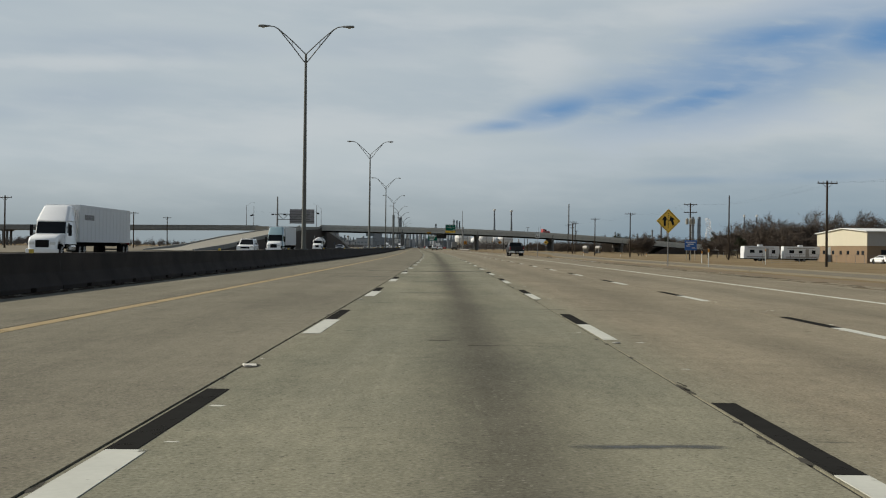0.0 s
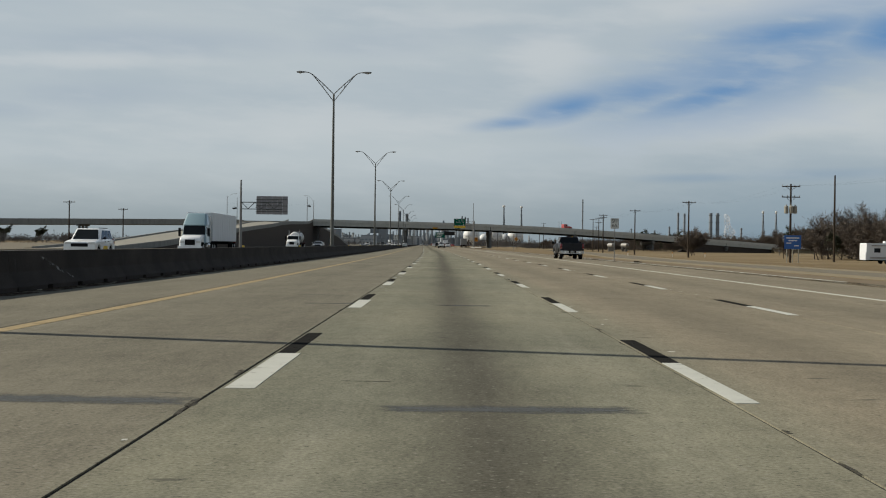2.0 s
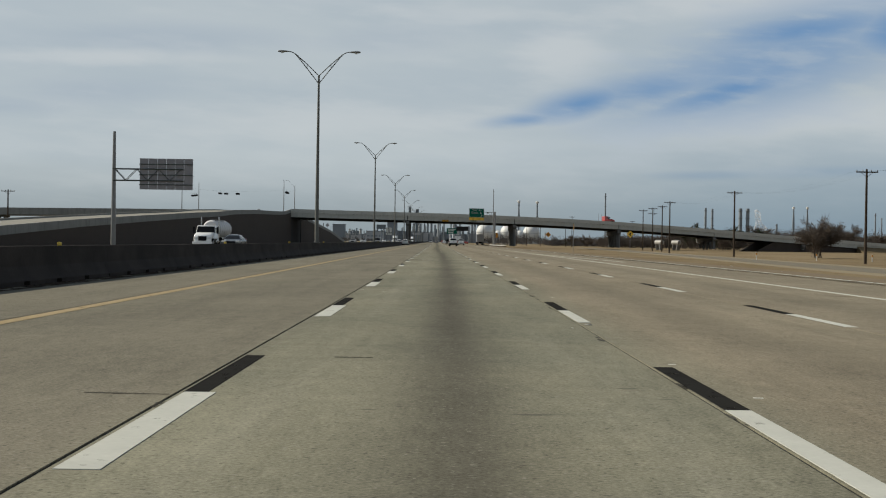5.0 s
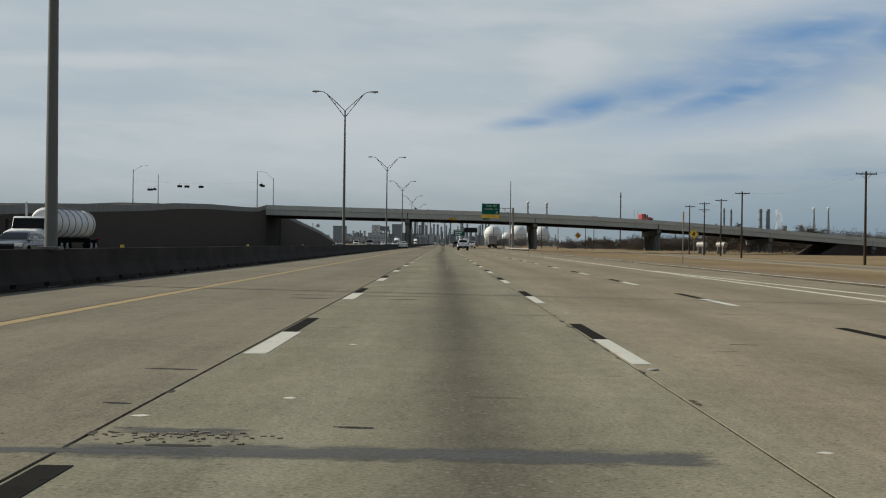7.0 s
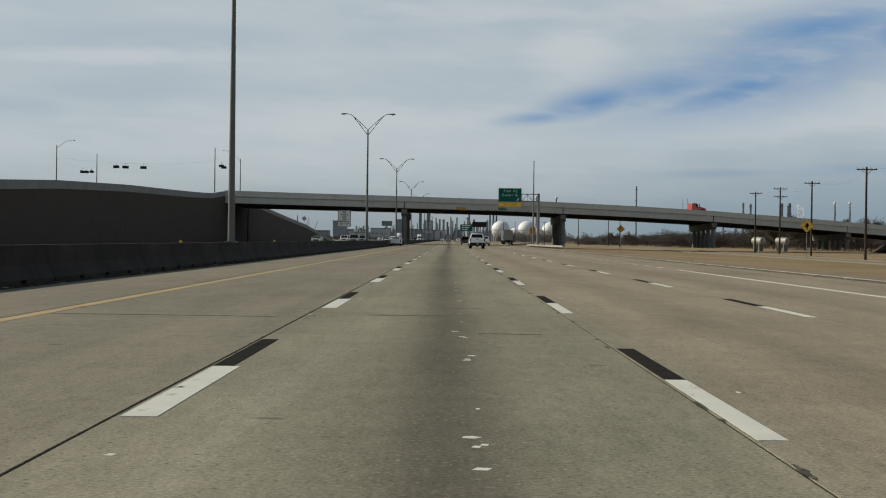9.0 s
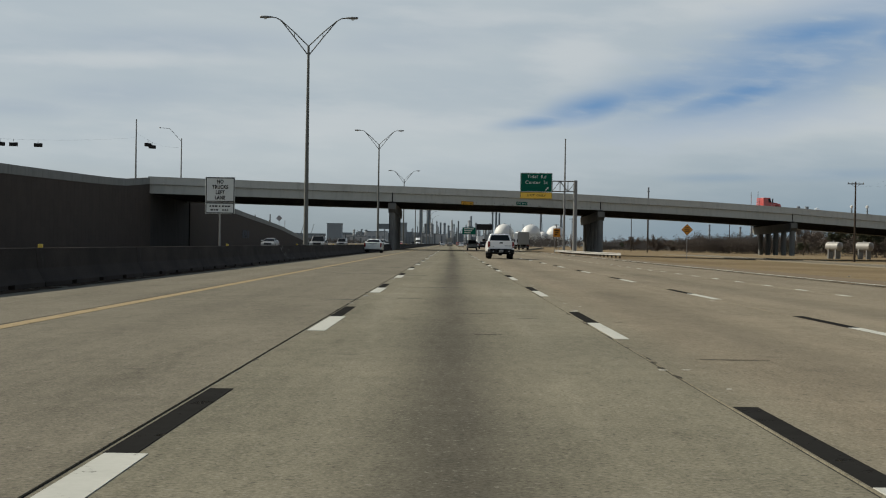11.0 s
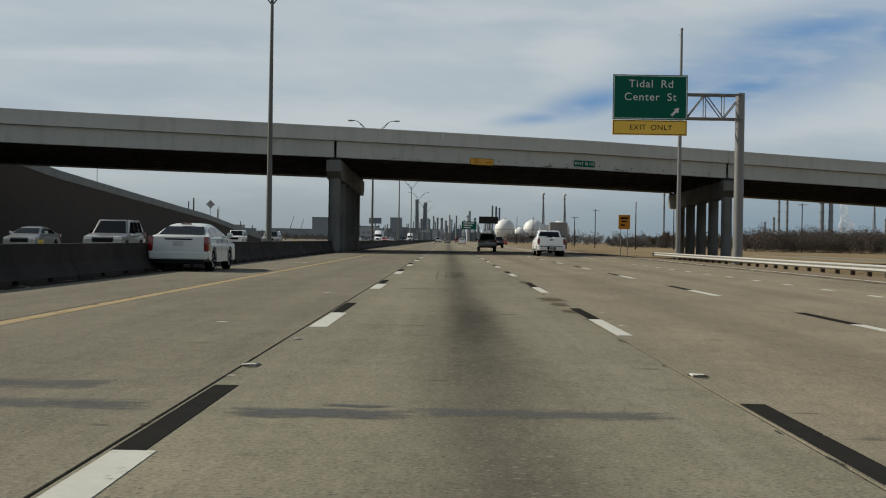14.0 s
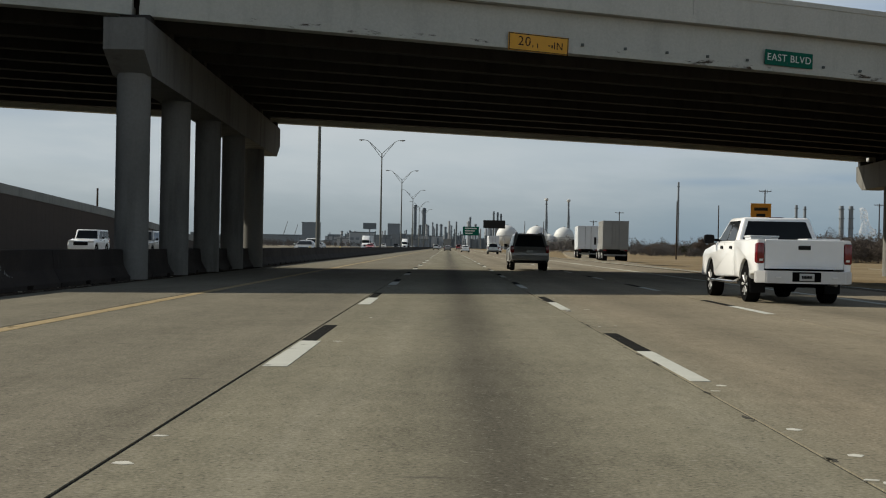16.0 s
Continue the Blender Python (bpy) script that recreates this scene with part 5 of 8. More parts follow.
def pickup(label, m, body_mat, bumper_mat, rim_mat, r=0.42, w=1.02, tall=0.0, spokes=6, detail=True, step_mat=TRIM, group=""):
    """A crew-cab pickup whose rear axle stands at the origin and which points along +y."""
    t = thing("pickup_truck", label, "pickup truck", m, group)
    up = tall
    wb, tail = 3.70, -1.17
    z0 = 0.55 + up
    belt = 1.33 + up
    # cab and front, down to the sills
    out = [(1.00, z0 - 0.02), (1.00, belt), (3.02, belt - 0.01), (3.30, belt - 0.05), (4.38, belt - 0.17), (4.56, belt - 0.30), (4.62, z0 + 0.12), (4.52, z0 - 0.05), (4.28, z0 - 0.06)]
    out += arch(wb, r, r + 0.13)
    out += [(wb - r - 0.16, z0 - 0.06)]
    part("body", prism(bmesh.new(), out, -w, w, 0.09), body_mat, t, "", True)
    # bed sides with their arches, floor and tailgate
    side = [(1.00, z0 - 0.02), (0.99, belt + 0.04), (tail, belt + 0.04), (tail - 0.02, z0 + 0.16), (tail + 0.04, z0 + 0.10), (-r - 0.16, z0 + 0.06)]
    side += arch(0, r, r + 0.14)[::-1]
    side += [(r + 0.17, z0 - 0.04)]
    for s in (-1, 1):
        part("bed_side", prism(bmesh.new(), side, s * (w - 0.16), s * w, 0.07, inner=False), body_mat, t, "", True)
    put_box(t, "bed_floor", UNDER, -w + 0.1, w - 0.1, tail + 0.05, 1.02, z0 + 0.22, z0 + 0.30)
    gate = part("tailgate", box(bmesh.new(), -w + 0.17, w - 0.17, tail - 0.035, tail + 0.05, z0 + 0.20, belt + 0.035, 0.02), body_mat, t, "closed tailgate")
    put_box(gate, "gate_handle", BADGE, -0.13, 0.13, tail - 0.052, tail - 0.02, belt - 0.175, belt - 0.085, 0.012, "black tailgate handle")
    put_box(gate, "gate_crease", body_mat, -w + 0.20, w - 0.20, tail - 0.048, tail - 0.03, z0 + 0.26, z0 + 0.34, 0.006)
    for yy in (0, wb):
        for s in (-1, 1):
            lining = [(yy - r - 0.12, z0 - 0.04), (yy + r + 0.12, z0 - 0.04)] + arch(yy, r, r + 0.135)
            part("wheel_lining", prism(bmesh.new(), lining, s * (w - 0.34), s * (w - 0.075), 0.01), UNDER, t)
    # underbody
    put_box(t, "chassis", UNDER, -w + 0.32, w - 0.32, tail + 0.15, 4.3, 0.42 + up * 0.5, z0 + 0.20)
    # greenhouse
    roof = 1.89 + up
    bm_ = bmesh.new()
    lo, hi = frustum(bm_, (w - 0.07, 0.98, 3.22), (w - 0.25, 1.14, 2.45), belt - 0.02, roof)
    cab = part("cab_roof", bm_, body_mat, t, "", True)
    back, front = Vector((0, -1, 0.2)), Vector((0, 1, 0.5))
    part("rear_window", pane(lo[0], lo[1], hi[1], hi[0], 0.06, 0.94, 0.02, 0.84, back, u2=0.08, u3=0.92), GLASS, cab, "dark tinted rear window")
    part("windscreen", pane(lo[3], lo[2], hi[2], hi[3], 0.05, 0.95, 0.06, 0.90, front, u2=0.08, u3=0.92), GLASS, cab, "tinted windscreen")
    put_box(cab, "brake_lamp", LAMP_DARK, -0.17, 0.17, 1.18, 1.34, roof - 0.05, roof + 0.010, 0.012, "dark red high brake lamp")
    for s, (a, b, c, d) in ((1, (lo[1], lo[2], hi[2], hi[1])), (-1, (lo[0], lo[3], hi[3], hi[0]))):
        o = Vector((s, 0, 0.3))
        part("side_window", pane(a, b, c, d, 0.10, 0.46, 0.06, 0.86, o, u2=0.12, u3=0.52), GLASS, cab, "dark side window")
        part("side_window", pane(a, b, c, d, 0.49, 0.90, 0.06, 0.86, o, u2=0.56, u3=0.86), GLASS, cab, "dark side window")
        # doors' shut lines, handles, mirror, step
        for yy in (1.06, 2.02, 3.02):
            put_box(t, "door_gap", UNDER, s * (w - 0.006) - 0.004, s * (w - 0.006) + 0.008, yy, yy + 0.012, z0 + 0.03, belt - 0.05, 0)
        for yy in (1.16, 2.12):
            put_box(t, "door_handle", BADGE, s * w - 0.01 if s > 0 else -w - 0.03, s * w + 0.03 if s > 0 else -w + 0.01, yy, yy + 0.20, belt - 0.17, belt - 0.10, 0.012, "black door handle")
        bm_ = bmesh.new()
        box(bm_, *sorted((s * (w + 0.05), s * (w + 0.30))), 2.84, 2.98, belt - 0.05, belt + 0.17, 0.05)
        tube(bm_, (s * (w - 0.08), 2.95, belt + 0.03), (s * (w + 0.14), 2.93, belt + 0.05), 0.035, 0.03, 8)
        part("wing_mirror", bm_, TRIM, t, "black door mirror", True)
        bm_ = bmesh.new()
        box(bm_, *sorted((s * (w - 0.05), s * (w + 0.10))), 0.72, 2.98, z0 - 0.17, z0 - 0.10, 0.025)
        for yy in (0.95, 2.7):
            tube(bm_, (s * (w - 0.25), yy, z0), (s * (w + 0.02), yy, z0 - 0.14), 0.03, 0.03, 6)
        part("side_step", bm_, step_mat, t, "side step")
        # lamps
        bm_ = bmesh.new()
        box(bm_, *sorted((s * (w - 0.165), s * (w + 0.008))), tail - 0.045, tail + 0.17, z0 + 0.30, belt - 0.03, 0.045)
        lamp = part("tail_lamp", bm_, TAIL_RED, t, "red tail lamp", True)
        put_box(lamp, "reverse_lamp", LAMP_CLEAR, *sorted((s * (w - 0.13), s * (w - 0.05))), tail - 0.047, tail + 0.02, z0 + 0.36, z0 + 0.41, 0.008)
        put_box(t, "headlamp", LAMP_CLEAR, *sorted((s * 0.62, s * (w - 0.03))), 4.42, 4.57, belt - 0.42, belt - 0.24, 0.03, "clear headlamp")
    put_box(t, "grille", TRIM, -0.60, 0.60, 4.55, 4.64, z0 + 0.18, belt - 0.24, 0.03, "dark grille")
    put_box(t, "front_bumper", bumper_mat, -w + 0.02, w - 0.02, 4.50, 4.74, z0 - 0.06, z0 + 0.16, 0.05, "front bumper")
    # rear bumper in three pieces, plate, hitch, exhaust, flaps
    bm_ = bmesh.new()
    ol = [(-w + 0.0, tail + 0.20), (-w - 0.01, tail - 0.02), (-w + 0.16, tail - 0.20), (-0.42, tail - 0.24), (0.42, tail - 0.24), (w - 0.16, tail - 0.20), (w + 0.01, tail - 0.02), (w, tail + 0.20)]
    a = [bm_.verts.new((*p, z0 - 0.10)) for p in ol]
    b = [bm_.verts.new((*p, z0 + 0.16)) for p in ol]
    bm_.faces.new(a[::-1])
    bm_.faces.new(b)
    for i in range(len(ol)):
        j = (i + 1) % len(ol)
        bm_.faces.new((a[i], a[j], b[j], b[i]))
    bmesh.ops.bevel(bm_, geom=[e for e in bm_.edges], offset=0.018, segments=2, affect="EDGES")
    bumper = part("rear_bumper", bm_, bumper_mat, t, "rear bumper")
    put_box(bumper, "bumper_recess", UNDER, -0.30, 0.30, tail - 0.252, tail - 0.22, z0 - 0.06, z0 + 0.14, 0.01)
    put_box(bumper, "number_plate", PLATE, -0.155, 0.155, tail - 0.262, tail - 0.250, z0 - 0.04, z0 + 0.11, 0.004, "pale number plate")
    bars(bumper, tail - 0.266, -0.11, 0.11, z0 + 0.035, 0.06, 7, BADGE, "plate_mark")
    for s in (-1, 1):
        put_box(bumper, "bumper_lamp", LAMP_CLEAR, *sorted((s * 0.53, s * 0.65)), tail - 0.250, tail - 0.22, z0 + 0.005, z0 + 0.04, 0.008)
        put_box(t, "mud_flap", TRIM, *sorted((s * (w - 0.36), s * (w - 0.03))), -r - 0.12, -r - 0.08, 0.22, z0 + 0.1, 0.008)
    bm_ = bmesh.new()
    tube(bm_, (0.62, tail + 0.5, 0.46), (0.66, tail - 0.08, 0.44), 0.045, 0.045, 10)
    part("exhaust", bm_, STEEL, t, "exhaust pipe", True)
    bm_ = bmesh.new()
    tube(bm_, (-w + 0.3, 0, r), (w - 0.3, 0, r), 0.07, 0.07, 10)
    lathe(bm_, [(0.04, -0.2), (0.17, -0.1), (0.17, 0.1), (0.04, 0.2)], 12, "x", (0, 0, r))
    part("axle", bm_, UNDER, t)
    tw = 0.29
    for y in (0, wb):
        for s in (-1, 1):
            add_wheel(t, s * (w - tw / 2 - 0.02), y, r, tw, spokes, rim_mat)
    return t


def cabin(arc, wide, belt, y0=None, y1=None, what="shell", s=1):
    """A rounded greenhouse over a roof arc of (y, z): the whole shell, or a pane of glass on its top or one side."""
    ys_, zs_ = [p[0] for p in arc], [p[1] for p in arc]
    hi = max(zs_)
    a, b = (ys_[0], ys_[-1]) if y0 is None else (y0, y1)
    n = 28 if y0 is None else 10
    rows = []
    for i in range(n + 1):
        y = a + (b - a) * i / n
        z = float(np.interp(y, ys_, zs_))
        f = min(max((z - belt) / (hi - belt), 0.0), 1.0)
        top = wide - 0.25 * f
        foot = Vector((wide, y, belt - 0.04))
        eave = Vector((top, y, z - 0.07 * f))
        crown = Vector((top - 0.14, y, z))
        if what == "shell":
            half = [foot, foot.lerp(eave, 0.5) + Vector((0.02 * f, 0, 0)), eave, crown.lerp(eave, 0.4) + Vector((0.015, 0, 0.012 * f)), crown, Vector((top * 0.4, y, z + 0.012 * f))]
            rows.append([Vector((-p.x, p.y, p.z)) for p in half] + half[::-1])
        elif what == "top":
            k = top - 0.10
            rows.append([Vector((x, y, z + 0.014 + 0.01 * f)) for x in (-k, -k * 0.4, k * 0.4, k)])
        else:
            lo_, up_ = foot.lerp(eave, 0.20), foot.lerp(eave, 0.90)
            pts = [lo_, lo_.lerp(up_, 0.5) + Vector((0.02 * f, 0, 0)), up_]
            rows.append([Vector((s * (p.x + 0.012), p.y, p.z)) for p in pts])
    bm_ = bmesh.new()
    vs = [[bm_.verts.new(p) for p in r] for r in rows]
    for r0, r1 in zip(vs, vs[1:]):
        for i in range(len(r0) - 1):
            bm_.faces.new((r0[i], r0[i + 1], r1[i + 1], r1[i]))
    if what != "shell":
        geo = bmesh.ops.extrude_face_region(bm_, geom=list(bm_.faces))
        down = Vector((0, 0, -0.03)) if what == "top" else Vector((-s * 0.03, 0, 0))
        bmesh.ops.translate(bm_, verts=[v for v in geo["geom"] if isinstance(v, bmesh.types.BMVert)], vec=down)
    return bm_


def car(name, label, category, m, body_mat, spec, rim_mat=None, group=""):
    """A saloon, estate or off-roader. spec: length, half width, sill, bonnet, belt, roof, the greenhouse's four stations, axles, wheel radius."""
    t = thing(name, label, category, m, group)
    L, w, sill, bonnet, belt, roof, (g0, g1, g2, g3), (ya, yb), r, rear_z = (spec[k] for k in ("L", "w", "sill", "bonnet", "belt", "roof", "g", "axles", "r", "rear"))
    out = [(0.02, sill + 0.12), (-0.02, sill + 0.32), (0.03, rear_z - 0.05), (0.10, rear_z), (g0, belt), (g3, belt - 0.02), (L - 0.75, bonnet), (L - 0.12, bonnet - 0.14), (L - 0.02, sill + 0.28), (L - 0.06, sill + 0.02), (yb + r + 0.20, sill - 0.02)]
    out += arch(yb, r, r + 0.09)
    out += [(yb - r - 0.12, sill - 0.02), (ya + r + 0.12, sill - 0.02)]
    out += arch(ya, r, r + 0.09)
    out += [(ya - r - 0.14, sill)]
    part("body", prism(bmesh.new(), out, -w, w, spec.get("round", 0.12), True, sill + 0.55), body_mat, t, "", True)
    if "arc" in spec:
        cab = part("roof", cabin(spec["arc"], w - 0.07, belt), body_mat, t, "", True)
        part("rear_window", cabin(spec["arc"], w - 0.07, belt, 0.52, 1.12, "top"), GLASS, cab, "dark rear window", True)
        part("windscreen", cabin(spec["arc"], w - 0.07, belt, 2.95, 3.66, "top"), GLASS, cab, "tinted windscreen", True)
        for s in (-1, 1):
            for ya_, yb_ in ((0.98, 1.98), (2.04, 3.22)):
                part("side_window", cabin(spec["arc"], w - 0.07, belt, ya_, yb_, "side", s), GLASS, cab, "dark side window", True)
    bm_ = bmesh.new()
    lo, hi = frustum(bm_, (w - 0.06, g0, g3), (w - spec.get("tumble", 0.26), g1, g2), belt - 0.03, roof)
    if "arc" in spec:
        bm_.free()
    else:
        cab = part("roof", bm_, body_mat, t, "", True)
        part("rear_window", pane(lo[0], lo[1], hi[1], hi[0], 0.07, 0.93, spec.get("rw", 0.08), 0.88, Vector((0, -1, 0.3)), u2=0.11, u3=0.89), GLASS, cab, "dark rear window")
        part("windscreen", pane(lo[3], lo[2], hi[2], hi[3], 0.05, 0.95, 0.06, 0.90, Vector((0, 1, 0.5)), u2=0.08, u3=0.92), GLASS, cab, "tinted windscreen")
    for s, (a, b, c, d) in ((1, (lo[1], lo[2], hi[2], hi[1])), (-1, (lo[0], lo[3], hi[3], hi[0]))):
        o = Vector((s, 0, 0.3))
        for u0, u1, u2, u3 in () if "arc" in spec else spec["windows"]:
            part("side_window", pane(a, b, c, d, u0, u1, 0.10, 0.84, o, u2=u2, u3=u3), GLASS, cab, "dark side window")
        bm_ = bmesh.new()
        box(bm_, *sorted((s * (w + 0.02), s * (w + 0.19))), g3 - 0.62, g3 - 0.50, belt, belt + 0.15, 0.03)
        tube(bm_, (s * (w - 0.1), g3 - 0.5, belt + 0.02), (s * (w + 0.08), g3 - 0.55, belt + 0.05), 0.03, 0.025, 6)
        part("wing_mirror", bm_, spec.get("mirror", TRIM), t, "door mirror", True)
        for yy in spec["doors"]:
            put_box(t, "door_gap", UNDER, s * (w - 0.004) - 0.004, s * (w - 0.004) + 0.006, yy, yy + 0.010, sill + 0.08, belt - 0.07, 0)
        for yy in spec["doors"][:-1]:
            put_box(t, "door_handle", spec.get("mirror", TRIM), *sorted((s * (w - 0.01), s * (w + 0.025))), yy + 0.10, yy + 0.28, belt - 0.16, belt - 0.11, 0.01)
        bm_ = bmesh.new()
        zl0, zl1, wl = spec["lamp"]
        box(bm_, *sorted((s * (w - wl), s * (w + 0.004))), -0.015, 0.30, zl0, zl1, 0.03)
        part("tail_lamp", bm_, TAIL_RED, t, "red tail lamp", True)
        put_box(t, "headlamp", LAMP_CLEAR, *sorted((s * (w - 0.42), s * (w - 0.03))), L - 0.30, L - 0.07, bonnet - 0.28, bonnet - 0.12, 0.03, "clear headlamp")
    put_box(t, "rear_bumper", spec.get("bumper", body_mat), -w + 0.03, w - 0.03, -0.09, 0.14, sill + 0.08, sill + 0.32, 0.05, "rear bumper")
    put_box(t, "valance", TRIM, -w + 0.14, w - 0.14, -0.05, 0.2, sill - 0.05, sill + 0.10, 0.03)
    put_box(t, "grille", TRIM, -0.5, 0.5, L - 0.10, L + 0.01, sill + 0.28, bonnet - 0.2, 0.03, "dark grille")
    put_box(t, "number_plate", PLATE, -0.155, 0.155, spec.get("plate_y", -0.03), spec.get("plate_y", -0.03) + 0.02, spec["plate"], spec["plate"] + 0.14, 0.004, "pale number plate")
    put_box(t, "brake_lamp", TAIL_RED, -0.16, 0.16, g1 - 0.03, g1 + 0.06, roof - 0.05, roof - 0.01, 0.008)
    put_box(t, "chassis", UNDER, -w + 0.22, w - 0.22, 0.25, L - 0.3, sill - 0.06, sill + 0.25)
    if spec.get("rack"):
        for s in (-1, 1):
            bm_ = bmesh.new()
            tube(bm_, (s * (w - 0.34), g1 + 0.2, roof + 0.04), (s * (w - 0.34), g2 - 0.2, roof + 0.04), 0.022, 0.022, 6)
            for yy in (g1 + 0.25, (g1 + g2) / 2, g2 - 0.25):
                tube(bm_, (s * (w - 0.34), yy, roof - 0.03), (s * (w - 0.34), yy, roof + 0.04), 0.02, 0.02, 6)
            part("roof_rail", bm_, TRIM, t)
    tw = 0.23
    for y in (ya, yb):
        for s in (-1, 1):
            lining = [(y - r - 0.08, sill), (y + r + 0.08, sill)] + arch(y, r, r + 0.095)
            part("wheel_lining", prism(bmesh.new(), lining, s * (w - 0.3), s * (w - 0.085), 0.01), UNDER, t)
    if "arc" in spec:
        put_box(t, "boot_strip", UNDER, -0.42, 0.42, 0.0, 0.06, rear_z - 0.14, rear_z - 0.10, 0.008, "dark strip on the boot lid")
    for y in (ya, yb):
        for s in (-1, 1):
            add_wheel(t, s * (w - tw / 2 - 0.015), y, r, tw, spec.get("spokes", 7), rim_mat)
    return t


SALOON = dict(round=0.17, arc=((0.36, 1.05), (0.60, 1.13), (0.95, 1.28), (1.20, 1.37), (1.50, 1.43), (1.95, 1.465), (2.40, 1.455), (2.75, 1.41), (3.05, 1.32), (3.40, 1.17), (3.75, 1.01)), L=4.85, w=0.91, sill=0.28, bonnet=0.97, belt=1.03, roof=1.47, g=(0.34, 1.20, 2.85, 3.72), axles=(0.98, 3.86), r=0.33, rear=1.09, tumble=0.30, rw=0.14, windows=((0.22, 0.46, 0.32, 0.50), (0.49, 0.86, 0.54, 0.80)), doors=(1.42, 2.28, 3.35), lamp=(0.60, 1.05, 0.15), plate=0.78, plate_y=-0.045, mirror=PAINT_PEARL)
SUV = dict(L=4.80, w=0.93, sill=0.42, bonnet=1.10, belt=1.14, roof=1.80, g=(0.06, 0.34, 2.75, 3.45), axles=(0.92, 3.78), r=0.37, rear=1.12, tumble=0.22, windows=((0.07, 0.29, 0.09, 0.31), (0.33, 0.56, 0.35, 0.60), (0.59, 0.90, 0.63, 0.84)), doors=(1.35, 2.25, 3.20), lamp=(0.86, 1.20, 0.17), plate=0.88, rack=True, bumper=BOX_GREY)
SMALL_SUV = dict(SUV, L=4.45, roof=1.66, w=0.90, axles=(0.85, 3.5), g=(0.08, 0.42, 2.55, 3.25), bumper=TRIM)
OFFROAD = dict(SUV, L=4.30, roof=1.83, w=0.92, axles=(0.75, 3.45), g=(0.04, 0.10, 2.45, 2.75), tumble=0.12, bonnet=1.16, belt=1.18, r=0.40, windows=((0.05, 0.30, 0.05, 0.30), (0.34, 0.62, 0.34, 0.62), (0.66, 0.95, 0.66, 0.93)), bumper=TRIM, rack=False)

pickup("white crew-cab pickup with black off-road bumpers driving in the next lane", pose(3.575, 462.1, 0.0, 0, 0, 0.3), PAINT_WHITE, TRIM, TRIM, r=0.425, w=0.97, tall=0.0, spokes=8)
bars(bpy.data.objects["tailgate"], -1.17 - 0.036, 0.26, 0.72, 0.985, 0.042, 6)
bars(bpy.data.objects["tailgate"], -1.17 - 0.036, -0.72, -0.50, 0.94, 0.03, 4, CHROME)

work = pickup("white work pickup with a boxed load and pale bumper", pose(7.20, 556.8, 0.0), PAINT_WHITE, plain("pale_bumper", (0.55, 0.55, 0.55), 0.35, 0.3, vary=0.08), ALLOY, r=0.40, w=1.0, spokes=8, step_mat=CHROME)
for x0, x1, y0, y1, z1 in ((-0.85, -0.25, 0.0, 0.55, 1.46), (0.20, 0.86, -0.75, 0.0, 1.40), (-0.2, 0.7, 0.3, 0.8, 1.36)):
    bx = thing("cargo_box", "low white load box in a pickup bed", "box", pose(7.20 + (x0 + x1) / 2, 556.8 + (y0 + y1) / 2, 0.80), "boxes in the pickup bed")
    bm = bmesh.new()
    box(bm, -(x1 - x0) / 2, (x1 - x0) / 2, -(y1 - y0) / 2, (y1 - y0) / 2, 0, z1 - 0.84, 0.015)
    part("crate", bm, BOX_WHITE, bx)
    bm = bmesh.new()
    box(bm, -(x1 - x0) / 2 - 0.02, (x1 - x0) / 2 + 0.02, -(y1 - y0) / 2 - 0.02, (y1 - y0) / 2 + 0.02, z1 - 0.84, z1 - 0.80, 0.01)
    part("lid", bm, BOX_WHITE, bx)
pickup("dark grey crew-cab pickup with chrome bumper on the merging lane", pose(10.75, 176.4, 0.0, 0, 0, 0.5), PAINT_GREY, CHROME, ALLOY, r=0.40, w=1.0, spokes=6)
car("saloon_car", "pearl-white saloon car stopped on the shoulder by the barrier", "car", pose(-8.35, 502.0, 0.0), PAINT_PEARL, SALOON, ALLOY)
car("sport_utility_car", "silver sport utility car with roof rails in the next lane", "car", pose(3.70, 590.8, 0.0), PAINT_SILVER, SUV, ALLOY)
car("sport_utility_car", "black compact sport utility car ahead on the highway", "car", pose(7.25, 655.0, 0.0), PAINT_BLACK, SMALL_SUV, ALLOY)


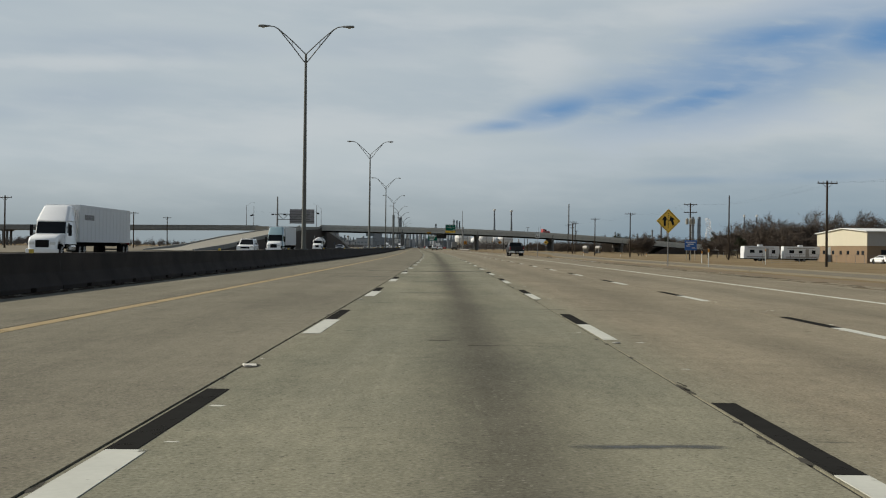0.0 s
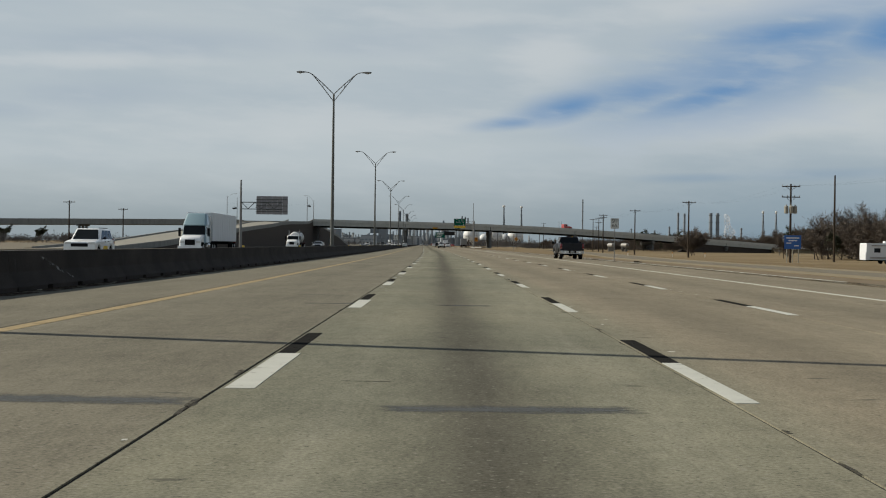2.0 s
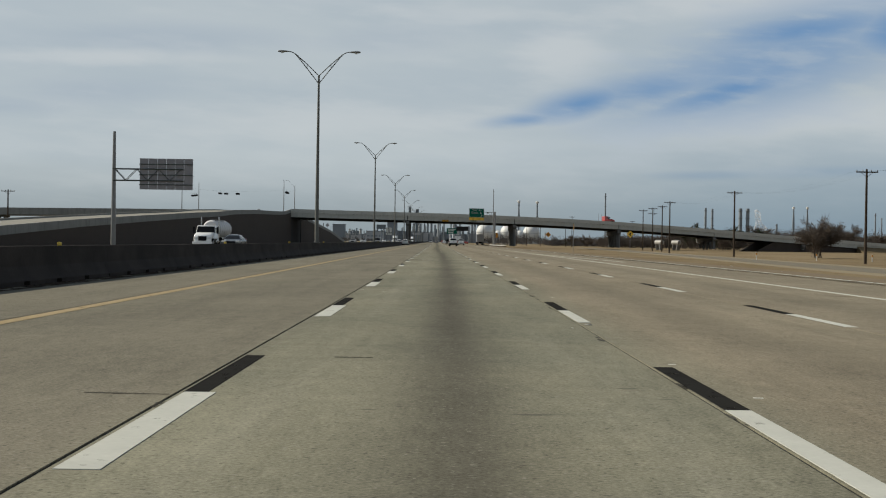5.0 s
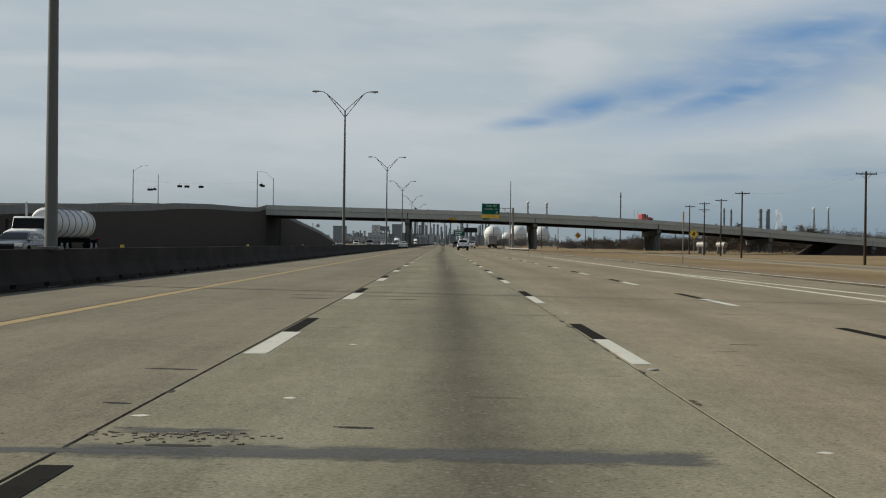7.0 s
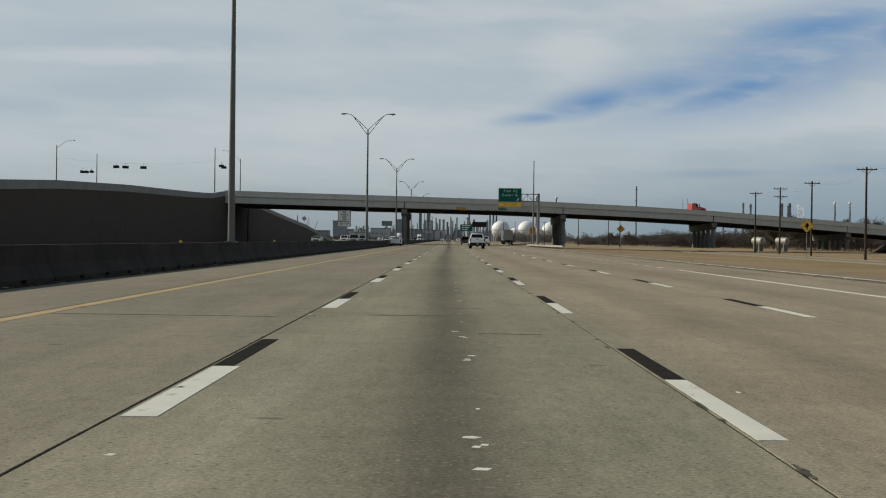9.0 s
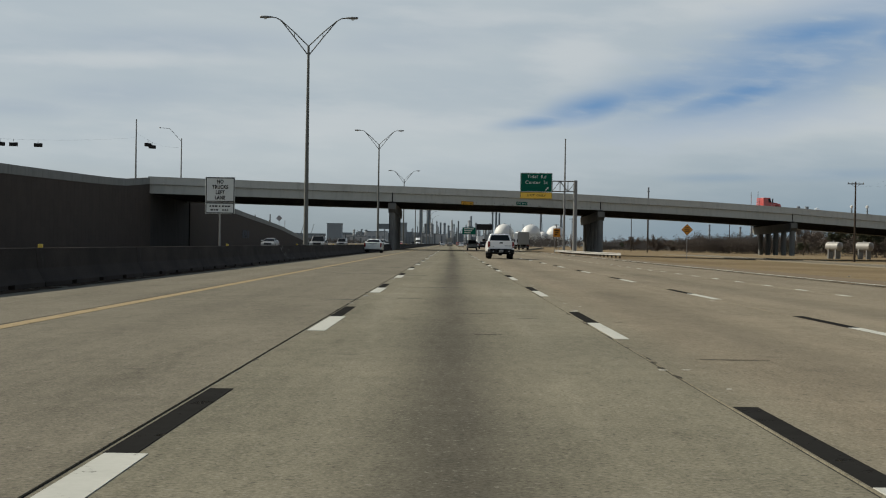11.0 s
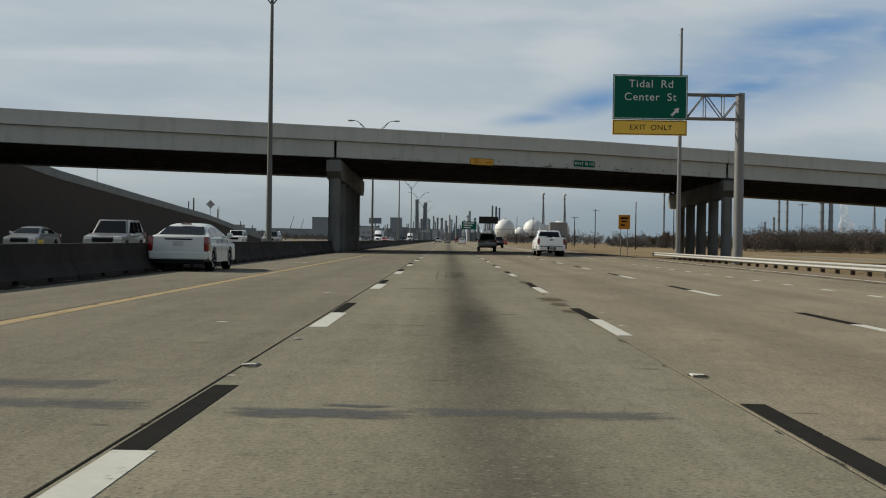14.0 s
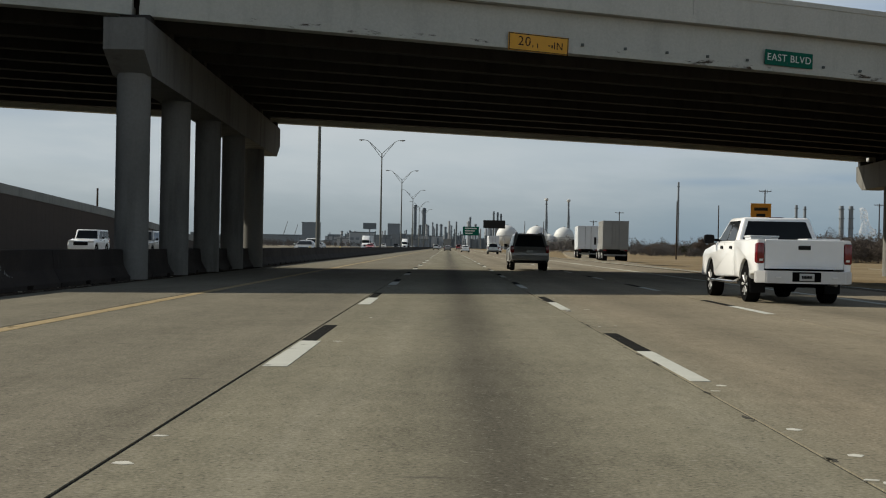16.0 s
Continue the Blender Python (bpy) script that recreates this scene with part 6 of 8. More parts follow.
def lorry(label, m, cab_mat, load, load_mat, sleeper=True, length=14.6, stripe=None, nose=None):
    """A tractor unit with its trailer; it points along +y, with its nose at the origin."""
    t = thing("lorry", label, "truck", m, "")
    w = 1.25
    bm_ = bmesh.new()
    out = [(-2.3, 0.75), (-2.3, 1.75), (-1.35, 1.72), (-0.25, 1.50), (-0.05, 1.25), (0.0, 0.62), (-0.35, 0.55)] + arch(-1.0, 0.52, 0.60) + [(-1.75, 0.60)]
    part("bonnet", prism(bm_, out, -1.02, 1.02, 0.14), nose or cab_mat, t, "", True)
    bm_ = bmesh.new()
    lo, hi = frustum(bm_, (1.18, -4.9 if sleeper else -3.9, -1.95), (1.08, -4.9 if sleeper else -3.9, -2.45), 1.0, 2.75 if sleeper else 2.55, 0.07)
    cab = part("cab", bm_, cab_mat, t, "", True)
    part("windscreen", pane(lo[3], lo[2], hi[2], hi[3], 0.03, 0.97, 0.44, 0.93, Vector((0, 1, 0.2))), GLASS, cab, "dark windscreen")
    for s, (a, b, c, d) in ((1, (lo[1], lo[2], hi[2], hi[1])), (-1, (lo[0], lo[3], hi[3], hi[0]))):
        part("side_window", pane(a, b, c, d, 0.62, 0.93, 0.46, 0.88, Vector((s, 0, 0)), u3=0.88), GLASS, cab)
        bm_ = bmesh.new()
        box(bm_, *sorted((s * 1.28, s * 1.52)), -2.25, -2.12, 1.6, 2.4, 0.03)
        tube(bm_, (s * 1.1, -2.3, 2.2), (s * 1.35, -2.2, 2.2), 0.025, 0.025, 6)
        part("wing_mirror", bm_, TRIM, t)
        put_box(t, "fuel_tank", CHROME, *sorted((s * 0.75, s * 1.2)), -4.7, -3.3, 0.45, 0.95, 0.15)
        bm_ = bmesh.new()
        tube(bm_, (s * 1.05, -5.05, 1.0), (s * 1.05, -5.05, 3.6), 0.07, 0.07, 10)
        part("exhaust_pipe", bm_, CHROME, t, "", True)
        put_box(t, "headlamp", LAMP_CLEAR, *sorted((s * 0.55, s * 0.95)), -0.16, 0.0, 0.95, 1.15, 0.03, "clear headlamp")
    if sleeper:
        bm_ = bmesh.new()
        frustum(bm_, (1.17, -4.9, -2.35), (0.98, -4.9, -3.7), 2.70, 3.88, 0.14)
        part("roof_fairing", bm_, cab_mat, t, "", True)
    put_box(t, "grille", TRIM, -0.48, 0.48, -0.08, 0.03, 0.75, 1.28, 0.03, "dark grille")
    put_box(t, "front_bumper", nose or cab_mat, -1.15, 1.15, -0.25, 0.10, 0.35, 0.66, 0.05)
    put_box(t, "chassis", UNDER, -0.5, 0.5, -8.0, -0.6, 0.65, 0.95)
    y0 = -5.4
    y1 = y0 - length
    if load == "box":
        bm_ = bmesh.new()
        box(bm_, -1.28, 1.28, y1, y0, 1.15, 3.98, 0.03)
        tr = part("trailer_box", bm_, load_mat, t, "ribbed trailer box")
        bm_ = bmesh.new()
        for i in range(int(length / 1.2)):
            for s in (-1, 1):
                box(bm_, *sorted((s * 1.28, s * 1.292)), y1 + 0.3 + 1.2 * i, y1 + 0.34 + 1.2 * i, 1.25, 3.9)
        part("rib", bm_, load_mat, tr)
        for s in (-1, 1):
            put_box(tr, "rear_door", load_mat, *sorted((s * 0.02, s * 1.22)), y1 - 0.03, y1 + 0.02, 1.25, 3.88, 0.01)
            bm_ = bmesh.new()
            tube(bm_, (s * 0.35, y1 - 0.05, 1.2), (s * 0.35, y1 - 0.05, 3.9), 0.02, 0.02, 6)
            part("lock_rod", bm_, STEEL, tr)
        if stripe:
            bm_ = bmesh.new()
            for i in range(7):
                box(bm_, -1.300, -1.285, y0 - 4.2 + 0.42 * i, y0 - 3.86 + 0.42 * i, 2.85, 3.25)
            part("side_mark", bm_, stripe, tr, "faded lettering as bars")
    elif load == "tank":
        bm_ = bmesh.new()
        lathe(bm_, [(0.3, y1), (0.85, y1 + 0.1), (1.05, y1 + 0.5), (1.05, y0 - 0.5), (0.85, y0 - 0.1), (0.3, y0)], 24, "y", (0, 0, 2.2))
        tr = part("tank", bm_, load_mat, t, "round trailer tank", True)
        bm_ = bmesh.new()
        for i in range(6):
            yy = y1 + 1.0 + (length - 2.0) * i / 5
            lathe(bm_, [(1.05, yy - 0.06), (1.09, yy - 0.05), (1.09, yy + 0.05), (1.05, yy + 0.06)], 24, "y", (0, 0, 2.2))
        box(bm_, -0.35, 0.35, y1 + 2, y0 - 2, 3.2, 3.34)
        part("band", bm_, STEEL, tr)
    if load is None:
        for s in (-1, 1):
            for yy in (-1.0, -5.6, -6.9):
                add_wheel(t, s * 1.0, yy, 0.52, 0.30 if yy == -1.0 else 0.50, 8, ALLOY)
        return t
    put_box(t, "trailer_frame", UNDER, -0.5, 0.5, y1 + 0.1, y0 + 0.2, 0.85, 1.15)
    put_box(t, "under_ride_bar", STEEL, -1.1, 1.1, y1 + 0.0, y1 + 0.12, 0.5, 0.64, 0.01)
    for s in (-1, 1):
        put_box(t, "tail_lamp", TAIL_RED, *sorted((s * 0.9, s * 1.2)), y1 - 0.02, y1 + 0.03, 0.98, 1.12, 0.01)
        for yy in (-1.0, -5.6, -6.9, y1 + 1.0, y1 + 2.3):
            add_wheel(t, s * 1.0, yy, 0.52, 0.30 if yy == -1.0 else 0.50, 8, ALLOY)
    return t


BAR_GREY = plain("faded_mark", (0.25, 0.25, 0.25), 0.7, vary=0.3)
lorry("white tractor with a long white box trailer on the oncoming lanes", pose(-29.6, 92.0, 0, 0, 0, 180), PAINT_WHITE, "box", BOX_WHITE, True, 17.0, BAR_GREY)
lorry("teal and white tractor with a white box trailer on oncoming lanes", pose(-24.0, 190.0, 0, 0, 0, 180), PAINT_TEAL, "box", BOX_WHITE, True, 16.0, None, PAINT_WHITE)
lorry("white tanker truck on the oncoming lanes by the ramp", pose(-27.5, 318.0, 0, 0, 0, 180), PAINT_WHITE, "tank", plain("tank_white", (0.6, 0.6, 0.6), 0.4, vary=0.08), False, 10.0)
lorry("grey tractor with a short grey dump body on the exit lane", pose(17.0, 668.0, 0, 0, 0, -3), BOX_GREY, "box", BOX_GREY, True, 6.5)
lorry("white tractor with a white box trailer leaving on the exit lane", pose(18.2, 704.0, 0, 0, 0, -4), PAINT_WHITE, "box", BOX_WHITE, True, 12.5)
lorry("white trailer truck on the exit lane beyond the overpass", pose(11.2, 862.0, 0, 0, 0, 0), PAINT_WHITE, "box", BOX_WHITE, True, 14.0)
lorry("dark box trailer truck far ahead on the highway", pose(-0.2, 1010.0, 0, 0, 0, 0), PAINT_BLACK, "box", BOX_GREY, True, 14.0)
lorry("red tractor unit crossing on the overpass", pose(58.8, 597.9, 7.63, 0, 0, -69), PAINT_RED, None, None, False, 2.0)

far_cars = ((-16.6, 529.0, 180, PAINT_SILVER, SUV, "silver"), (-20.6, 1085.0, 180, PAINT_WHITE, SUV, "white"), (-16.9, 1150.0, 180, PAINT_SILVER, SALOON, "silver"), (-13.9, 655.0, 180, PAINT_SILVER, SALOON, "silver"), (-22.0, 148.0, 180, PAINT_WHITE, SUV, "white"), (-26.0, 623.0, 180, PAINT_WHITE, OFFROAD, "white"), (-21.3, 620.0, 180, PAINT_SILVER, SUV, "silver"), (-24.2, 540.0, 180, PAINT_SILVER, SALOON, "silver"),
            (-16.9, 690.0, 180, PAINT_WHITE, SUV, "white"), (-20.6, 735.0, 180, PAINT_SILVER, SALOON, "silver"), (-24.3, 760.0, 180, PAINT_WHITE, SMALL_SUV, "white"), (-16.9, 810.0, 180, PAINT_RED, SALOON, "red"),
            (-20.6, 880.0, 180, PAINT_WHITE, SUV, "white"), (-16.9, 950.0, 180, PAINT_BLACK, SUV, "black"), (-24.3, 1020.0, 180, PAINT_WHITE, SUV, "white"), (-20.6, 300.0, 180, PAINT_BLACK, SALOON, "black"),
            (3.6, 800.0, 0, PAINT_WHITE, SALOON, "white"), (7.3, 740.0, 0, PAINT_PEARL, SUV, "pearl-white"), (-0.1, 860.0, 0, PAINT_SILVER, SALOON, "silver"), (-3.7, 930.0, 0, PAINT_WHITE, SUV, "white"), (3.6, 960.0, 0, PAINT_RED, SUV, "red"), (11.2, 820.0, 0, PAINT_WHITE, SALOON, "white"), (14.5, 800.0, 0, PAINT_RED, SALOON, "red"), (7.3, 1050.0, 0, PAINT_BLACK, SUV, "black"), (-3.8, 1120.0, 0, PAINT_WHITE, SALOON, "white"))
for x, y, turn, mat, spec, tint in far_cars:
    kind = "saloon_car" if spec is SALOON else "sport_utility_car"
    where = "on the oncoming lanes" if turn else "far ahead on the highway"
    what = "saloon car" if spec is SALOON else ("boxy off-road car" if spec is OFFROAD else "sport utility car")
    car(kind, f"{tint} {what} {where}", "car", pose(x, y, 0, 0, 0, turn), mat, spec, ALLOY, "far traffic")

lorry("white tractor with a white box trailer far off on oncoming lanes", pose(-24.2, 905.0, 0, 0, 0, 180), PAINT_WHITE, "box", BOX_WHITE, True, 14.0)
lorry("white tractor with a grey box trailer far off on oncoming lanes", pose(-16.8, 1030.0, 0, 0, 0, 180), PAINT_WHITE, "box", BOX_GREY, True, 14.0)

# ---- signs ----
GREEN = plain("sign_green", (0.003, 0.10, 0.066), 0.6, vary=0.06, scale=0.8)
SIGN_YELLOW = plain("sign_yellow", (0.80, 0.50, 0.055), 0.5, vary=0.08)
SIGN_ORANGE = plain("sign_orange", (0.62, 0.26, 0.02), 0.5, vary=0.12)
SIGN_ORANGE_WORN = plain("faded_amber", (0.60, 0.30, 0.02), 0.55, vary=0.12)
SIGN_WHITE = plain("sign_white", (0.62, 0.63, 0.60), 0.5, vary=0.06)
SIGN_BLACK = plain("sign_black", (0.02, 0.02, 0.02), 0.6, vary=0.1)
SIGN_BLUE = plain("sign_blue", (0.02, 0.10, 0.34), 0.5, vary=0.1)
SIGN_BACK = plain("sign_back_metal", (0.27, 0.26, 0.27), 0.6, 0.0, vary=0.12, scale=1.0)


def plate_mesh(w, h, d=0.02, bevel=0.012):
    return box(bmesh.new(), -w / 2, w / 2, 0, d, -h / 2, h / 2, bevel)


def letters(t, body, size, x, y, z, mat, spacing=1.0, wide=1.0, bold=0.0):
    ob = part("lettering", text_mesh(body, size, mat, "lettering", spacing, bold), None, t)
    ob.matrix_basis = pose(x, y, z) @ Matrix.Diagonal((wide, 1, 1, 1))
    return ob


def arrow(bm_, x0, z0, x1, z1, wide, y):
    """A straight arrow on a sign's face."""
    a, b = Vector((x0, z0)), Vector((x1, z1))
    e = (b - a).normalized()
    nrm = Vector((-e.y, e.x))
    neck = b - e * wide * 2.0
    pts = [a + nrm * wide / 2, a - nrm * wide / 2, neck - nrm * wide / 2, neck - nrm * wide * 1.25, b, neck + nrm * wide * 1.25, neck + nrm * wide / 2]
    vs = [bm_.verts.new((p.x, y, p.y)) for p in pts]
    ws = [bm_.verts.new((p.x, y + 0.006, p.y)) for p in pts]
    bm_.faces.new(vs)
    bm_.faces.new(ws[::-1])
    for i in range(len(pts)):
        j = (i + 1) % len(pts)
        bm_.faces.new((vs[i], vs[j], ws[j], ws[i]))


def posts(t, xs_, y, z0, z1, r=0.04, mat=STEEL):
    for x in xs_:
        bm_ = bmesh.new()
        tube(bm_, (x, y, z0), (x, y, z1), r, r, 8)
        part("post", bm_, mat, t, "", True)


# overhead exit sign on its cantilever
exit_sign = thing("exit_sign", "green overhead exit sign with a yellow exit-only panel on a cantilever", "road sign", pose(11.13, 536.6, 0))
part("panel", box(bmesh.new(), -2.12, 2.12, 0, 0.06, 8.10, 10.65, 0.02), GREEN, exit_sign, "green sign panel")
part("exit_panel", box(bmesh.new(), -2.12, 2.12, 0, 0.06, 7.22, 8.08, 0.02), SIGN_YELLOW, exit_sign, "yellow lower panel")
bm = bmesh.new()
for x0, x1, z0, z1 in ((-2.08, 2.08, 10.56, 10.60), (-2.08, 2.08, 8.15, 8.19), (-2.08, -2.04, 8.15, 10.60), (2.04, 2.08, 8.15, 10.60)):
    box(bm, x0, x1, -0.008, 0, z0, z1)
part("border", bm, SIGN_WHITE, exit_sign)
bm = bmesh.new()
for x0, x1, z0, z1 in ((-2.08, 2.08, 8.01, 8.04), (-2.08, 2.08, 7.26, 7.29), (-2.08, -2.05, 7.26, 8.04), (2.05, 2.08, 7.26, 8.04)):
    box(bm, x0, x1, -0.008, 0, z0, z1)
part("panel_border", bm, SIGN_BLACK, exit_sign)
for word, size, x, z, tint in (("Tidal", 0.62, -0.53, 10.12, SIGN_WHITE), ("Rd", 0.62, 0.95, 10.12, SIGN_WHITE), ("Center", 0.62, -0.47, 9.38, SIGN_WHITE), ("St", 0.62, 1.22, 9.38, SIGN_WHITE), ("EXIT", 0.42, -0.68, 7.65, SIGN_BLACK), ("ONLY", 0.42, 0.66, 7.65, SIGN_BLACK)):
    letters(exit_sign, word, size, x, -0.006, z, tint, 1.12, 1.02)
bm = bmesh.new()
arrow(bm, 1.22, 8.35, 1.66, 8.80, 0.14, -0.008)
part("arrow", bm, SIGN_WHITE, exit_sign)
bm = bmesh.new()
tube(bm, (5.25, 0.6, -0.1), (5.25, 0.6, 9.75), 0.29, 0.26, 18)
part("post", bm, STEEL, exit_sign, "thick steel post", True)
bm = bmesh.new()
for yy in (0.25, 0.95):
    tube(bm, (-1.2, yy, 9.62), (5.3, yy, 9.62), 0.06, 0.06, 8)
    tube(bm, (-1.2, yy, 8.25), (5.3, yy, 8.25), 0.06, 0.06, 8)
    for i in range(6):
        x = -1.0 + 1.05 * i
        tube(bm, (x, yy, 8.25 if i % 2 else 9.62), (x + 1.05, yy, 9.62 if i % 2 else 8.25), 0.035, 0.035, 6)
        tube(bm, (x, yy, 8.25), (x, yy, 9.62), 0.03, 0.03, 6)
for i in range(7):
    for zz in (8.25, 9.62):
        tube(bm, (-1.0 + 1.05 * i, 0.25, zz), (-1.0 + 1.05 * i, 0.95, zz), 0.03, 0.03, 6)
part("truss_arm", bm, STEEL, exit_sign, "lattice cantilever arm")

# the same kind of sign for the oncoming lanes, seen from behind
back_sign = thing("overhead_sign", "grey back of an overhead sign on a lattice cantilever", "road sign", pose(-36.9, 313.6, 0))
for i in range(6):
    put_box(back_sign, "panel", SIGN_BACK, 3.05 + i * 1.0, 4.03 + i * 1.0, 0, 0.05, 6.45, 9.95, 0.01, "grey sign back")
bm = bmesh.new()
for zz in (7.0, 8.1, 9.3):
    box(bm, 3.0, 9.05, -0.09, -0.01, zz - 0.05, zz + 0.05)
part("stiffener", bm, DARK_STEEL, back_sign)
bm = bmesh.new()
tube(bm, (0, 0.6, -0.1), (0, 0.6, 13.0), 0.30, 0.16, 16)
part("post", bm, STEEL, back_sign, "tall steel post", True)
bm = bmesh.new()
for yy in (-0.1, 0.5):
    tube(bm, (0, yy, 8.75), (8.0, yy, 8.75), 0.07, 0.07, 8)
    tube(bm, (0, yy, 7.45), (8.0, yy, 7.45), 0.07, 0.07, 8)
    for i in range(6):
        x = 0.2 + 1.25 * i
        tube(bm, (x, yy, 7.45 if i % 2 else 8.75), (x + 1.25, yy, 8.75 if i % 2 else 7.45), 0.04, 0.04, 6)
part("truss_arm", bm, DARK_STEEL, back_sign, "lattice cantilever arm")


def diamond(name, label, x, y, z, half, mat, symbol, foot, group=""):
    t = thing(name, label, "road sign", pose(x, y, 0), group)
    bm_ = box(bmesh.new(), -half / 1.4142, half / 1.4142, 0, 0.02, -half / 1.4142, half / 1.4142, 0.01)
    ob = part("panel", bm_, mat, t)
    ob.matrix_basis = pose(0, 0, z, 0, 45, 0)
    bm_ = bmesh.new()
    k = half / 1.4142 * 0.93
    for a, b, c, d in ((-k, k, k - 0.03, k), (-k, k, -k, -k + 0.03), (-k, -k + 0.03, -k, k), (k - 0.03, k, -k, k)):
        box(bm_, a, b, -0.005, 0.0, c, d)
    part("border", bm_, SIGN_BLACK, t).matrix_basis = pose(0, 0, z, 0, 45, 0)
    bm_ = bmesh.new()
    for s in symbol:
        arrow(bm_, s[0] * half, z + s[1] * half, s[2] * half, z + s[3] * half, half * 0.19, -0.009)
    if symbol:
        part("symbol", bm_, SIGN_BLACK, t)
    else:
        for k in (0.28, -0.34):
            box(bm_, -half * 0.38, half * 0.38, -0.009, 0, z + half * k, z + half * (k + 0.12))
        part("lettering", bm_, SIGN_BLACK, t)
    posts(t, (0.0,), 0.06, foot - 0.3, z + half * 0.6)
    return t


diamond("merge_sign", "yellow diamond merge sign with two black arrows", 14.80, 90.2, 3.13, 0.86, SIGN_YELLOW, ((-0.30, -0.42, -0.30, 0.45), (0.42, -0.34, 0.16, 0.42)), land(15))
MERGE = [o for o in bpy.data.objects if o.name.startswith("merge_sign")][0]
bm = bmesh.new()
for k in range(3):
    box(bm, -0.025, 0.035, -0.012, -0.004, 3.62 - 0.12 * k, 3.68 - 0.12 * k)
box(bm, -0.04, 0.0, -0.012, -0.004, 2.62, 3.22)
part("lane_mark", bm, SIGN_BLACK, MERGE, "dashed lane line on the sign")
diamond("warning_sign", "yellow diamond warning sign by the frontage road", 42.9, 455.0, 3.3, 0.86, SIGN_YELLOW, ((0.0, -0.5, 0.0, 0.5), (-0.4, -0.1, 0.35, 0.1)), land(42.9), "warning signs by the frontage road")
diamond("warning_sign", "orange diamond merge warning sign by the frontage road", 32.2, 542.0, 3.5, 0.80, SIGN_ORANGE, (), land(32), "warning signs by the frontage road")
letters([o for o in bpy.data.objects if o.name.startswith("warning_sign") and not o.parent][-1], "MERGE", 0.24, 0, -0.010, 3.5, SIGN_BLACK, 1.0, 1.0, 0.008)

limit = thing("speed_limit_sign", "white speed limit sign on a thin post in the grass", "road sign", pose(12.30, 161.6, 0))
part("panel", plate_mesh(0.61, 0.76), SIGN_WHITE, limit).matrix_basis = pose(0, 0, 2.80)
bm = bmesh.new()
for a, b, c, d in ((-0.28, 0.28, 0.335, 0.35), (-0.28, 0.28, -0.35, -0.335), (-0.28, -0.265, -0.35, 0.35), (0.265, 0.28, -0.35, 0.35)):
    box(bm, a, b, -0.004, 0, c + 2.80, d + 2.80)
part("border", bm, SIGN_BLACK, limit)
letters(limit, "SPEED", 0.15, 0, -0.005, 3.06, SIGN_BLACK)
letters(limit, "LIMIT", 0.15, 0, -0.005, 2.91, SIGN_BLACK)
letters(limit, "65", 0.36, 0, -0.005, 2.64, SIGN_BLACK, 1.0, 1.15)
posts(limit, (0.0,), 0.05, -0.2, 3.1, 0.03)

lane_sign = thing("lane_sign", "white no-trucks lane sign on a post in the median", "road sign", pose(-9.53, 417.8, -0.05))
part("panel", plate_mesh(1.20, 1.02), SIGN_WHITE, lane_sign).matrix_basis = pose(0, 0, 3.17)
part("lower_panel", plate_mesh(1.20, 0.45), SIGN_WHITE, lane_sign).matrix_basis = pose(0, 0, 2.42)
bm = bmesh.new()
for z0, z1 in ((2.68, 3.66), (2.21, 2.64)):
    for a, b, c, d in ((-0.58, 0.58, z1 - 0.035, z1), (-0.58, 0.58, z0, z0 + 0.035), (-0.58, -0.545, z0, z1), (0.545, 0.58, z0, z1)):
        box(bm, a, b, -0.004, 0, c, d)
part("border", bm, SIGN_BLACK, lane_sign)
for k, word in enumerate(("NO", "TRUCKS", "LEFT", "LANE")):
    letters(lane_sign, word, 0.205, 0, -0.005, 3.485 - 0.215 * k, SIGN_BLACK, 1.12, 0.78, 0.007)
bm = bmesh.new()
for k, row in enumerate(((-0.42, -0.35, -0.31, -0.23, -0.20, -0.10, -0.04, 0.02, 0.09, 0.16, 0.20, 0.28, 0.31, 0.41), (-0.38, -0.28, -0.25, -0.18, -0.15, -0.08, 0.10, 0.16, 0.19, 0.26, 0.29, 0.33))):
    for a, b in zip(row[::2], row[1::2]):
        box(bm, a, b, -0.005, 0, 2.47 - 0.15 * k, 2.53 - 0.15 * k)
part("small_print", bm, SIGN_BLACK, lane_sign)
posts(lane_sign, (0.0,), 0.06, 0.82, 3.5, 0.04)

info = thing("service_sign", "blue roadside information sign on wooden legs", "road sign", pose(49.7, 246.0, land(49.7), 0, 0, -6))
part("panel", plate_mesh(2.3, 1.9), SIGN_BLUE, info).matrix_basis = pose(0, 0, 2.9)
bm = bmesh.new()
for k, (a, b) in enumerate(((-0.9, 0.9), (-0.6, 0.6), (-0.85, -0.2), (0.2, 0.85))):
    box(bm, a, b, -0.006, 0, 3.40 - 0.36 * k, 3.56 - 0.36 * k)
part("lettering", bm, SIGN_WHITE, info)
posts(info, (-0.8, 0.0, 0.8), 0.06, -0.2, 3.3, 0.06, LIGHT_CONC)
blue_far = thing("service_sign", "small blue sign on the field's edge", "road sign", pose(98.2, 425.0, land(98)))
part("panel", plate_mesh(1.9, 1.9), SIGN_BLUE, blue_far).matrix_basis = pose(0, 0, 4.2)
part("picture", plate_mesh(1.0, 1.0, 0.01), SIGN_WHITE, blue_far).matrix_basis = pose(0.2, -0.012, 4.3)
posts(blue_far, (-0.8, 0.8), 0.06, -0.2, 5.0, 0.07)

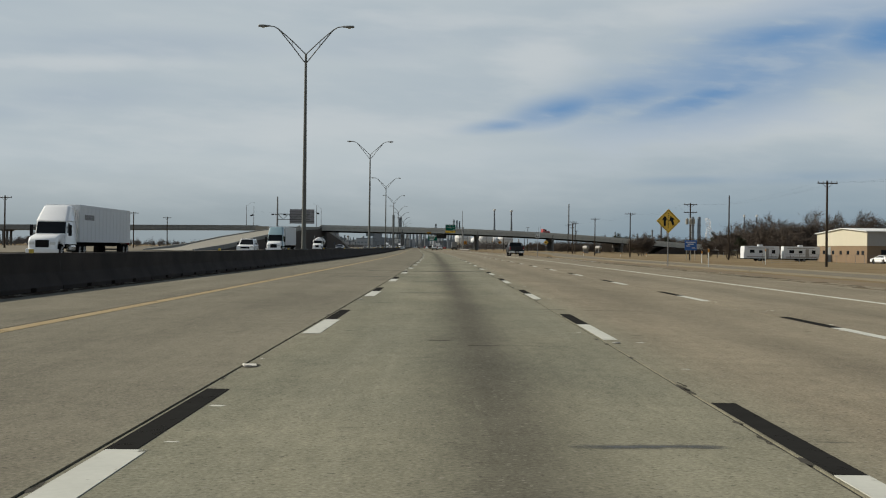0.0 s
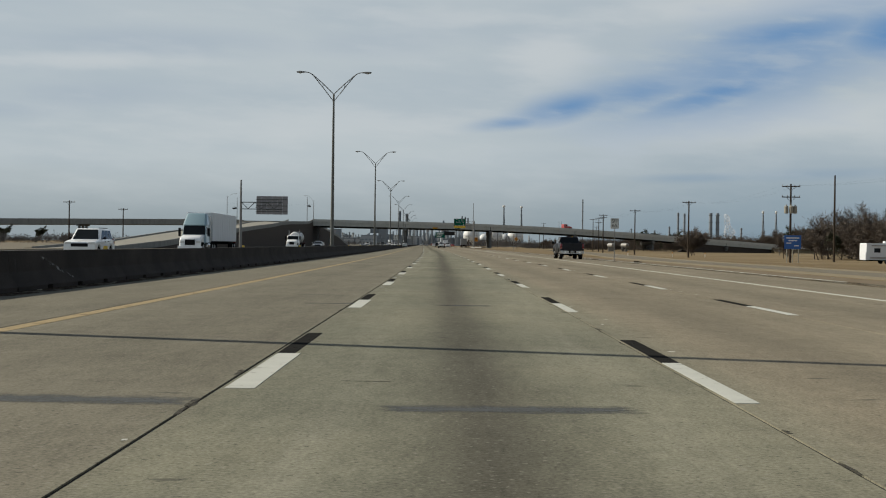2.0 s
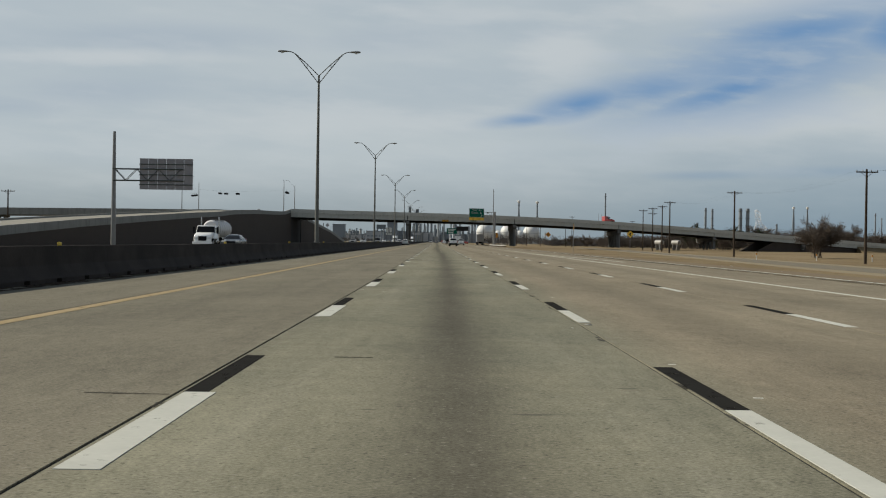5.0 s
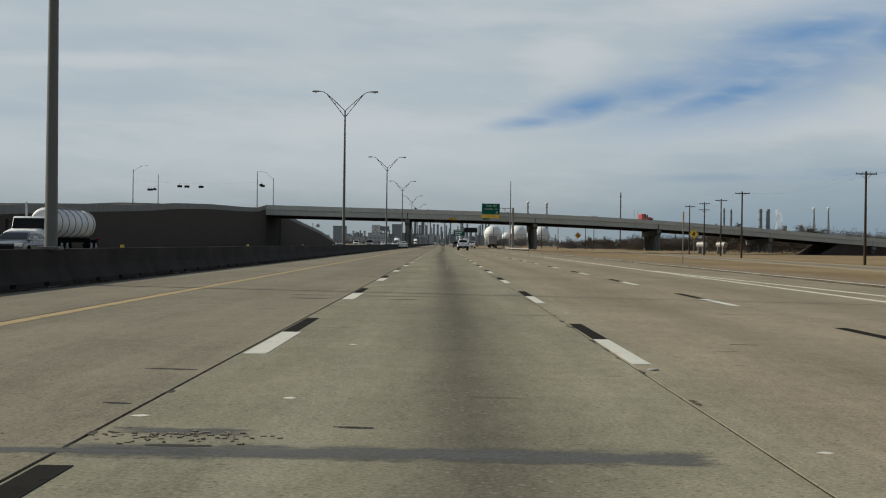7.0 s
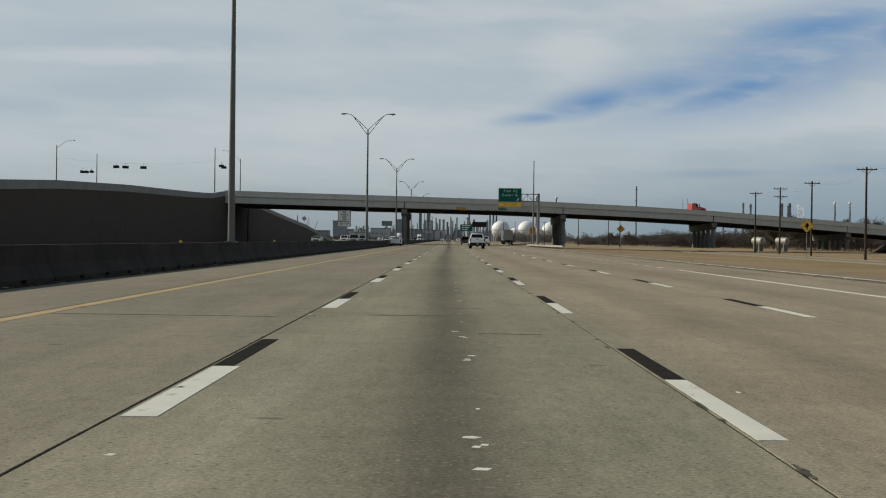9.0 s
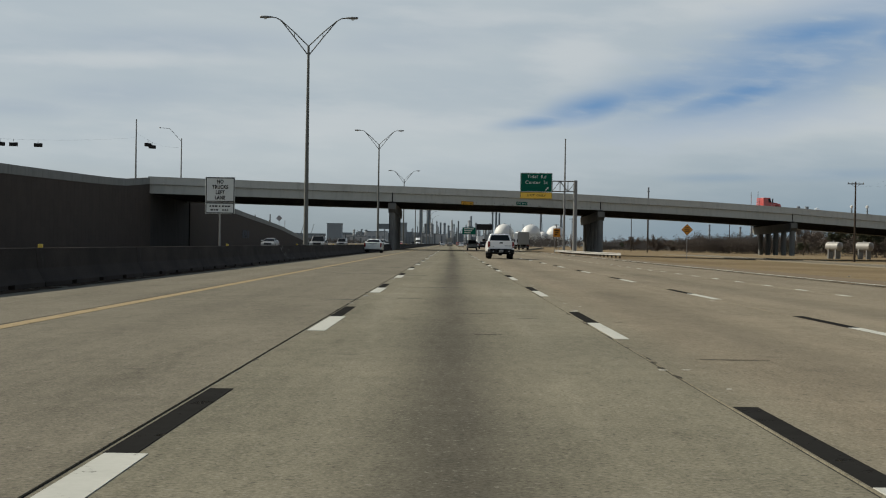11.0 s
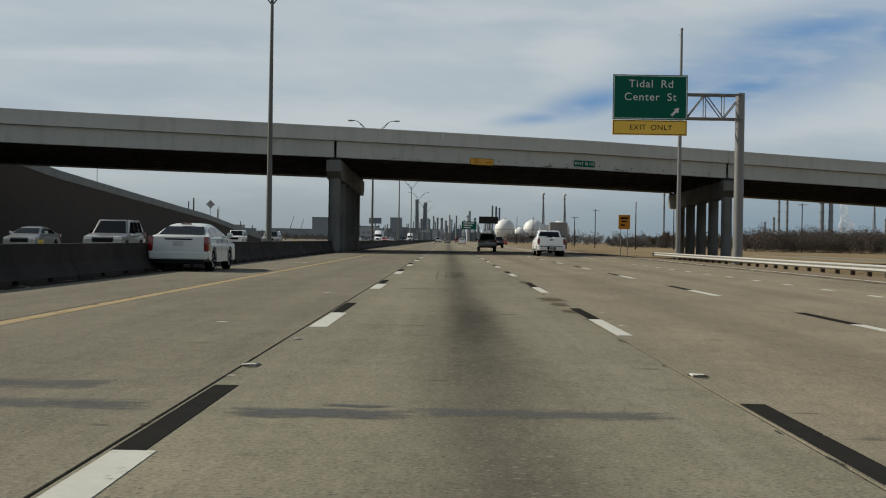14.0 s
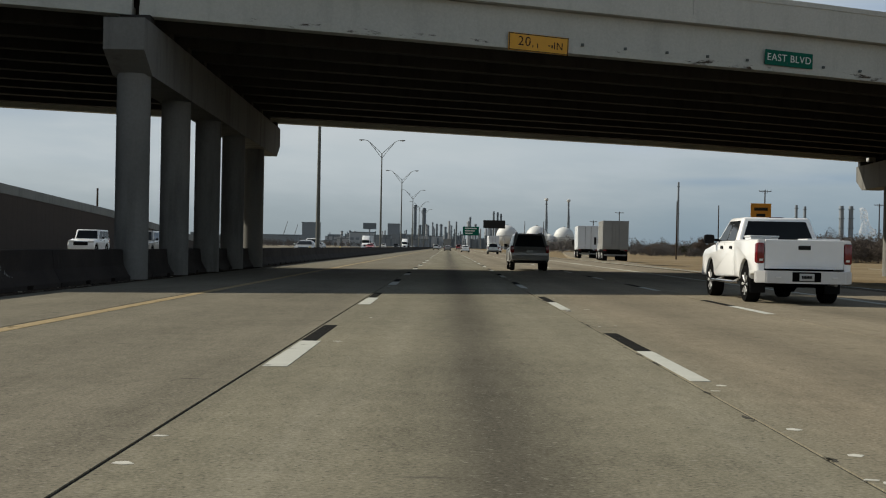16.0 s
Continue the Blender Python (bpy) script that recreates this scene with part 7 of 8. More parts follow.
work_sign = thing("work_sign", "orange rectangular work sign on posts beyond the overpass", "road sign", pose(20.3, 613.3, 0))
part("panel", plate_mesh(1.35, 1.65), SIGN_ORANGE, work_sign).matrix_basis = pose(0, 0, 3.5)
bm = bmesh.new()
for k, (a, b) in enumerate(((-0.45, 0.45), (-0.3, 0.3), (-0.4, 0.1))):
    box(bm, a, b, -0.006, 0, 3.85 - 0.4 * k, 4.05 - 0.4 * k)
part("lettering", bm, SIGN_BLACK, work_sign)
posts(work_sign, (-0.4, 0.4), 0.05, land(20) - 0.2, 4.1, 0.05)
edge_sign = thing("route_sign", "small brown sign turned side-on, on a thin post", "road sign", pose(15.9, 320.0, 0, 0, 0, 76))
part("panel", plate_mesh(0.6, 0.75, 0.012), SIGN_ORANGE_WORN, edge_sign).matrix_basis = pose(0, 0, 3.0)
posts(edge_sign, (0.0,), 0.05, land(16) - 0.2, 3.4, 0.035)

# small signs fixed to the bridge's edge girder
for x, w, h, mat, drop, body, kind, label in ((2.45, 2.10, 0.56, SIGN_ORANGE_WORN, 2.22, None, "clearance_sign", "amber clearance sign with worn figures on the bridge"), (11.25, 1.95, 0.52, GREEN, 1.97, "EAST BLVD", "street_sign", "green street name sign on the bridge girder")):
    t = thing(kind, label, "road sign", pose(x, FRONT + SKEW * x + 0.02, deck_top(x) - drop, 0, 1.4, math.degrees(math.atan(SKEW))))
    part("panel", plate_mesh(w, h, 0.03), mat, t).matrix_basis = pose(0, -0.03, 0)
    if body:
        letters(t, body, 0.34, 0, -0.036, 0, SIGN_WHITE, 1.1)
    else:
        bm = bmesh.new()
        for a, b, c, d in ((-w / 2 + 0.02, w / 2 - 0.02, h / 2 - 0.04, h / 2 - 0.015), (-w / 2 + 0.02, w / 2 - 0.02, -h / 2 + 0.015, -h / 2 + 0.04), (-w / 2 + 0.02, -w / 2 + 0.045, -h / 2, h / 2), (w / 2 - 0.045, w / 2 - 0.02, -h / 2, h / 2)):
            box(bm, a, b, -0.036, -0.03, c, d)
        for a, b, lo_, hi_ in ((-0.22, -0.19, -0.14, -0.06), (-0.06, -0.03, -0.14, 0.0), (0.32, 0.40, -0.05, -0.02), (0.44, 0.49, -0.10, 0.0)):
            box(bm, a, b, -0.036, -0.03, lo_, hi_)
        part("worn_lettering", bm, SIGN_BLACK, t)
        faded = worn(plain("worn_figures", (0.05, 0.03, 0.02), 0.7, vary=0.2), 0.44, 9.0)
        letters(t, "20", 0.42, -0.50, -0.036, 0.02, faded, 1.15)
        letters(t, "IN", 0.32, 0.68, -0.036, -0.03, faded, 1.1)

# dynamic message board and guide sign far beyond the overpass
board = thing("message_board", "dark electronic message board over the far road", "road sign", pose(16.0, 975.0, 0))
part("case", box(bmesh.new(), -3.8, 3.8, 0, 0.8, 7.8, 10.6, 0.15), SIGN_BLACK, board)
posts(board, (-0.3, 0.5), 0.5, 0, 8.0, 0.22)
guide = thing("guide_sign", "green overhead guide sign far down the road", "road sign", pose(12.3, 1213.0, 0))
part("panel", box(bmesh.new(), -4.3, 4.3, 0, 0.1, 7.4, 12.0, 0.05), GREEN, guide)
bm = bmesh.new()
for k in range(3):
    box(bm, -3.2, 3.0 - k, -0.03, 0, 10.8 - 1.3 * k, 11.4 - 1.3 * k)
part("lettering", bm, SIGN_WHITE, guide)
posts(guide, (5.2,), 0.4, 0, 11.0, 0.3)

# guard rail round the sign post
rail = thing("guard_rail", "galvanised guard rail on posts beside the exit lane", "guard rail")
bm = bmesh.new()
prof = [(0.0, 0.42), (-0.07, 0.48), (0.0, 0.56), (-0.07, 0.64), (0.0, 0.71), (0.012, 0.71), (-0.055, 0.64), (0.012, 0.56), (-0.055, 0.48), (0.012, 0.42)]
ends = [[bm.verts.new((16.05 + x + dx, yy, z - 0.32)) for x, z in prof] for yy, dx in ((500, 1.6), (512, 0.4), (524, 0.0), (565.5, 0.0))]
for a, b in zip(ends, ends[1:]):
    for i in range(len(prof)):
        j = (i + 1) % len(prof)
        bm.faces.new((a[i], a[j], b[j], b[i]))
part("beam", bm, plain("guard_rail_steel", (0.36, 0.355, 0.33), 0.55, 0.4, vary=0.15), rail, "pale corrugated steel beam")
for k in range(30):
    yy = 501 + 1.905 * k
    dx = float(np.interp(yy, [500, 512, 524], [1.6, 0.4, 0.0]))
    put_box(rail, "post", WOOD_POLE, 16.08 + dx, 16.25 + dx, yy, yy + 0.15, -0.7, 0.38, 0.01)

# single tall lamp mast by the exit lane
mast = thing("lamp_mast", "tall slim steel mast beside the exit lane", "street lamp", pose(16.9, 559.2, 0))
bm = bmesh.new()
tube(bm, (0, 0, -0.1), (0, 0, 17.0), 0.19, 0.09, 14)
part("pole", bm, STEEL, mast, "", True)
bm = bmesh.new()
tube(bm, (0, 0, 16.4), (0.05, 1.2, 16.8), 0.04, 0.04, 8)
lathe(bm, [(0.05, 16.9), (0.12, 16.95), (0.10, 17.1)], 10)
part("top_fitting", bm, STEEL, mast)


# ---- utility poles ----
def utility_pole(label, x, y, z0, z1, arms=1, cans=0, turn=0.0, group="utility poles"):
    t = thing("utility_pole", label, "utility pole", pose(x, y, 0, 0, 0, turn), group)
    bm_ = bmesh.new()
    tube(bm_, (0, 0, z0), (0, 0, z1), 0.19, 0.12, 10)
    part("pole", bm_, WOOD_POLE, t, "dark wooden pole", True)
    for k in range(arms):
        zz = z1 - 0.35 - 1.5 * k
        bm_ = bmesh.new()
        box(bm_, -1.3, 1.3, -0.17, -0.07, zz - 0.07, zz + 0.07, 0.01)
        for s in (-1, 1):
            tube(bm_, (s * 0.75, -0.1, zz), (0, -0.1, zz - 0.6), 0.025, 0.025, 5)
        arm = part("crossarm", bm_, WOOD_POLE, t)
        for xx in (-1.2, -0.5, 0.5, 1.2):
            bm_ = bmesh.new()
            lathe(bm_, [(0.03, zz + 0.07), (0.07, zz + 0.12), (0.04, zz + 0.17), (0.06, zz + 0.22), (0.02, zz + 0.27)], 8, "z", (xx, -0.12, 0))
            part("insulator", bm_, STEEL, arm)
    for k in range(cans):
        bm_ = bmesh.new()
        lathe(bm_, [(0.05, z1 - 4.2), (0.30, z1 - 4.15), (0.30, z1 - 3.2), (0.12, z1 - 3.05), (0.05, z1 - 2.9)], 14, "z", ((-0.62, 0.62, 0.0)[k], -0.25 if k == 2 else 0, 0))
        part("transformer", bm_, LIGHT_CONC, t, "pale transformer can", True)
    return t


WIRES = []
for x, y, z1, arms, cans in ((50.0, 92.0, 10.3, 1, 0), (50.0, 165.0, 10.3, 1, 0), (50.2, 249.0, 10.3, 2, 3), (50.2, 319.4, 10.3, 1, 0), (51.5, 392.0, 10.6, 1, 0), (53.9, 467.3, 11.2, 1, 0), (60.9, 517.2, 11.7, 1, 0), (63.5, 548.0, 12.0, 2, 0), (64.5, 572.0, 12.0, 1, 0)):
    utility_pole("dark wooden utility pole with a crossarm in the verge" if not cans else "wooden utility pole with pale transformers", x, y, land(x) - 0.3, z1, arms, cans)
    WIRES.append((x, y, z1 - 0.2))
for x, y, z1 in ((61.9, 266.0, 12.6), (76.0, 205.0, 12.8)):
    utility_pole("tall bare wooden pole near the trees", x, y, land(x) - 0.3, z1, 0, 0)
for x, y, z1 in ((-78.0, 236.0, 9.6), (-78.0, 292.0, 9.6), (-80.0, 352.0, 9.8), (-84.0, 420.0, 10.0)):
    utility_pole("dark wooden utility pole west of the highway", x, y, -0.3, z1, 1, 0, 0, "western utility poles")
for x, y, z1, a in ((66.0, 798.0, 14.3, 1), (100.0, 828.0, 13.0, 1), (53.0, 928.0, 13.0, 1), (49.5, 968.0, 11.0, 1), (53.0, 828.0, 12.7, 0), (69.0, 858.0, 13.0, 0), (33.5, 1090.0, 13.0, 0), (38.0, 1040.0, 12.0, 0)):
    utility_pole("leaning wooden utility pole beyond the overpass", x, y, land(x) - 0.3, z1, a, 0, 0, "poles beyond the overpass")
wires = thing("overhead_wires", "thin black wires between the utility poles", "wires", kind="stuff")
for (x0, y0, z0), (x1, y1, z1) in zip(WIRES, WIRES[1:]):
    for off in (-1.2, 0.5, 1.2):
        pts = [Vector((x0 + (x1 - x0) * f + off, y0 + (y1 - y0) * f, z0 + (z1 - z0) * f - 4.4 * f * (1 - f) + 0.02)) for f in (0, 0.125, 0.25, 0.375, 0.5, 0.625, 0.75, 0.875, 1)]
        part("wire", cable(bmesh.new(), pts, 0.0035, 3), SIGN_BLACK, wires)

# ---- signals and lamps on the ramp's crossroads ----
TOP = deck_top(-45) - 0.9
for x, y, z1, arm in ((-45.9, 552.2, 18.4, 0.0), (-46.4, 586.0, 18.4, -3.4), (-75.0, 546.0, 18.2, 3.0), (-75.8, 577.0, 18.6, 0.0)):
    t = thing("signal_pole", "slim steel pole on the ramp crossroads", "street lamp", pose(x, y, 0), "poles at the crossroads")
    bm = bmesh.new()
    tube(bm, (0, 0, TOP - 0.8), (0, 0, z1), 0.15, 0.08, 10)
    part("pole", bm, STEEL, t, "", True)
    if arm:
        bm = bmesh.new()
        up = 1.75 if arm < 0 else 0.85
        tube(bm, (0, 0, z1 - 0.6), (arm * 0.6, 0, z1 + up - 0.15), 0.04, 0.04, 6)
        tube(bm, (arm * 0.6, 0, z1 + up - 0.15), (arm, 0, z1 + up), 0.04, 0.04, 6)
        lathe(bm, [(0.05, z1 + up - 0.1), (0.16, z1 + up - 0.04), (0.12, z1 + up + 0.10)], 10, "z", (arm * 1.1, 0, 0))
        part("lamp_arm", bm, STEEL, t)
span = thing("signal_wire", "span wire that carries the traffic signals", "wires")
for a, b in (((-75.0, 546.0, 15.75), (-45.9, 552.2, 15.75)), ((-45.9, 552.2, 16.5), (-46.4, 586.0, 16.9)), ((-75.8, 577.0, 15.6), (-75.0, 546.0, 15.4))):
    a, b = Vector(a), Vector(b)
    pts = [a.lerp(b, i / 8) - Vector((0, 0, 0.8 * 4 * (i / 8) * (1 - i / 8))) for i in range(9)]
    part("wire", cable(bmesh.new(), pts, 0.006), SIGN_BLACK, span)


def signal_head(x, y, z, turn, group="traffic signals on the wire"):
    t = thing("traffic_signal", "black traffic signal hanging from a wire", "traffic light", pose(x, y, z, 0, 0, turn), group)
    part("housing", box(bmesh.new(), -0.60, 0.60, -0.12, 0.12, -0.27, 0.27, 0.03), SIGN_BLACK, t)
    for k in (-0.36, 0.0, 0.36):
        bm_ = bmesh.new()
        lathe(bm_, [(0.13, -0.32), (0.14, -0.12), (0.10, -0.12), (0.09, -0.30)], 12, "y", (k, 0, 0))
        part("visor", bm_, SIGN_BLACK, t)
    bm_ = bmesh.new()
    tube(bm_, (0, 0, 0.15), (0, 0, 0.75), 0.025, 0.025, 6)
    part("hanger", bm_, SIGN_BLACK, t)


for x, y, turn in ((-46.06, 563.0, 50), (-46.02, 560.0, 55), (-59.2, 549.366, 0), (-62.5, 548.663, 5), (-64.2, 548.301, 40), (-75.49, 565.0, 70), (-75.58, 568.5, 75), (-75.684, 572.5, 75)):
    if x > -47.0:
        f, za, zb = (y - 552.2) / 33.8, 16.5, 16.9
    elif x > -74.9:
        f, za, zb = (x + 75.0) / 29.1, 15.75, 15.75
    else:
        f, za, zb = (577.0 - y) / 31.0, 15.6, 15.4
    k = min(int(f * 8), 7)
    sag = [3.2 * g * (1 - g) for g in (k / 8, (k + 1) / 8)]
    drop = sag[0] + (sag[1] - sag[0]) * (f * 8 - k)
    signal_head(x, y, za + (zb - za) * f - drop - 0.74, turn)

# ---- frontage road, building, trailers ----
def frontage_x(y):
    """The near edge of the frontage road, which swings away towards the overpass."""
    return float(np.interp(y, [-80, 100, 210, 255, 300, 351, 421, 500, 571, 700], [18.5, 20.5, 21.8, 24.5, 29.0, 34.0, 39.5, 45.0, 50.0, 56.0]))


frontage = thing("frontage_road", "pale concrete frontage road with a low kerb", "road", kind="structure")
bm = bmesh.new()
for y0, y1 in ((-80, 250), (250, 700)):
    n = 24
    rows = []
    for i in range(n + 1):
        yy = y0 + (y1 - y0) * i / n
        x = frontage_x(yy)
        rows.append([bm.verts.new((xx, yy, land(xx) + 0.03)) for xx in (x, x + 4.2, x + 8.4)])
    for a, b in zip(rows, rows[1:]):
        for i in range(2):
            bm.faces.new((a[i], a[i + 1], b[i + 1], b[i]))
part("pavement", bm, FRONTAGE, frontage)
for off in (-0.2, 8.4):
    bm = bmesh.new()
    ring = []
    for i in range(60):
        yy = -80 + 780 * i / 59
        x = frontage_x(yy) + off
        ring.append([bm.verts.new((x + a, yy, land(x) + b)) for a, b in ((0, -0.1), (0, 0.14), (0.2, 0.14), (0.2, -0.1))])
    for a, b in zip(ring, ring[1:]):
        for i in range(4):
            bm.faces.new((a[i], a[(i + 1) % 4], b[(i + 1) % 4], b[i]))
    part("kerb", bm, FRONTAGE, frontage, "low concrete kerb")

CREAM = plain("cream_metal_cladding", (0.50, 0.465, 0.365), 0.6, vary=0.06, scale=0.5, stretch=(1, 1, 0.2))
STUCCO = plain("tan_stucco", (0.20, 0.145, 0.095), 0.85, vary=0.12, scale=0.5)
# the cream cladding's shaded tone; also the plain grey of caravan fittings
SHADE_CLAD = plain("shade_grey_cladding", (0.30, 0.29, 0.27), 0.6, vary=0.08)
ROOF_WHITE = plain("white_metal_roof", (0.66, 0.66, 0.64), 0.5, vary=0.08, scale=0.4)
G = land(76)
hall = thing("warehouse", "low cream and tan metal warehouse with a pale roof", "building", pose(77.0, 226.6, G))
LH, WH = 28.5, 34.0
bm = bmesh.new()
box(bm, 0, WH, 0, LH, 0, 3.1)
part("lower_wall", bm, STUCCO, hall, "tan stucco lower wall")
bm = bmesh.new()
vs = [(0.0, 0.0, 3.1), (0.0, LH, 3.1), (0.0, LH, 5.5), (0.0, LH * 0.45, 6.3), (0.0, 0.0, 5.7)]
a = [bm.verts.new((-0.04, y, z)) for _, y, z in vs]
b = [bm.verts.new((WH + 0.04, y, z)) for _, y, z in vs]
bm.faces.new(a)
bm.faces.new(b[::-1])
for i in range(5):
    bm.faces.new((a[i], a[(i + 1) % 5], b[(i + 1) % 5], b[i]))
part("upper_wall", bm, CREAM, hall, "cream metal upper wall")
bm = bmesh.new()
for (ya, za), (yb, zb) in (((-0.4, 5.62), (LH * 0.45, 6.32)), ((LH * 0.45, 6.32), (LH + 0.4, 5.46))):
    q = [bm.verts.new(p) for p in ((-0.4, ya, za), (WH + 0.4, ya, za), (WH + 0.4, yb, zb), (-0.4, yb, zb), (-0.4, ya, za + 0.14), (WH + 0.4, ya, za + 0.14), (WH + 0.4, yb, zb + 0.14), (-0.4, yb, zb + 0.14))]
    for f in ((0, 1, 2, 3), (4, 5, 6, 7), (0, 1, 5, 4), (1, 2, 6, 5), (2, 3, 7, 6), (3, 0, 4, 7)):
        bm.faces.new([q[i] for i in f])
roof = part("roof", bm, ROOF_WHITE, hall, "pale metal roof")
for k in range(3):
    bm = bmesh.new()
    lathe(bm, [(0.3, 5.9), (0.3, 6.7), (0.42, 6.75), (0.1, 7.0)], 12, "z", (6 + 9 * k, 5, 0))
    part("roof_vent", bm, STEEL, roof)
for yy in (1.5, 4.0, 9.5, 13.5, 18.0, 23.5):
    put_box(hall, "window", GLASS, -0.05, 0.05, yy, yy + 1.3, 1.5, 2.2, 0.02, "small dark window")
put_box(hall, "roller_door", BOX_GREY, -0.05, 0.04, 20.0, 22.8, 0, 2.9, 0.02)
for xx in (2.5, 7.0, 13.0, 20.0):
    put_box(hall, "window", GLASS, xx, xx + 2.0, -0.05, 0.05, 1.5, 2.4, 0.02, "dark window")
# thin sheet over the cream end wall that paints its shaded side grey
part("side_cladding", box(bmesh.new(), 0.05, WH - 0.05, -0.045, 0.0, 3.1, 5.6), SHADE_CLAD, hall, "end wall in the cream cladding's shaded grey")


def caravan(label, x, y, turn):
    t = thing("travel_trailer", label, "caravan", pose(x, y, land(x), 0, 0, turn), "parked travel trailers")
    out = [(-3.5, 0.55), (-3.52, 1.4), (-3.48, 2.82), (-3.40, 2.9), (3.3, 2.9), (3.42, 2.8), (3.5, 1.7), (3.2, 0.55)]
    bm_ = prism(bmesh.new(), out, -1.2, 1.2, 0.025)
    bmesh.ops.rotate(bm_, verts=bm_.verts, cent=(0, 0, 0), matrix=Matrix.Rotation(radians(-90), 3, "Z"))
    body = part("body", bm_, BOX_WHITE, t, "white ribbed caravan body")
    put_box(t, "window", GLASS, -2.4, -1.5, -1.225, -1.19, 1.6, 2.2, 0.02)
    put_box(t, "window", GLASS, -0.6, 0.1, -1.225, -1.19, 1.6, 2.1, 0.02)
    put_box(t, "window", GLASS, 1.9, 2.6, -1.225, -1.19, 1.5, 2.2, 0.02)
    put_box(t, "door", SHADE_CLAD, 0.7, 1.35, -1.22, -1.19, 0.65, 2.4, 0.02, "grey caravan door")
    bm_ = bmesh.new()
    box(bm_, -3.0, 3.0, -1.22, -1.2, 0.75, 0.95)
    part("stripe", bm_, SHADE_CLAD, t)
    put_box(t, "roof_unit", BOX_WHITE, -0.5, 0.4, -0.4, 0.4, 2.88, 3.2, 0.05)
    put_box(t, "awning", SHADE_CLAD, -2.8, 2.4, -1.32, -1.2, 2.5, 2.62, 0.03)
    put_box(t, "chassis", UNDER, -3.2, 3.2, -0.9, 0.9, 0.4, 0.58)
    bm_ = bmesh.new()
    tube(bm_, (-3.2, 0, 0.5), (-4.4, 0, 0.45), 0.05, 0.05, 6)
    part("drawbar", bm_, UNDER, t)
    for yy in (-1, 1):
        for xx in (-0.5, 0.5):
            wob = add_wheel(t, yy * 1.05, xx, 0.34, 0.2, 5, ALLOY)
            wob.matrix_basis = pose(xx, yy * 1.05, 0.335, 0, 0, 90 if yy > 0 else -90)
    return t


caravan("white travel trailer parked by the warehouse", 63.5, 247.5, 4)
caravan("white travel trailer with awning parked by trees", 71.5, 248.0, -3)
for x, y, mat, tint in ((78.5, 219.0, PAINT_WHITE, "white"), (83.0, 218.0, PAINT_PEARL, "cream"), (88.0, 219.0, PAINT_SILVER, "silver")):
    car("saloon_car", f"{tint} saloon car parked by the warehouse", "car", pose(x, y, land(x), 0, 0, 15), mat, SALOON, ALLOY, "parked cars")
fence = thing("chain_fence", "low wire fence with thin posts by the warehouse", "fence")
for k in range(34):
    bm = bmesh.new()
    tube(bm, (52.5 + 1.5 * k, 205.0, land(55) - 0.2), (52.5 + 1.5 * k, 205.0, land(55) + 1.5), 0.03, 0.03, 6)
    part("post", bm, STEEL, fence)
bm = bmesh.new()
for zz in (0.15, 0.5, 0.85, 1.2, 1.48):
    tube(bm, (52.5, 205, land(55) + zz), (102, 205, land(55) + zz), 0.012, 0.012, 4)
part("wire", bm, STEEL, fence)
for x, y, h in ((30.5, 150.0, 1.6), (24.0, 118.0, 1.7), (44.0, 172.0, 2.2), (40.0, 330.0, 1.0), (52.0, 345.0, 1.0), (58.0, 340.0, 1.0)):
    t = thing("marker_post", "thin white marker post in the grass", "post", pose(x, y, land(x)), "marker posts")
    bm = bmesh.new()
    tube(bm, (0, 0, -0.2), (0, 0, h), 0.045, 0.045, 8)
    part("post", bm, SIGN_WHITE, t)
    bm = bmesh.new()
    box(bm, -0.08, 0.08, -0.06, -0.045, h - 0.35, h - 0.05, 0.005)
    part("reflector", bm, SIGN_ORANGE, t)
tyre = thing("tyre_scrap", "torn black tyre scrap lying at the pavement's edge", "debris", pose(13.6, 158.4, -0.01, 0, 0, 30) @ Matrix.Diagonal((0.7, 0.7, 0.6, 1)))
bm = bmesh.new()
for i in range(7):
    a0 = radians(20 + 22 * i)
    box(bm, 0.35 * math.cos(a0) - 0.09, 0.35 * math.cos(a0) + 0.09, 0.5 * math.sin(a0) - 0.12, 0.5 * math.sin(a0) + 0.12, 0.0, 0.06 + 0.05 * (i % 3), 0.02)
part("strip", bm, RUBBER, tyre)

# red signs on the ramp's edge
SIGN_RED = plain("sign_red", (0.30, 0.016, 0.018), 0.55, vary=0.1)
for x, y, base, z in ((-44.4, 625.0, ramp_z(625) - 0.95, 10.1),):
    t = thing("ramp_warning_sign", "small red and white sign on a post at the ramp", "road sign", pose(x, y, base), "red signs on the ramp")
    part("panel", plate_mesh(1.05, 0.75), SIGN_RED, t).matrix_basis = pose(0, 0, z - base)
    bm = bmesh.new()
    for k in (-0.16, 0.14):
        box(bm, -0.38, 0.38, -0.006, 0, z - base + k - 0.06, z - base + k + 0.06)
    part("lettering", bm, SIGN_WHITE, t)
    posts(t, (0.0,), 0.05, -0.1, z - base + 0.3, 0.04)

# ---- trees ----
BARK = plain("winter_bark", (0.075, 0.060, 0.048), 0.95, vary=0.3, scale=3.0)
TWIG = plain("bare_twigs", (0.105, 0.086, 0.072), 0.95, vary=0.25, scale=0.6)
LEAF = plain("dull_evergreen_leaves", (0.045, 0.050, 0.032), 0.9, vary=0.3, scale=0.7)
# both browns carry distance haze in their colour, FAR_BRUSH the more
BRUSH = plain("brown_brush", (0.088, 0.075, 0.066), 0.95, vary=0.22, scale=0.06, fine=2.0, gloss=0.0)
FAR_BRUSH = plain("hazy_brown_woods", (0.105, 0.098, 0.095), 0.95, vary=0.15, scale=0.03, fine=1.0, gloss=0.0)


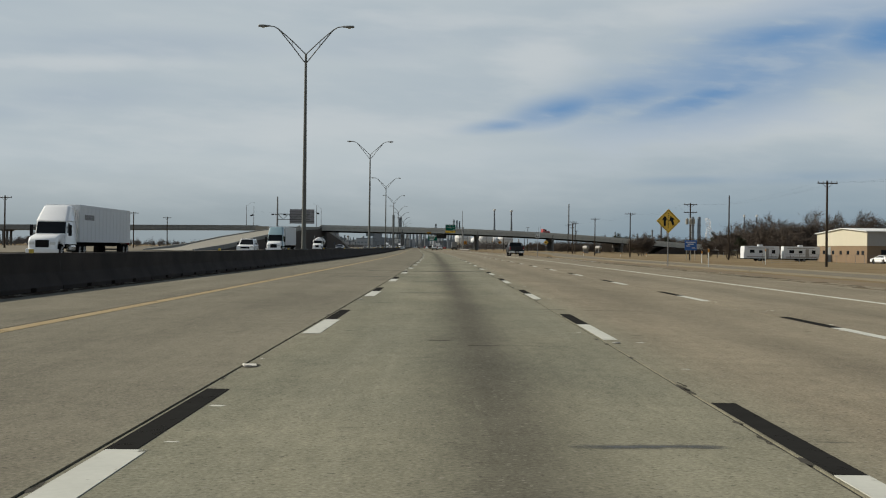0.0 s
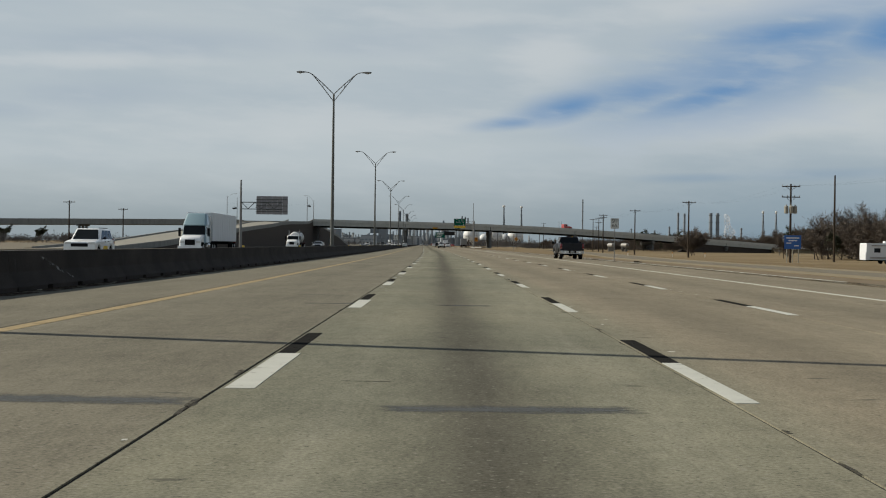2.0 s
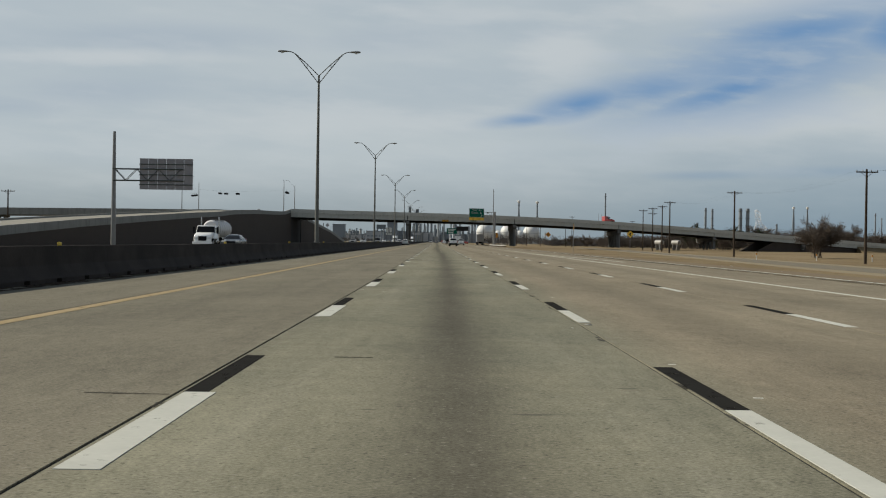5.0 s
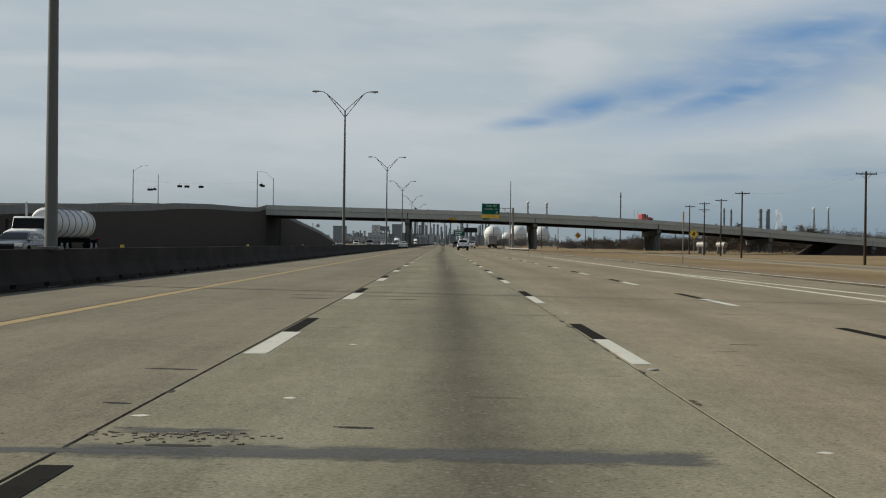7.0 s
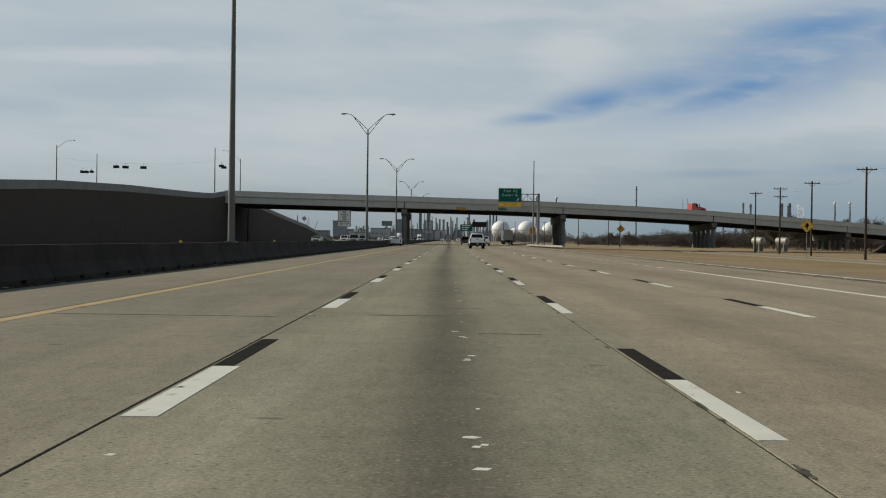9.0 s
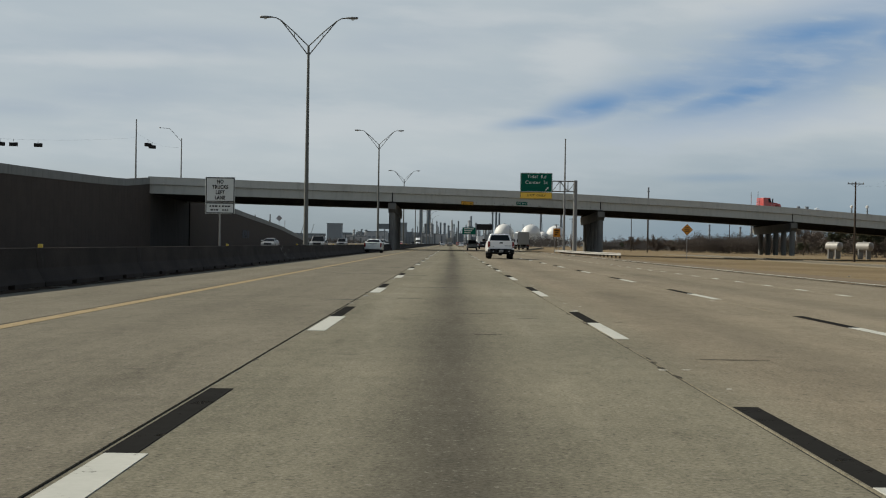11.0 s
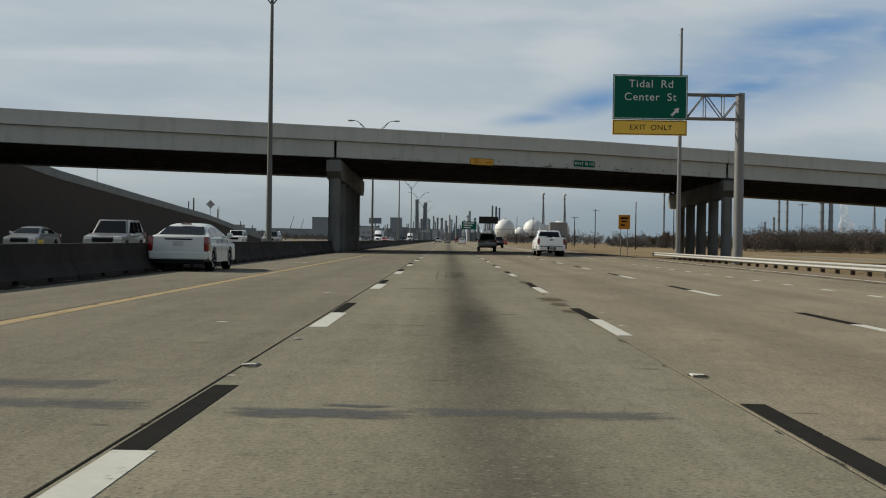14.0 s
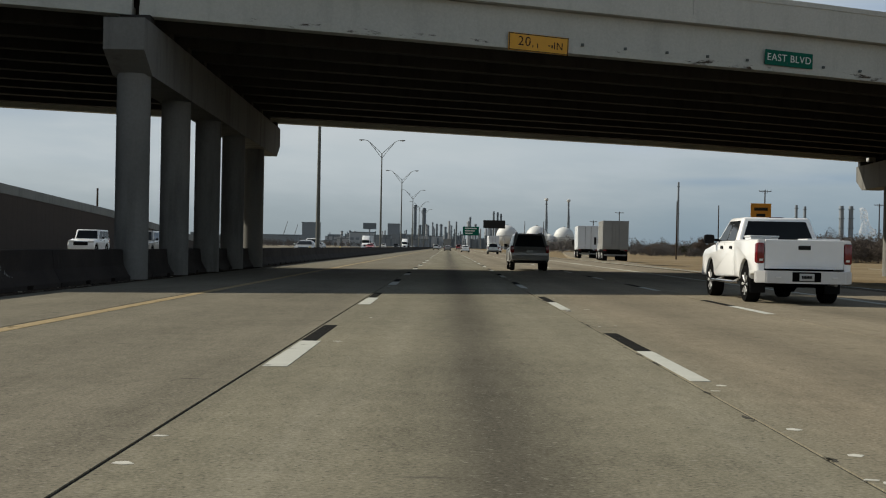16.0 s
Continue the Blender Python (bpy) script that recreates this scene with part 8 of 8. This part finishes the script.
def tree_meshes(seed, height, evergreen):
    """Trunk and limbs in one mesh; the crown as a cloud of twigs or small leaves with gaps."""
    r = random.Random(seed)
    wood, crown = bmesh.new(), bmesh.new()

    def blade(p, d, long_, wide):
        side = d.cross(Vector((r.uniform(-1, 1), r.uniform(-1, 1), r.uniform(-1, 1)))).normalized() * wide
        a = [crown.verts.new(p - side), crown.verts.new(p + side), crown.verts.new(p + d * long_)]
        crown.faces.new(a)

    def grow(p, d, length, rad, level):
        steps = 3
        for i in range(steps):
            d2 = (d + Vector((r.gauss(0, 0.13), r.gauss(0, 0.13), 0.05))).normalized()
            q = p + d2 * length / steps
            tube(wood, p, q, rad * (1 - 0.22 * i), rad * (1 - 0.22 * (i + 1)), 5 if level < 2 else 3, False)
            p, d = q, d2
            if level >= 1:
                for k in range(2):
                    e = (d + Vector((r.gauss(0, 0.7), r.gauss(0, 0.7), r.gauss(0.1, 0.5)))).normalized()
                    if level < 3:
                        grow(p, e, length * r.uniform(0.45, 0.7), rad * 0.45, level + 1) if r.random() < 0.62 else None
        n = {0: 0, 1: 3, 2: 12, 3: 16}[level]
        for k in range(n):
            e = (d + Vector((r.gauss(0, 0.7), r.gauss(0, 0.7), r.gauss(0.15, 0.6)))).normalized()
            o = p - d * r.uniform(0, length * 0.7)
            if evergreen:
                for _ in range(2):
                    blade(o + Vector((r.gauss(0, 0.25), r.gauss(0, 0.25), r.gauss(0, 0.2))), e, r.uniform(0.18, 0.42), r.uniform(0.08, 0.17))
            else:
                [blade(o + Vector((r.gauss(0, 0.3), r.gauss(0, 0.3), r.gauss(0, 0.3))), (e + Vector((r.gauss(0, 0.4), r.gauss(0, 0.4), r.gauss(0, 0.4)))).normalized(), r.uniform(0.35, 1.1), r.uniform(0.018, 0.05)) for _ in range(3)]
        if level == 0:
            for k in range(6):
                a = 2 * math.pi * k / 6 + r.uniform(-0.4, 0.4)
                e = Vector((math.cos(a), math.sin(a), r.uniform(0.5, 1.4))).normalized()
                grow(p - d * r.uniform(0, length * 0.4), e, height * r.uniform(0.28, 0.42), rad * 0.5, 1)

    grow(Vector((0, 0, -0.3)), Vector((0, 0, 1)), height * 0.42, height * 0.022, 0)
    return mesh_of(wood, "trunk", BARK), mesh_of(crown, "crown", LEAF if evergreen else TWIG)


KINDS = [tree_meshes(s, h, ev) for s, h, ev in ((1, 8.0, False), (2, 7.0, False), (3, 8.5, False), (4, 6.5, True), (5, 7.5, True), (6, 6.0, False))]
rng = random.Random(21)


def tree(x, y, scale, kind):
    ever = kind in (3, 4)
    t = thing("tree", "dark evergreen tree in the belt beyond the field" if ever else "bare winter tree in the belt beyond the field", "tree",
              pose(x, y, land(x), 0, 0, rng.uniform(0, 360)) @ Matrix.Diagonal((scale, scale, scale * rng.uniform(0.85, 1.1), 1)), "tree belt")
    part("trunk", KINDS[kind][0], None, t)
    part("crown", KINDS[kind][1], None, t)


for k in range(170):
    y = rng.uniform(670, 830)
    x = 108 + rng.uniform(0, 260)
    tree(x, y, rng.uniform(0.8, 1.35), rng.choice((0, 1, 2, 3, 4, 5, 3)))
for k in range(46):
    y = rng.uniform(285, 345)
    tree(y * rng.uniform(0.235, 0.43), y, rng.uniform(0.75, 1.45), rng.choice((0, 1, 2, 0, 2, 5, 3)))
for x, y, s, k in ((84, 305, 1.25, 0), (92, 318, 1.3, 2), (99, 300, 1.2, 0), (106, 312, 1.1, 3), (113, 300, 1.35, 2), (120, 290, 1.2, 1), (128, 300, 1.3, 0), (136, 310, 1.1, 4), (72, 330, 0.8, 1), (78, 345, 0.9, 4), (87, 335, 0.9, 3), (65, 388, 1.0, 1), (66.5, 391, 0.95, 5), (64, 386, 0.9, 0), (70, 300, 0.9, 1), (110, 285, 1.1, 1), (110.5, 700, 1.75, 4), (121.8, 702, 1.7, 3), (124, 704, 1.6, 4), (131, 700, 1.6, 3), (134, 703, 1.5, 0)):
    tree(x, y, s, k)
for k in range(26):
    tree(rng.uniform(70, 170), rng.uniform(880, 1150), rng.uniform(0.7, 1.0), rng.choice((0, 1, 3, 4)))
for k in range(26):
    tree(-rng.uniform(110, 330), rng.uniform(380, 760), rng.uniform(0.5, 1.0), rng.choice((0, 1, 3, 4, 5)))


def brush(name, label, boxes_, clumps, per, height, mat, seed, leaf):
    """A thicket of rounded crowns, each a loose cloud of small twigs and leaves, too many to count."""
    r = np.random.default_rng(seed)
    pts, size = [], []
    for _ in range(clumps):
        x0, x1, y0, y1 = boxes_[r.integers(len(boxes_))]
        c = np.array((r.uniform(x0, x1), r.uniform(y0, y1)))
        h = height * r.uniform(0.55, 1.0)
        wide = h * r.uniform(0.35, 0.6)
        d = r.normal(0, 1, (per, 3))
        d /= np.linalg.norm(d, axis=1)[:, None]
        d *= (r.random((per, 1)) ** 0.45) * (0.72 + 0.28 * np.sin(5 * d[:, :1] + 3 * d[:, 2:] + r.uniform(0, 6)))
        p = np.empty((per, 3))
        p[:, :2] = c + d[:, :2] * wide
        p[:, 2] = np.maximum(land(c[0]) + h * 0.44 + d[:, 2] * h * 0.52, land(c[0]) + 0.05)
        pts.append(p)
        size.append(np.full(per, leaf * r.uniform(0.7, 1.2)))
    p, k = np.concatenate(pts), np.concatenate(size)[:, None]
    n = len(p)
    a, b = r.normal(0, 1, (n, 3)) * k * 0.6, r.normal(0, 1, (n, 3)) * k * 0.6
    vs = np.concatenate([p - (a + b) * 0.33, p + a, p + b], axis=1).reshape(-1, 3)
    me = bpy.data.meshes.new(name)
    me.from_pydata(vs.tolist(), [], [(3 * i, 3 * i + 1, 3 * i + 2) for i in range(n)])
    me.materials.append(mat)
    return tagged(new(name, me), label, "brush", kind="stuff")


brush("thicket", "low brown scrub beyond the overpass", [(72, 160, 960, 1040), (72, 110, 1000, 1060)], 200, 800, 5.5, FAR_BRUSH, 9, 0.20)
EVERGREEN = plain("dull_green_brush", (0.052, 0.056, 0.038), 0.95, vary=0.35, scale=0.05, fine=2.0)
brush("thicket", "grey-brown winter thicket under the tree belt", [(86, 130, 812, 850), (90, 140, 830, 880), (78, 132, 292, 330), (84, 120, 300, 345)], 330, 1000, 9.0, BRUSH, 3, 0.19)
brush("thicket", "dense brown winter woods behind the overpass", [(112, 250, 665, 740), (115, 420, 700, 800), (108, 270, 690, 760)], 460, 760, 11.0, BRUSH, 13, 0.26)
brush("thicket", "dull green brush among the tree belt", [(95, 150, 850, 930), (110, 420, 680, 820), (84, 130, 300, 345)], 200, 800, 6.5, EVERGREEN, 8, 0.19)
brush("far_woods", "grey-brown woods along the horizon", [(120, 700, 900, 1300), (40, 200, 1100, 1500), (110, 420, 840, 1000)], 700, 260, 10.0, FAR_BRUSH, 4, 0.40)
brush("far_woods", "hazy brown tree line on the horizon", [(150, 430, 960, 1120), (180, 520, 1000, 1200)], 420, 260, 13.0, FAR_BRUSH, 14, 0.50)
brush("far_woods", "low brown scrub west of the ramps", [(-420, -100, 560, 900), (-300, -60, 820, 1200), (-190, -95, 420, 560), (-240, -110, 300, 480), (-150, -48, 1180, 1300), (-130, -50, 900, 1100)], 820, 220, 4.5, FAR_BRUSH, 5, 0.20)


def tufts(name, label, boxes_, count, height, mat, seed, wide):
    """Single dry blades, too many to count."""
    r = np.random.default_rng(seed)
    vs, fs = [], []
    for _ in range(count):
        x0, x1, y0, y1 = boxes_[r.integers(len(boxes_))]
        x, y = r.uniform(x0, x1), r.uniform(y0, y1)
        z = land(x) - 0.02
        d = r.normal(0, 0.35, 2) * height
        s_ = r.normal(0, 1, 2) * wide
        b = len(vs)
        vs += [(x - s_[0], y - s_[1], z), (x + s_[0], y + s_[1], z), (x + d[0], y + d[1], z + height * r.uniform(0.4, 1.3))]
        fs.append((b, b + 1, b + 2))
    me = bpy.data.meshes.new(name)
    me.from_pydata(vs, [], fs)
    me.materials.append(mat)
    return tagged(new(name, me), label, "grass", kind="stuff")


TUFT = plain("dry_grass_blades", (0.215, 0.162, 0.090), 0.95, vary=0.35, scale=0.8)
tufts("grass_tufts", "dry tan grass tufts on the verge", [(15.6, 26.5, 60, 330), (15.6, 26.5, 330, 620), (35.5, 60, 120, 420)], 50000, 0.06, TUFT, 6, 0.010)

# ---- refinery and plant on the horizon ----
# the three plant tones are paled and blued: distance haze mixed into the colour
PLANT_GREY = plain("hazy_plant_steel", (0.21, 0.235, 0.26), 0.7, vary=0.15, scale=0.05)
PLANT_PALE = plain("hazy_plant_pale", (0.37, 0.39, 0.41), 0.7, vary=0.12, scale=0.05)
PLANT_DARK = plain("hazy_plant_dark", (0.15, 0.175, 0.195), 0.7, vary=0.15, scale=0.05)
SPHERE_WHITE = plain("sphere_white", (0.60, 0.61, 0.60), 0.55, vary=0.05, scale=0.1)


def stack(label, x, y, h, r, mat, flare=False, rings=2, group="plant stacks"):
    t = thing("chimney_stack", label, "chimney", pose(x, y, 0), group)
    bm_ = bmesh.new()
    tube(bm_, (0, 0, -1), (0, 0, h), r, r * 0.8, 12)
    part("shaft", bm_, mat, t, "", True)
    for k in range(rings):
        zz = h * (0.55 + 0.38 * k / max(1, rings - 1))
        bm_ = bmesh.new()
        lathe(bm_, [(r * 0.8, zz), (r * 1.22, zz), (r * 1.22, zz + 0.5), (r * 0.8, zz + 0.5)], 12)
        part("platform", bm_, PLANT_DARK, t)
    if flare:
        bm_ = bmesh.new()
        lathe(bm_, [(r * 0.8, h), (r * 1.7, h + 0.8), (r * 1.7, h + 3.2), (r * 0.5, h + 4.0)], 10)
        part("tip", bm_, SPHERE_WHITE, t, "pale stack tip")
        for a in range(3):
            bm_ = bmesh.new()
            tube(bm_, (3.6 * math.cos(a * 2.1), 3.6 * math.sin(a * 2.1), -1), (0.6 * math.cos(a * 2.1), 0.6 * math.sin(a * 2.1), h * 0.97), 0.45, 0.3, 5)
            part("leg", bm_, PLANT_GREY, t)
    return t


PLANT_Y = 2300.0


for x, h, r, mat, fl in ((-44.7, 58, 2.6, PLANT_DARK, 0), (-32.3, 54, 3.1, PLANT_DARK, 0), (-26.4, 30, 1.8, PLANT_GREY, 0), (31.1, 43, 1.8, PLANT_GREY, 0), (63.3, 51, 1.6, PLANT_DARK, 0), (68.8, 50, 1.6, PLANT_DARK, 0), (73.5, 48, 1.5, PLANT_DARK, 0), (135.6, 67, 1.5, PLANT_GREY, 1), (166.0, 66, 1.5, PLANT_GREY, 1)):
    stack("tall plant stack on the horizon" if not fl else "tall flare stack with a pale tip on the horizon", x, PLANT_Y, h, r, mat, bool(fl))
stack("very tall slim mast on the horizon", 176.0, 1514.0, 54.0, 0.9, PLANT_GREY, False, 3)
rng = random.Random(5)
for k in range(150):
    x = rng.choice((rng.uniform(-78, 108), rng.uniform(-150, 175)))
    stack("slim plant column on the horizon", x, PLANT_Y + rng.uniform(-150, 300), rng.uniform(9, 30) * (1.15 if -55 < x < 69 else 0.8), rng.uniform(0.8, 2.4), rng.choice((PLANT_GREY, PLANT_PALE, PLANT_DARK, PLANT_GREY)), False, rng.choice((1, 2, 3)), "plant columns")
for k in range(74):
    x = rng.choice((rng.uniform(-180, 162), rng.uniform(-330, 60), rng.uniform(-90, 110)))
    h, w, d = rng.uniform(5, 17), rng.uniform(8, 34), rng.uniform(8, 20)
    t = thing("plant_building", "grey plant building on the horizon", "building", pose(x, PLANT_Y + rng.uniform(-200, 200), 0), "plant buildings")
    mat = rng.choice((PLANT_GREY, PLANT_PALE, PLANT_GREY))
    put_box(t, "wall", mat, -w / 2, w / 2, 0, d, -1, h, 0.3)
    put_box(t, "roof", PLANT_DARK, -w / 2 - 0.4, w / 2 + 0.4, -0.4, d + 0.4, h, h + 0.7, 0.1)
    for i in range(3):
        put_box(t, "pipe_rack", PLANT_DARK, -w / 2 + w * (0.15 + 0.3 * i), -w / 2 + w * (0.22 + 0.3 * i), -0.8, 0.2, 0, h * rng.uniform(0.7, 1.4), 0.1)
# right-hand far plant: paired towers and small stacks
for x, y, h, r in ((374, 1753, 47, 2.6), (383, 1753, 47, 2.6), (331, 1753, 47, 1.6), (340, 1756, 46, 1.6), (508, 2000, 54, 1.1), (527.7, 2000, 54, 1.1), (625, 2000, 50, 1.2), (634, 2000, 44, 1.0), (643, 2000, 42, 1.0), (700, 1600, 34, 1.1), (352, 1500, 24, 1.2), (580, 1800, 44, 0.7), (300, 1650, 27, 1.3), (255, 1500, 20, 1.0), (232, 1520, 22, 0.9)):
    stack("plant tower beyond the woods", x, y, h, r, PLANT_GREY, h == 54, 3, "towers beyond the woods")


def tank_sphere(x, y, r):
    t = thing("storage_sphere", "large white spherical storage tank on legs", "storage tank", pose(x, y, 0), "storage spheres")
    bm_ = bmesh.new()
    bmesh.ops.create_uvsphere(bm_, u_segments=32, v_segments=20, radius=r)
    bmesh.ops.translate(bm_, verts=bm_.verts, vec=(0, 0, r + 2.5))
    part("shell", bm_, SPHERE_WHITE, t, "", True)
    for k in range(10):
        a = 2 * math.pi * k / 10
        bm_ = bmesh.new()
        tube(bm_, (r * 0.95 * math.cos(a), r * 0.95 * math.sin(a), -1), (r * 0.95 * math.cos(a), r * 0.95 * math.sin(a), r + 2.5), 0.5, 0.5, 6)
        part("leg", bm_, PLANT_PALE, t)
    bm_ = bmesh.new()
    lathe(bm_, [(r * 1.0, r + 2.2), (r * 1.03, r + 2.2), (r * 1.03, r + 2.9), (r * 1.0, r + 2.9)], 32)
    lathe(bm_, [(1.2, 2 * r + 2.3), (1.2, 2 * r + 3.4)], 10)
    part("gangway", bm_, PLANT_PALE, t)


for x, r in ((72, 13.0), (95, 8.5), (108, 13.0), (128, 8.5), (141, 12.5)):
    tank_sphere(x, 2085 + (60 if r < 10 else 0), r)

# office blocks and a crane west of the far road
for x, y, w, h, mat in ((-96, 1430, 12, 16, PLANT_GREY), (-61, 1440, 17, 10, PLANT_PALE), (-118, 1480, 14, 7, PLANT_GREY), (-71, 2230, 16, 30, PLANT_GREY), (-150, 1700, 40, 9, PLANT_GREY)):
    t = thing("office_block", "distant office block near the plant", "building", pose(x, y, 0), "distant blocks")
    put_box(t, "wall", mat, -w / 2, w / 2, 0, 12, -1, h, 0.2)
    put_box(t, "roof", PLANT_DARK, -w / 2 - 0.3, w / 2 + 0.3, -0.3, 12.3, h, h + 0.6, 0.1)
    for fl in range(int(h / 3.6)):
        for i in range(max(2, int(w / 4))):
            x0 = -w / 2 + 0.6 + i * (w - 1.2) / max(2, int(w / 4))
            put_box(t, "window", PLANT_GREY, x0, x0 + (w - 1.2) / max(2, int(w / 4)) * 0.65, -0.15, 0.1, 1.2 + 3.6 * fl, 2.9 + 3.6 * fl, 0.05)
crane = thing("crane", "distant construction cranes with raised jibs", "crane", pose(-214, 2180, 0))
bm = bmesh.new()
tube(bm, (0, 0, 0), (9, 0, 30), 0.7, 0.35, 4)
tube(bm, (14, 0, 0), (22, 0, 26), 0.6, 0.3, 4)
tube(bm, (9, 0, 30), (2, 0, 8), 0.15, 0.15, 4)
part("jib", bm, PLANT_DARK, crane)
for x in (0, 14):
    put_box(crane, "cab", PLANT_DARK, x - 2.5, x + 2.5, -2, 2, 0, 4, 0.2)
for x, y, h in ((-60, 760, 9.0), (-64, 820, 8.5), (-47, 700, 8.0)):
    utility_pole("distant wooden pole west of the far road", x, y, -0.3, h, 0, 0, 0, "distant poles")
board_l = thing("billboard", "dark billboard seen beyond the far traffic", "billboard", pose(-54, 1420, 0))
part("panel", box(bmesh.new(), -4.6, 4.6, 0, 0.8, 12.3, 16.6, 0.1), PLANT_DARK, board_l)
posts(board_l, (0.0,), 0.4, 0, 12.4, 0.5, PLANT_GREY)

# storage tanks on saddles behind the overpass
TANK_SHELL = plain("tank_shell", (0.28, 0.27, 0.25), 0.5, vary=0.15, scale=1.0)


def storage_tank(x, y, turn, r, length):
    t = thing("storage_tank", "off-white horizontal storage tank on two saddles", "tank", pose(x, y, land(x), 0, 0, turn), "storage tanks behind the overpass")
    z = r + 1.7
    bm_ = bmesh.new()
    lathe(bm_, [(0.0, -length / 2 - 0.35 * r), (0.55 * r, -length / 2 - 0.27 * r), (0.9 * r, -length / 2 - 0.1 * r), (r, -length / 2), (r, length / 2), (0.9 * r, length / 2 + 0.1 * r), (0.0, length / 2 + 0.35 * r)], 24, "y", (0, 0, z))
    part("shell", bm_, TANK_SHELL, t, "", True)
    for k in (-0.3, 0.3):
        part("saddle", box(bmesh.new(), -0.8 * r, 0.8 * r, k * length - 0.15, k * length + 0.15, -0.1, z - 0.6 * r, 0.02), STEEL, t)
    bm_ = bmesh.new()
    tube(bm_, (0, 0, z + r - 0.05), (0, 0, z + r + 0.25), 0.25, 0.25, 12)
    part("manhole", bm_, STEEL, t)


for x, y, turn in ((81.5, 640.0, 32), (87.3, 638.0, 38)):
    storage_tank(x, y, turn, 0.95, 3.2)

# ramp sign seen from behind, with a marker pole beside it
ramp_sign = thing("ramp_sign", "grey back of a diamond sign on the ramp", "road sign", pose(-46.5, 714.0, ramp_z(714) - 0.95))
part("panel", box(bmesh.new(), -0.6, 0.6, 0, 0.03, -0.6, 0.6, 0.05), SIGN_BACK, ramp_sign).matrix_basis = pose(0, 0, 4.2, 0, 45, 0)
posts(ramp_sign, (0.0,), 0.06, -0.1, 4.6, 0.05)
pole = thing("marker_pole", "short grey pole on the ramp", "post", pose(-45.2, 716.0, ramp_z(716) - 0.95))
posts(pole, (0.0,), 0.0, -0.1, 3.9, 0.07)

# steam from the plant behind the woods
STEAM, n, b = material("white_steam")
b.inputs["Base Color"].default_value = (0.85, 0.86, 0.87, 1)
b.inputs["Roughness"].default_value = 1.0
b.inputs["Specular IOR Level"].default_value = 0.0
edge = n.add("ShaderNodeMixShader", Fac=n.span(n.noise(n.add("ShaderNodeTexCoord").outputs["Object"], 0.25, 4.0, 0.6), 0.34, 0.72, 0.05, 0.50))
out = [q for q in STEAM.node_tree.nodes if q.bl_idname == "ShaderNodeOutputMaterial"][0]
n.t.links.new(n.add("ShaderNodeBsdfTransparent").outputs[0], edge.inputs[1])
soft = n.add("ShaderNodeMixShader", Fac=0.6)
n.t.links.new(b.outputs[0], soft.inputs[1])
n.t.links.new(n.add("ShaderNodeBsdfTranslucent", Color=(0.9, 0.91, 0.92, 1)).outputs[0], soft.inputs[2])
n.t.links.new(soft.outputs[0], edge.inputs[2])
n.t.links.new(edge.outputs[0], out.inputs[0])
plume = thing("steam_plume", "ragged white steam plume over the distant plant", "steam", pose(398, 1753, 0))
bm = bmesh.new()
bmesh.ops.create_icosphere(bm, subdivisions=4, radius=1.0)
for v in bm.verts:
    h = (v.co.z + 1) / 2
    wide = 4.5 + 2.5 * math.sin(7 * h + 0.6) + 3.0 * (1 - h)
    lump = 1 + 0.22 * math.sin(5 * v.co.x + 9 * h) + 0.18 * math.sin(6 * v.co.y - 13 * h + 1)
    v.co = (v.co.x * wide * lump - 4 * h * h, v.co.y * wide * lump, 12 + 34 * h)
part("cloud", bm, STEAM, plume, "", True)
bm = bmesh.new()
tube(bm, (0, 0, -1), (0, 0, 14), 2.4, 1.8, 12)
part("vent_stack", bm, PLANT_GREY, plume, "", True)
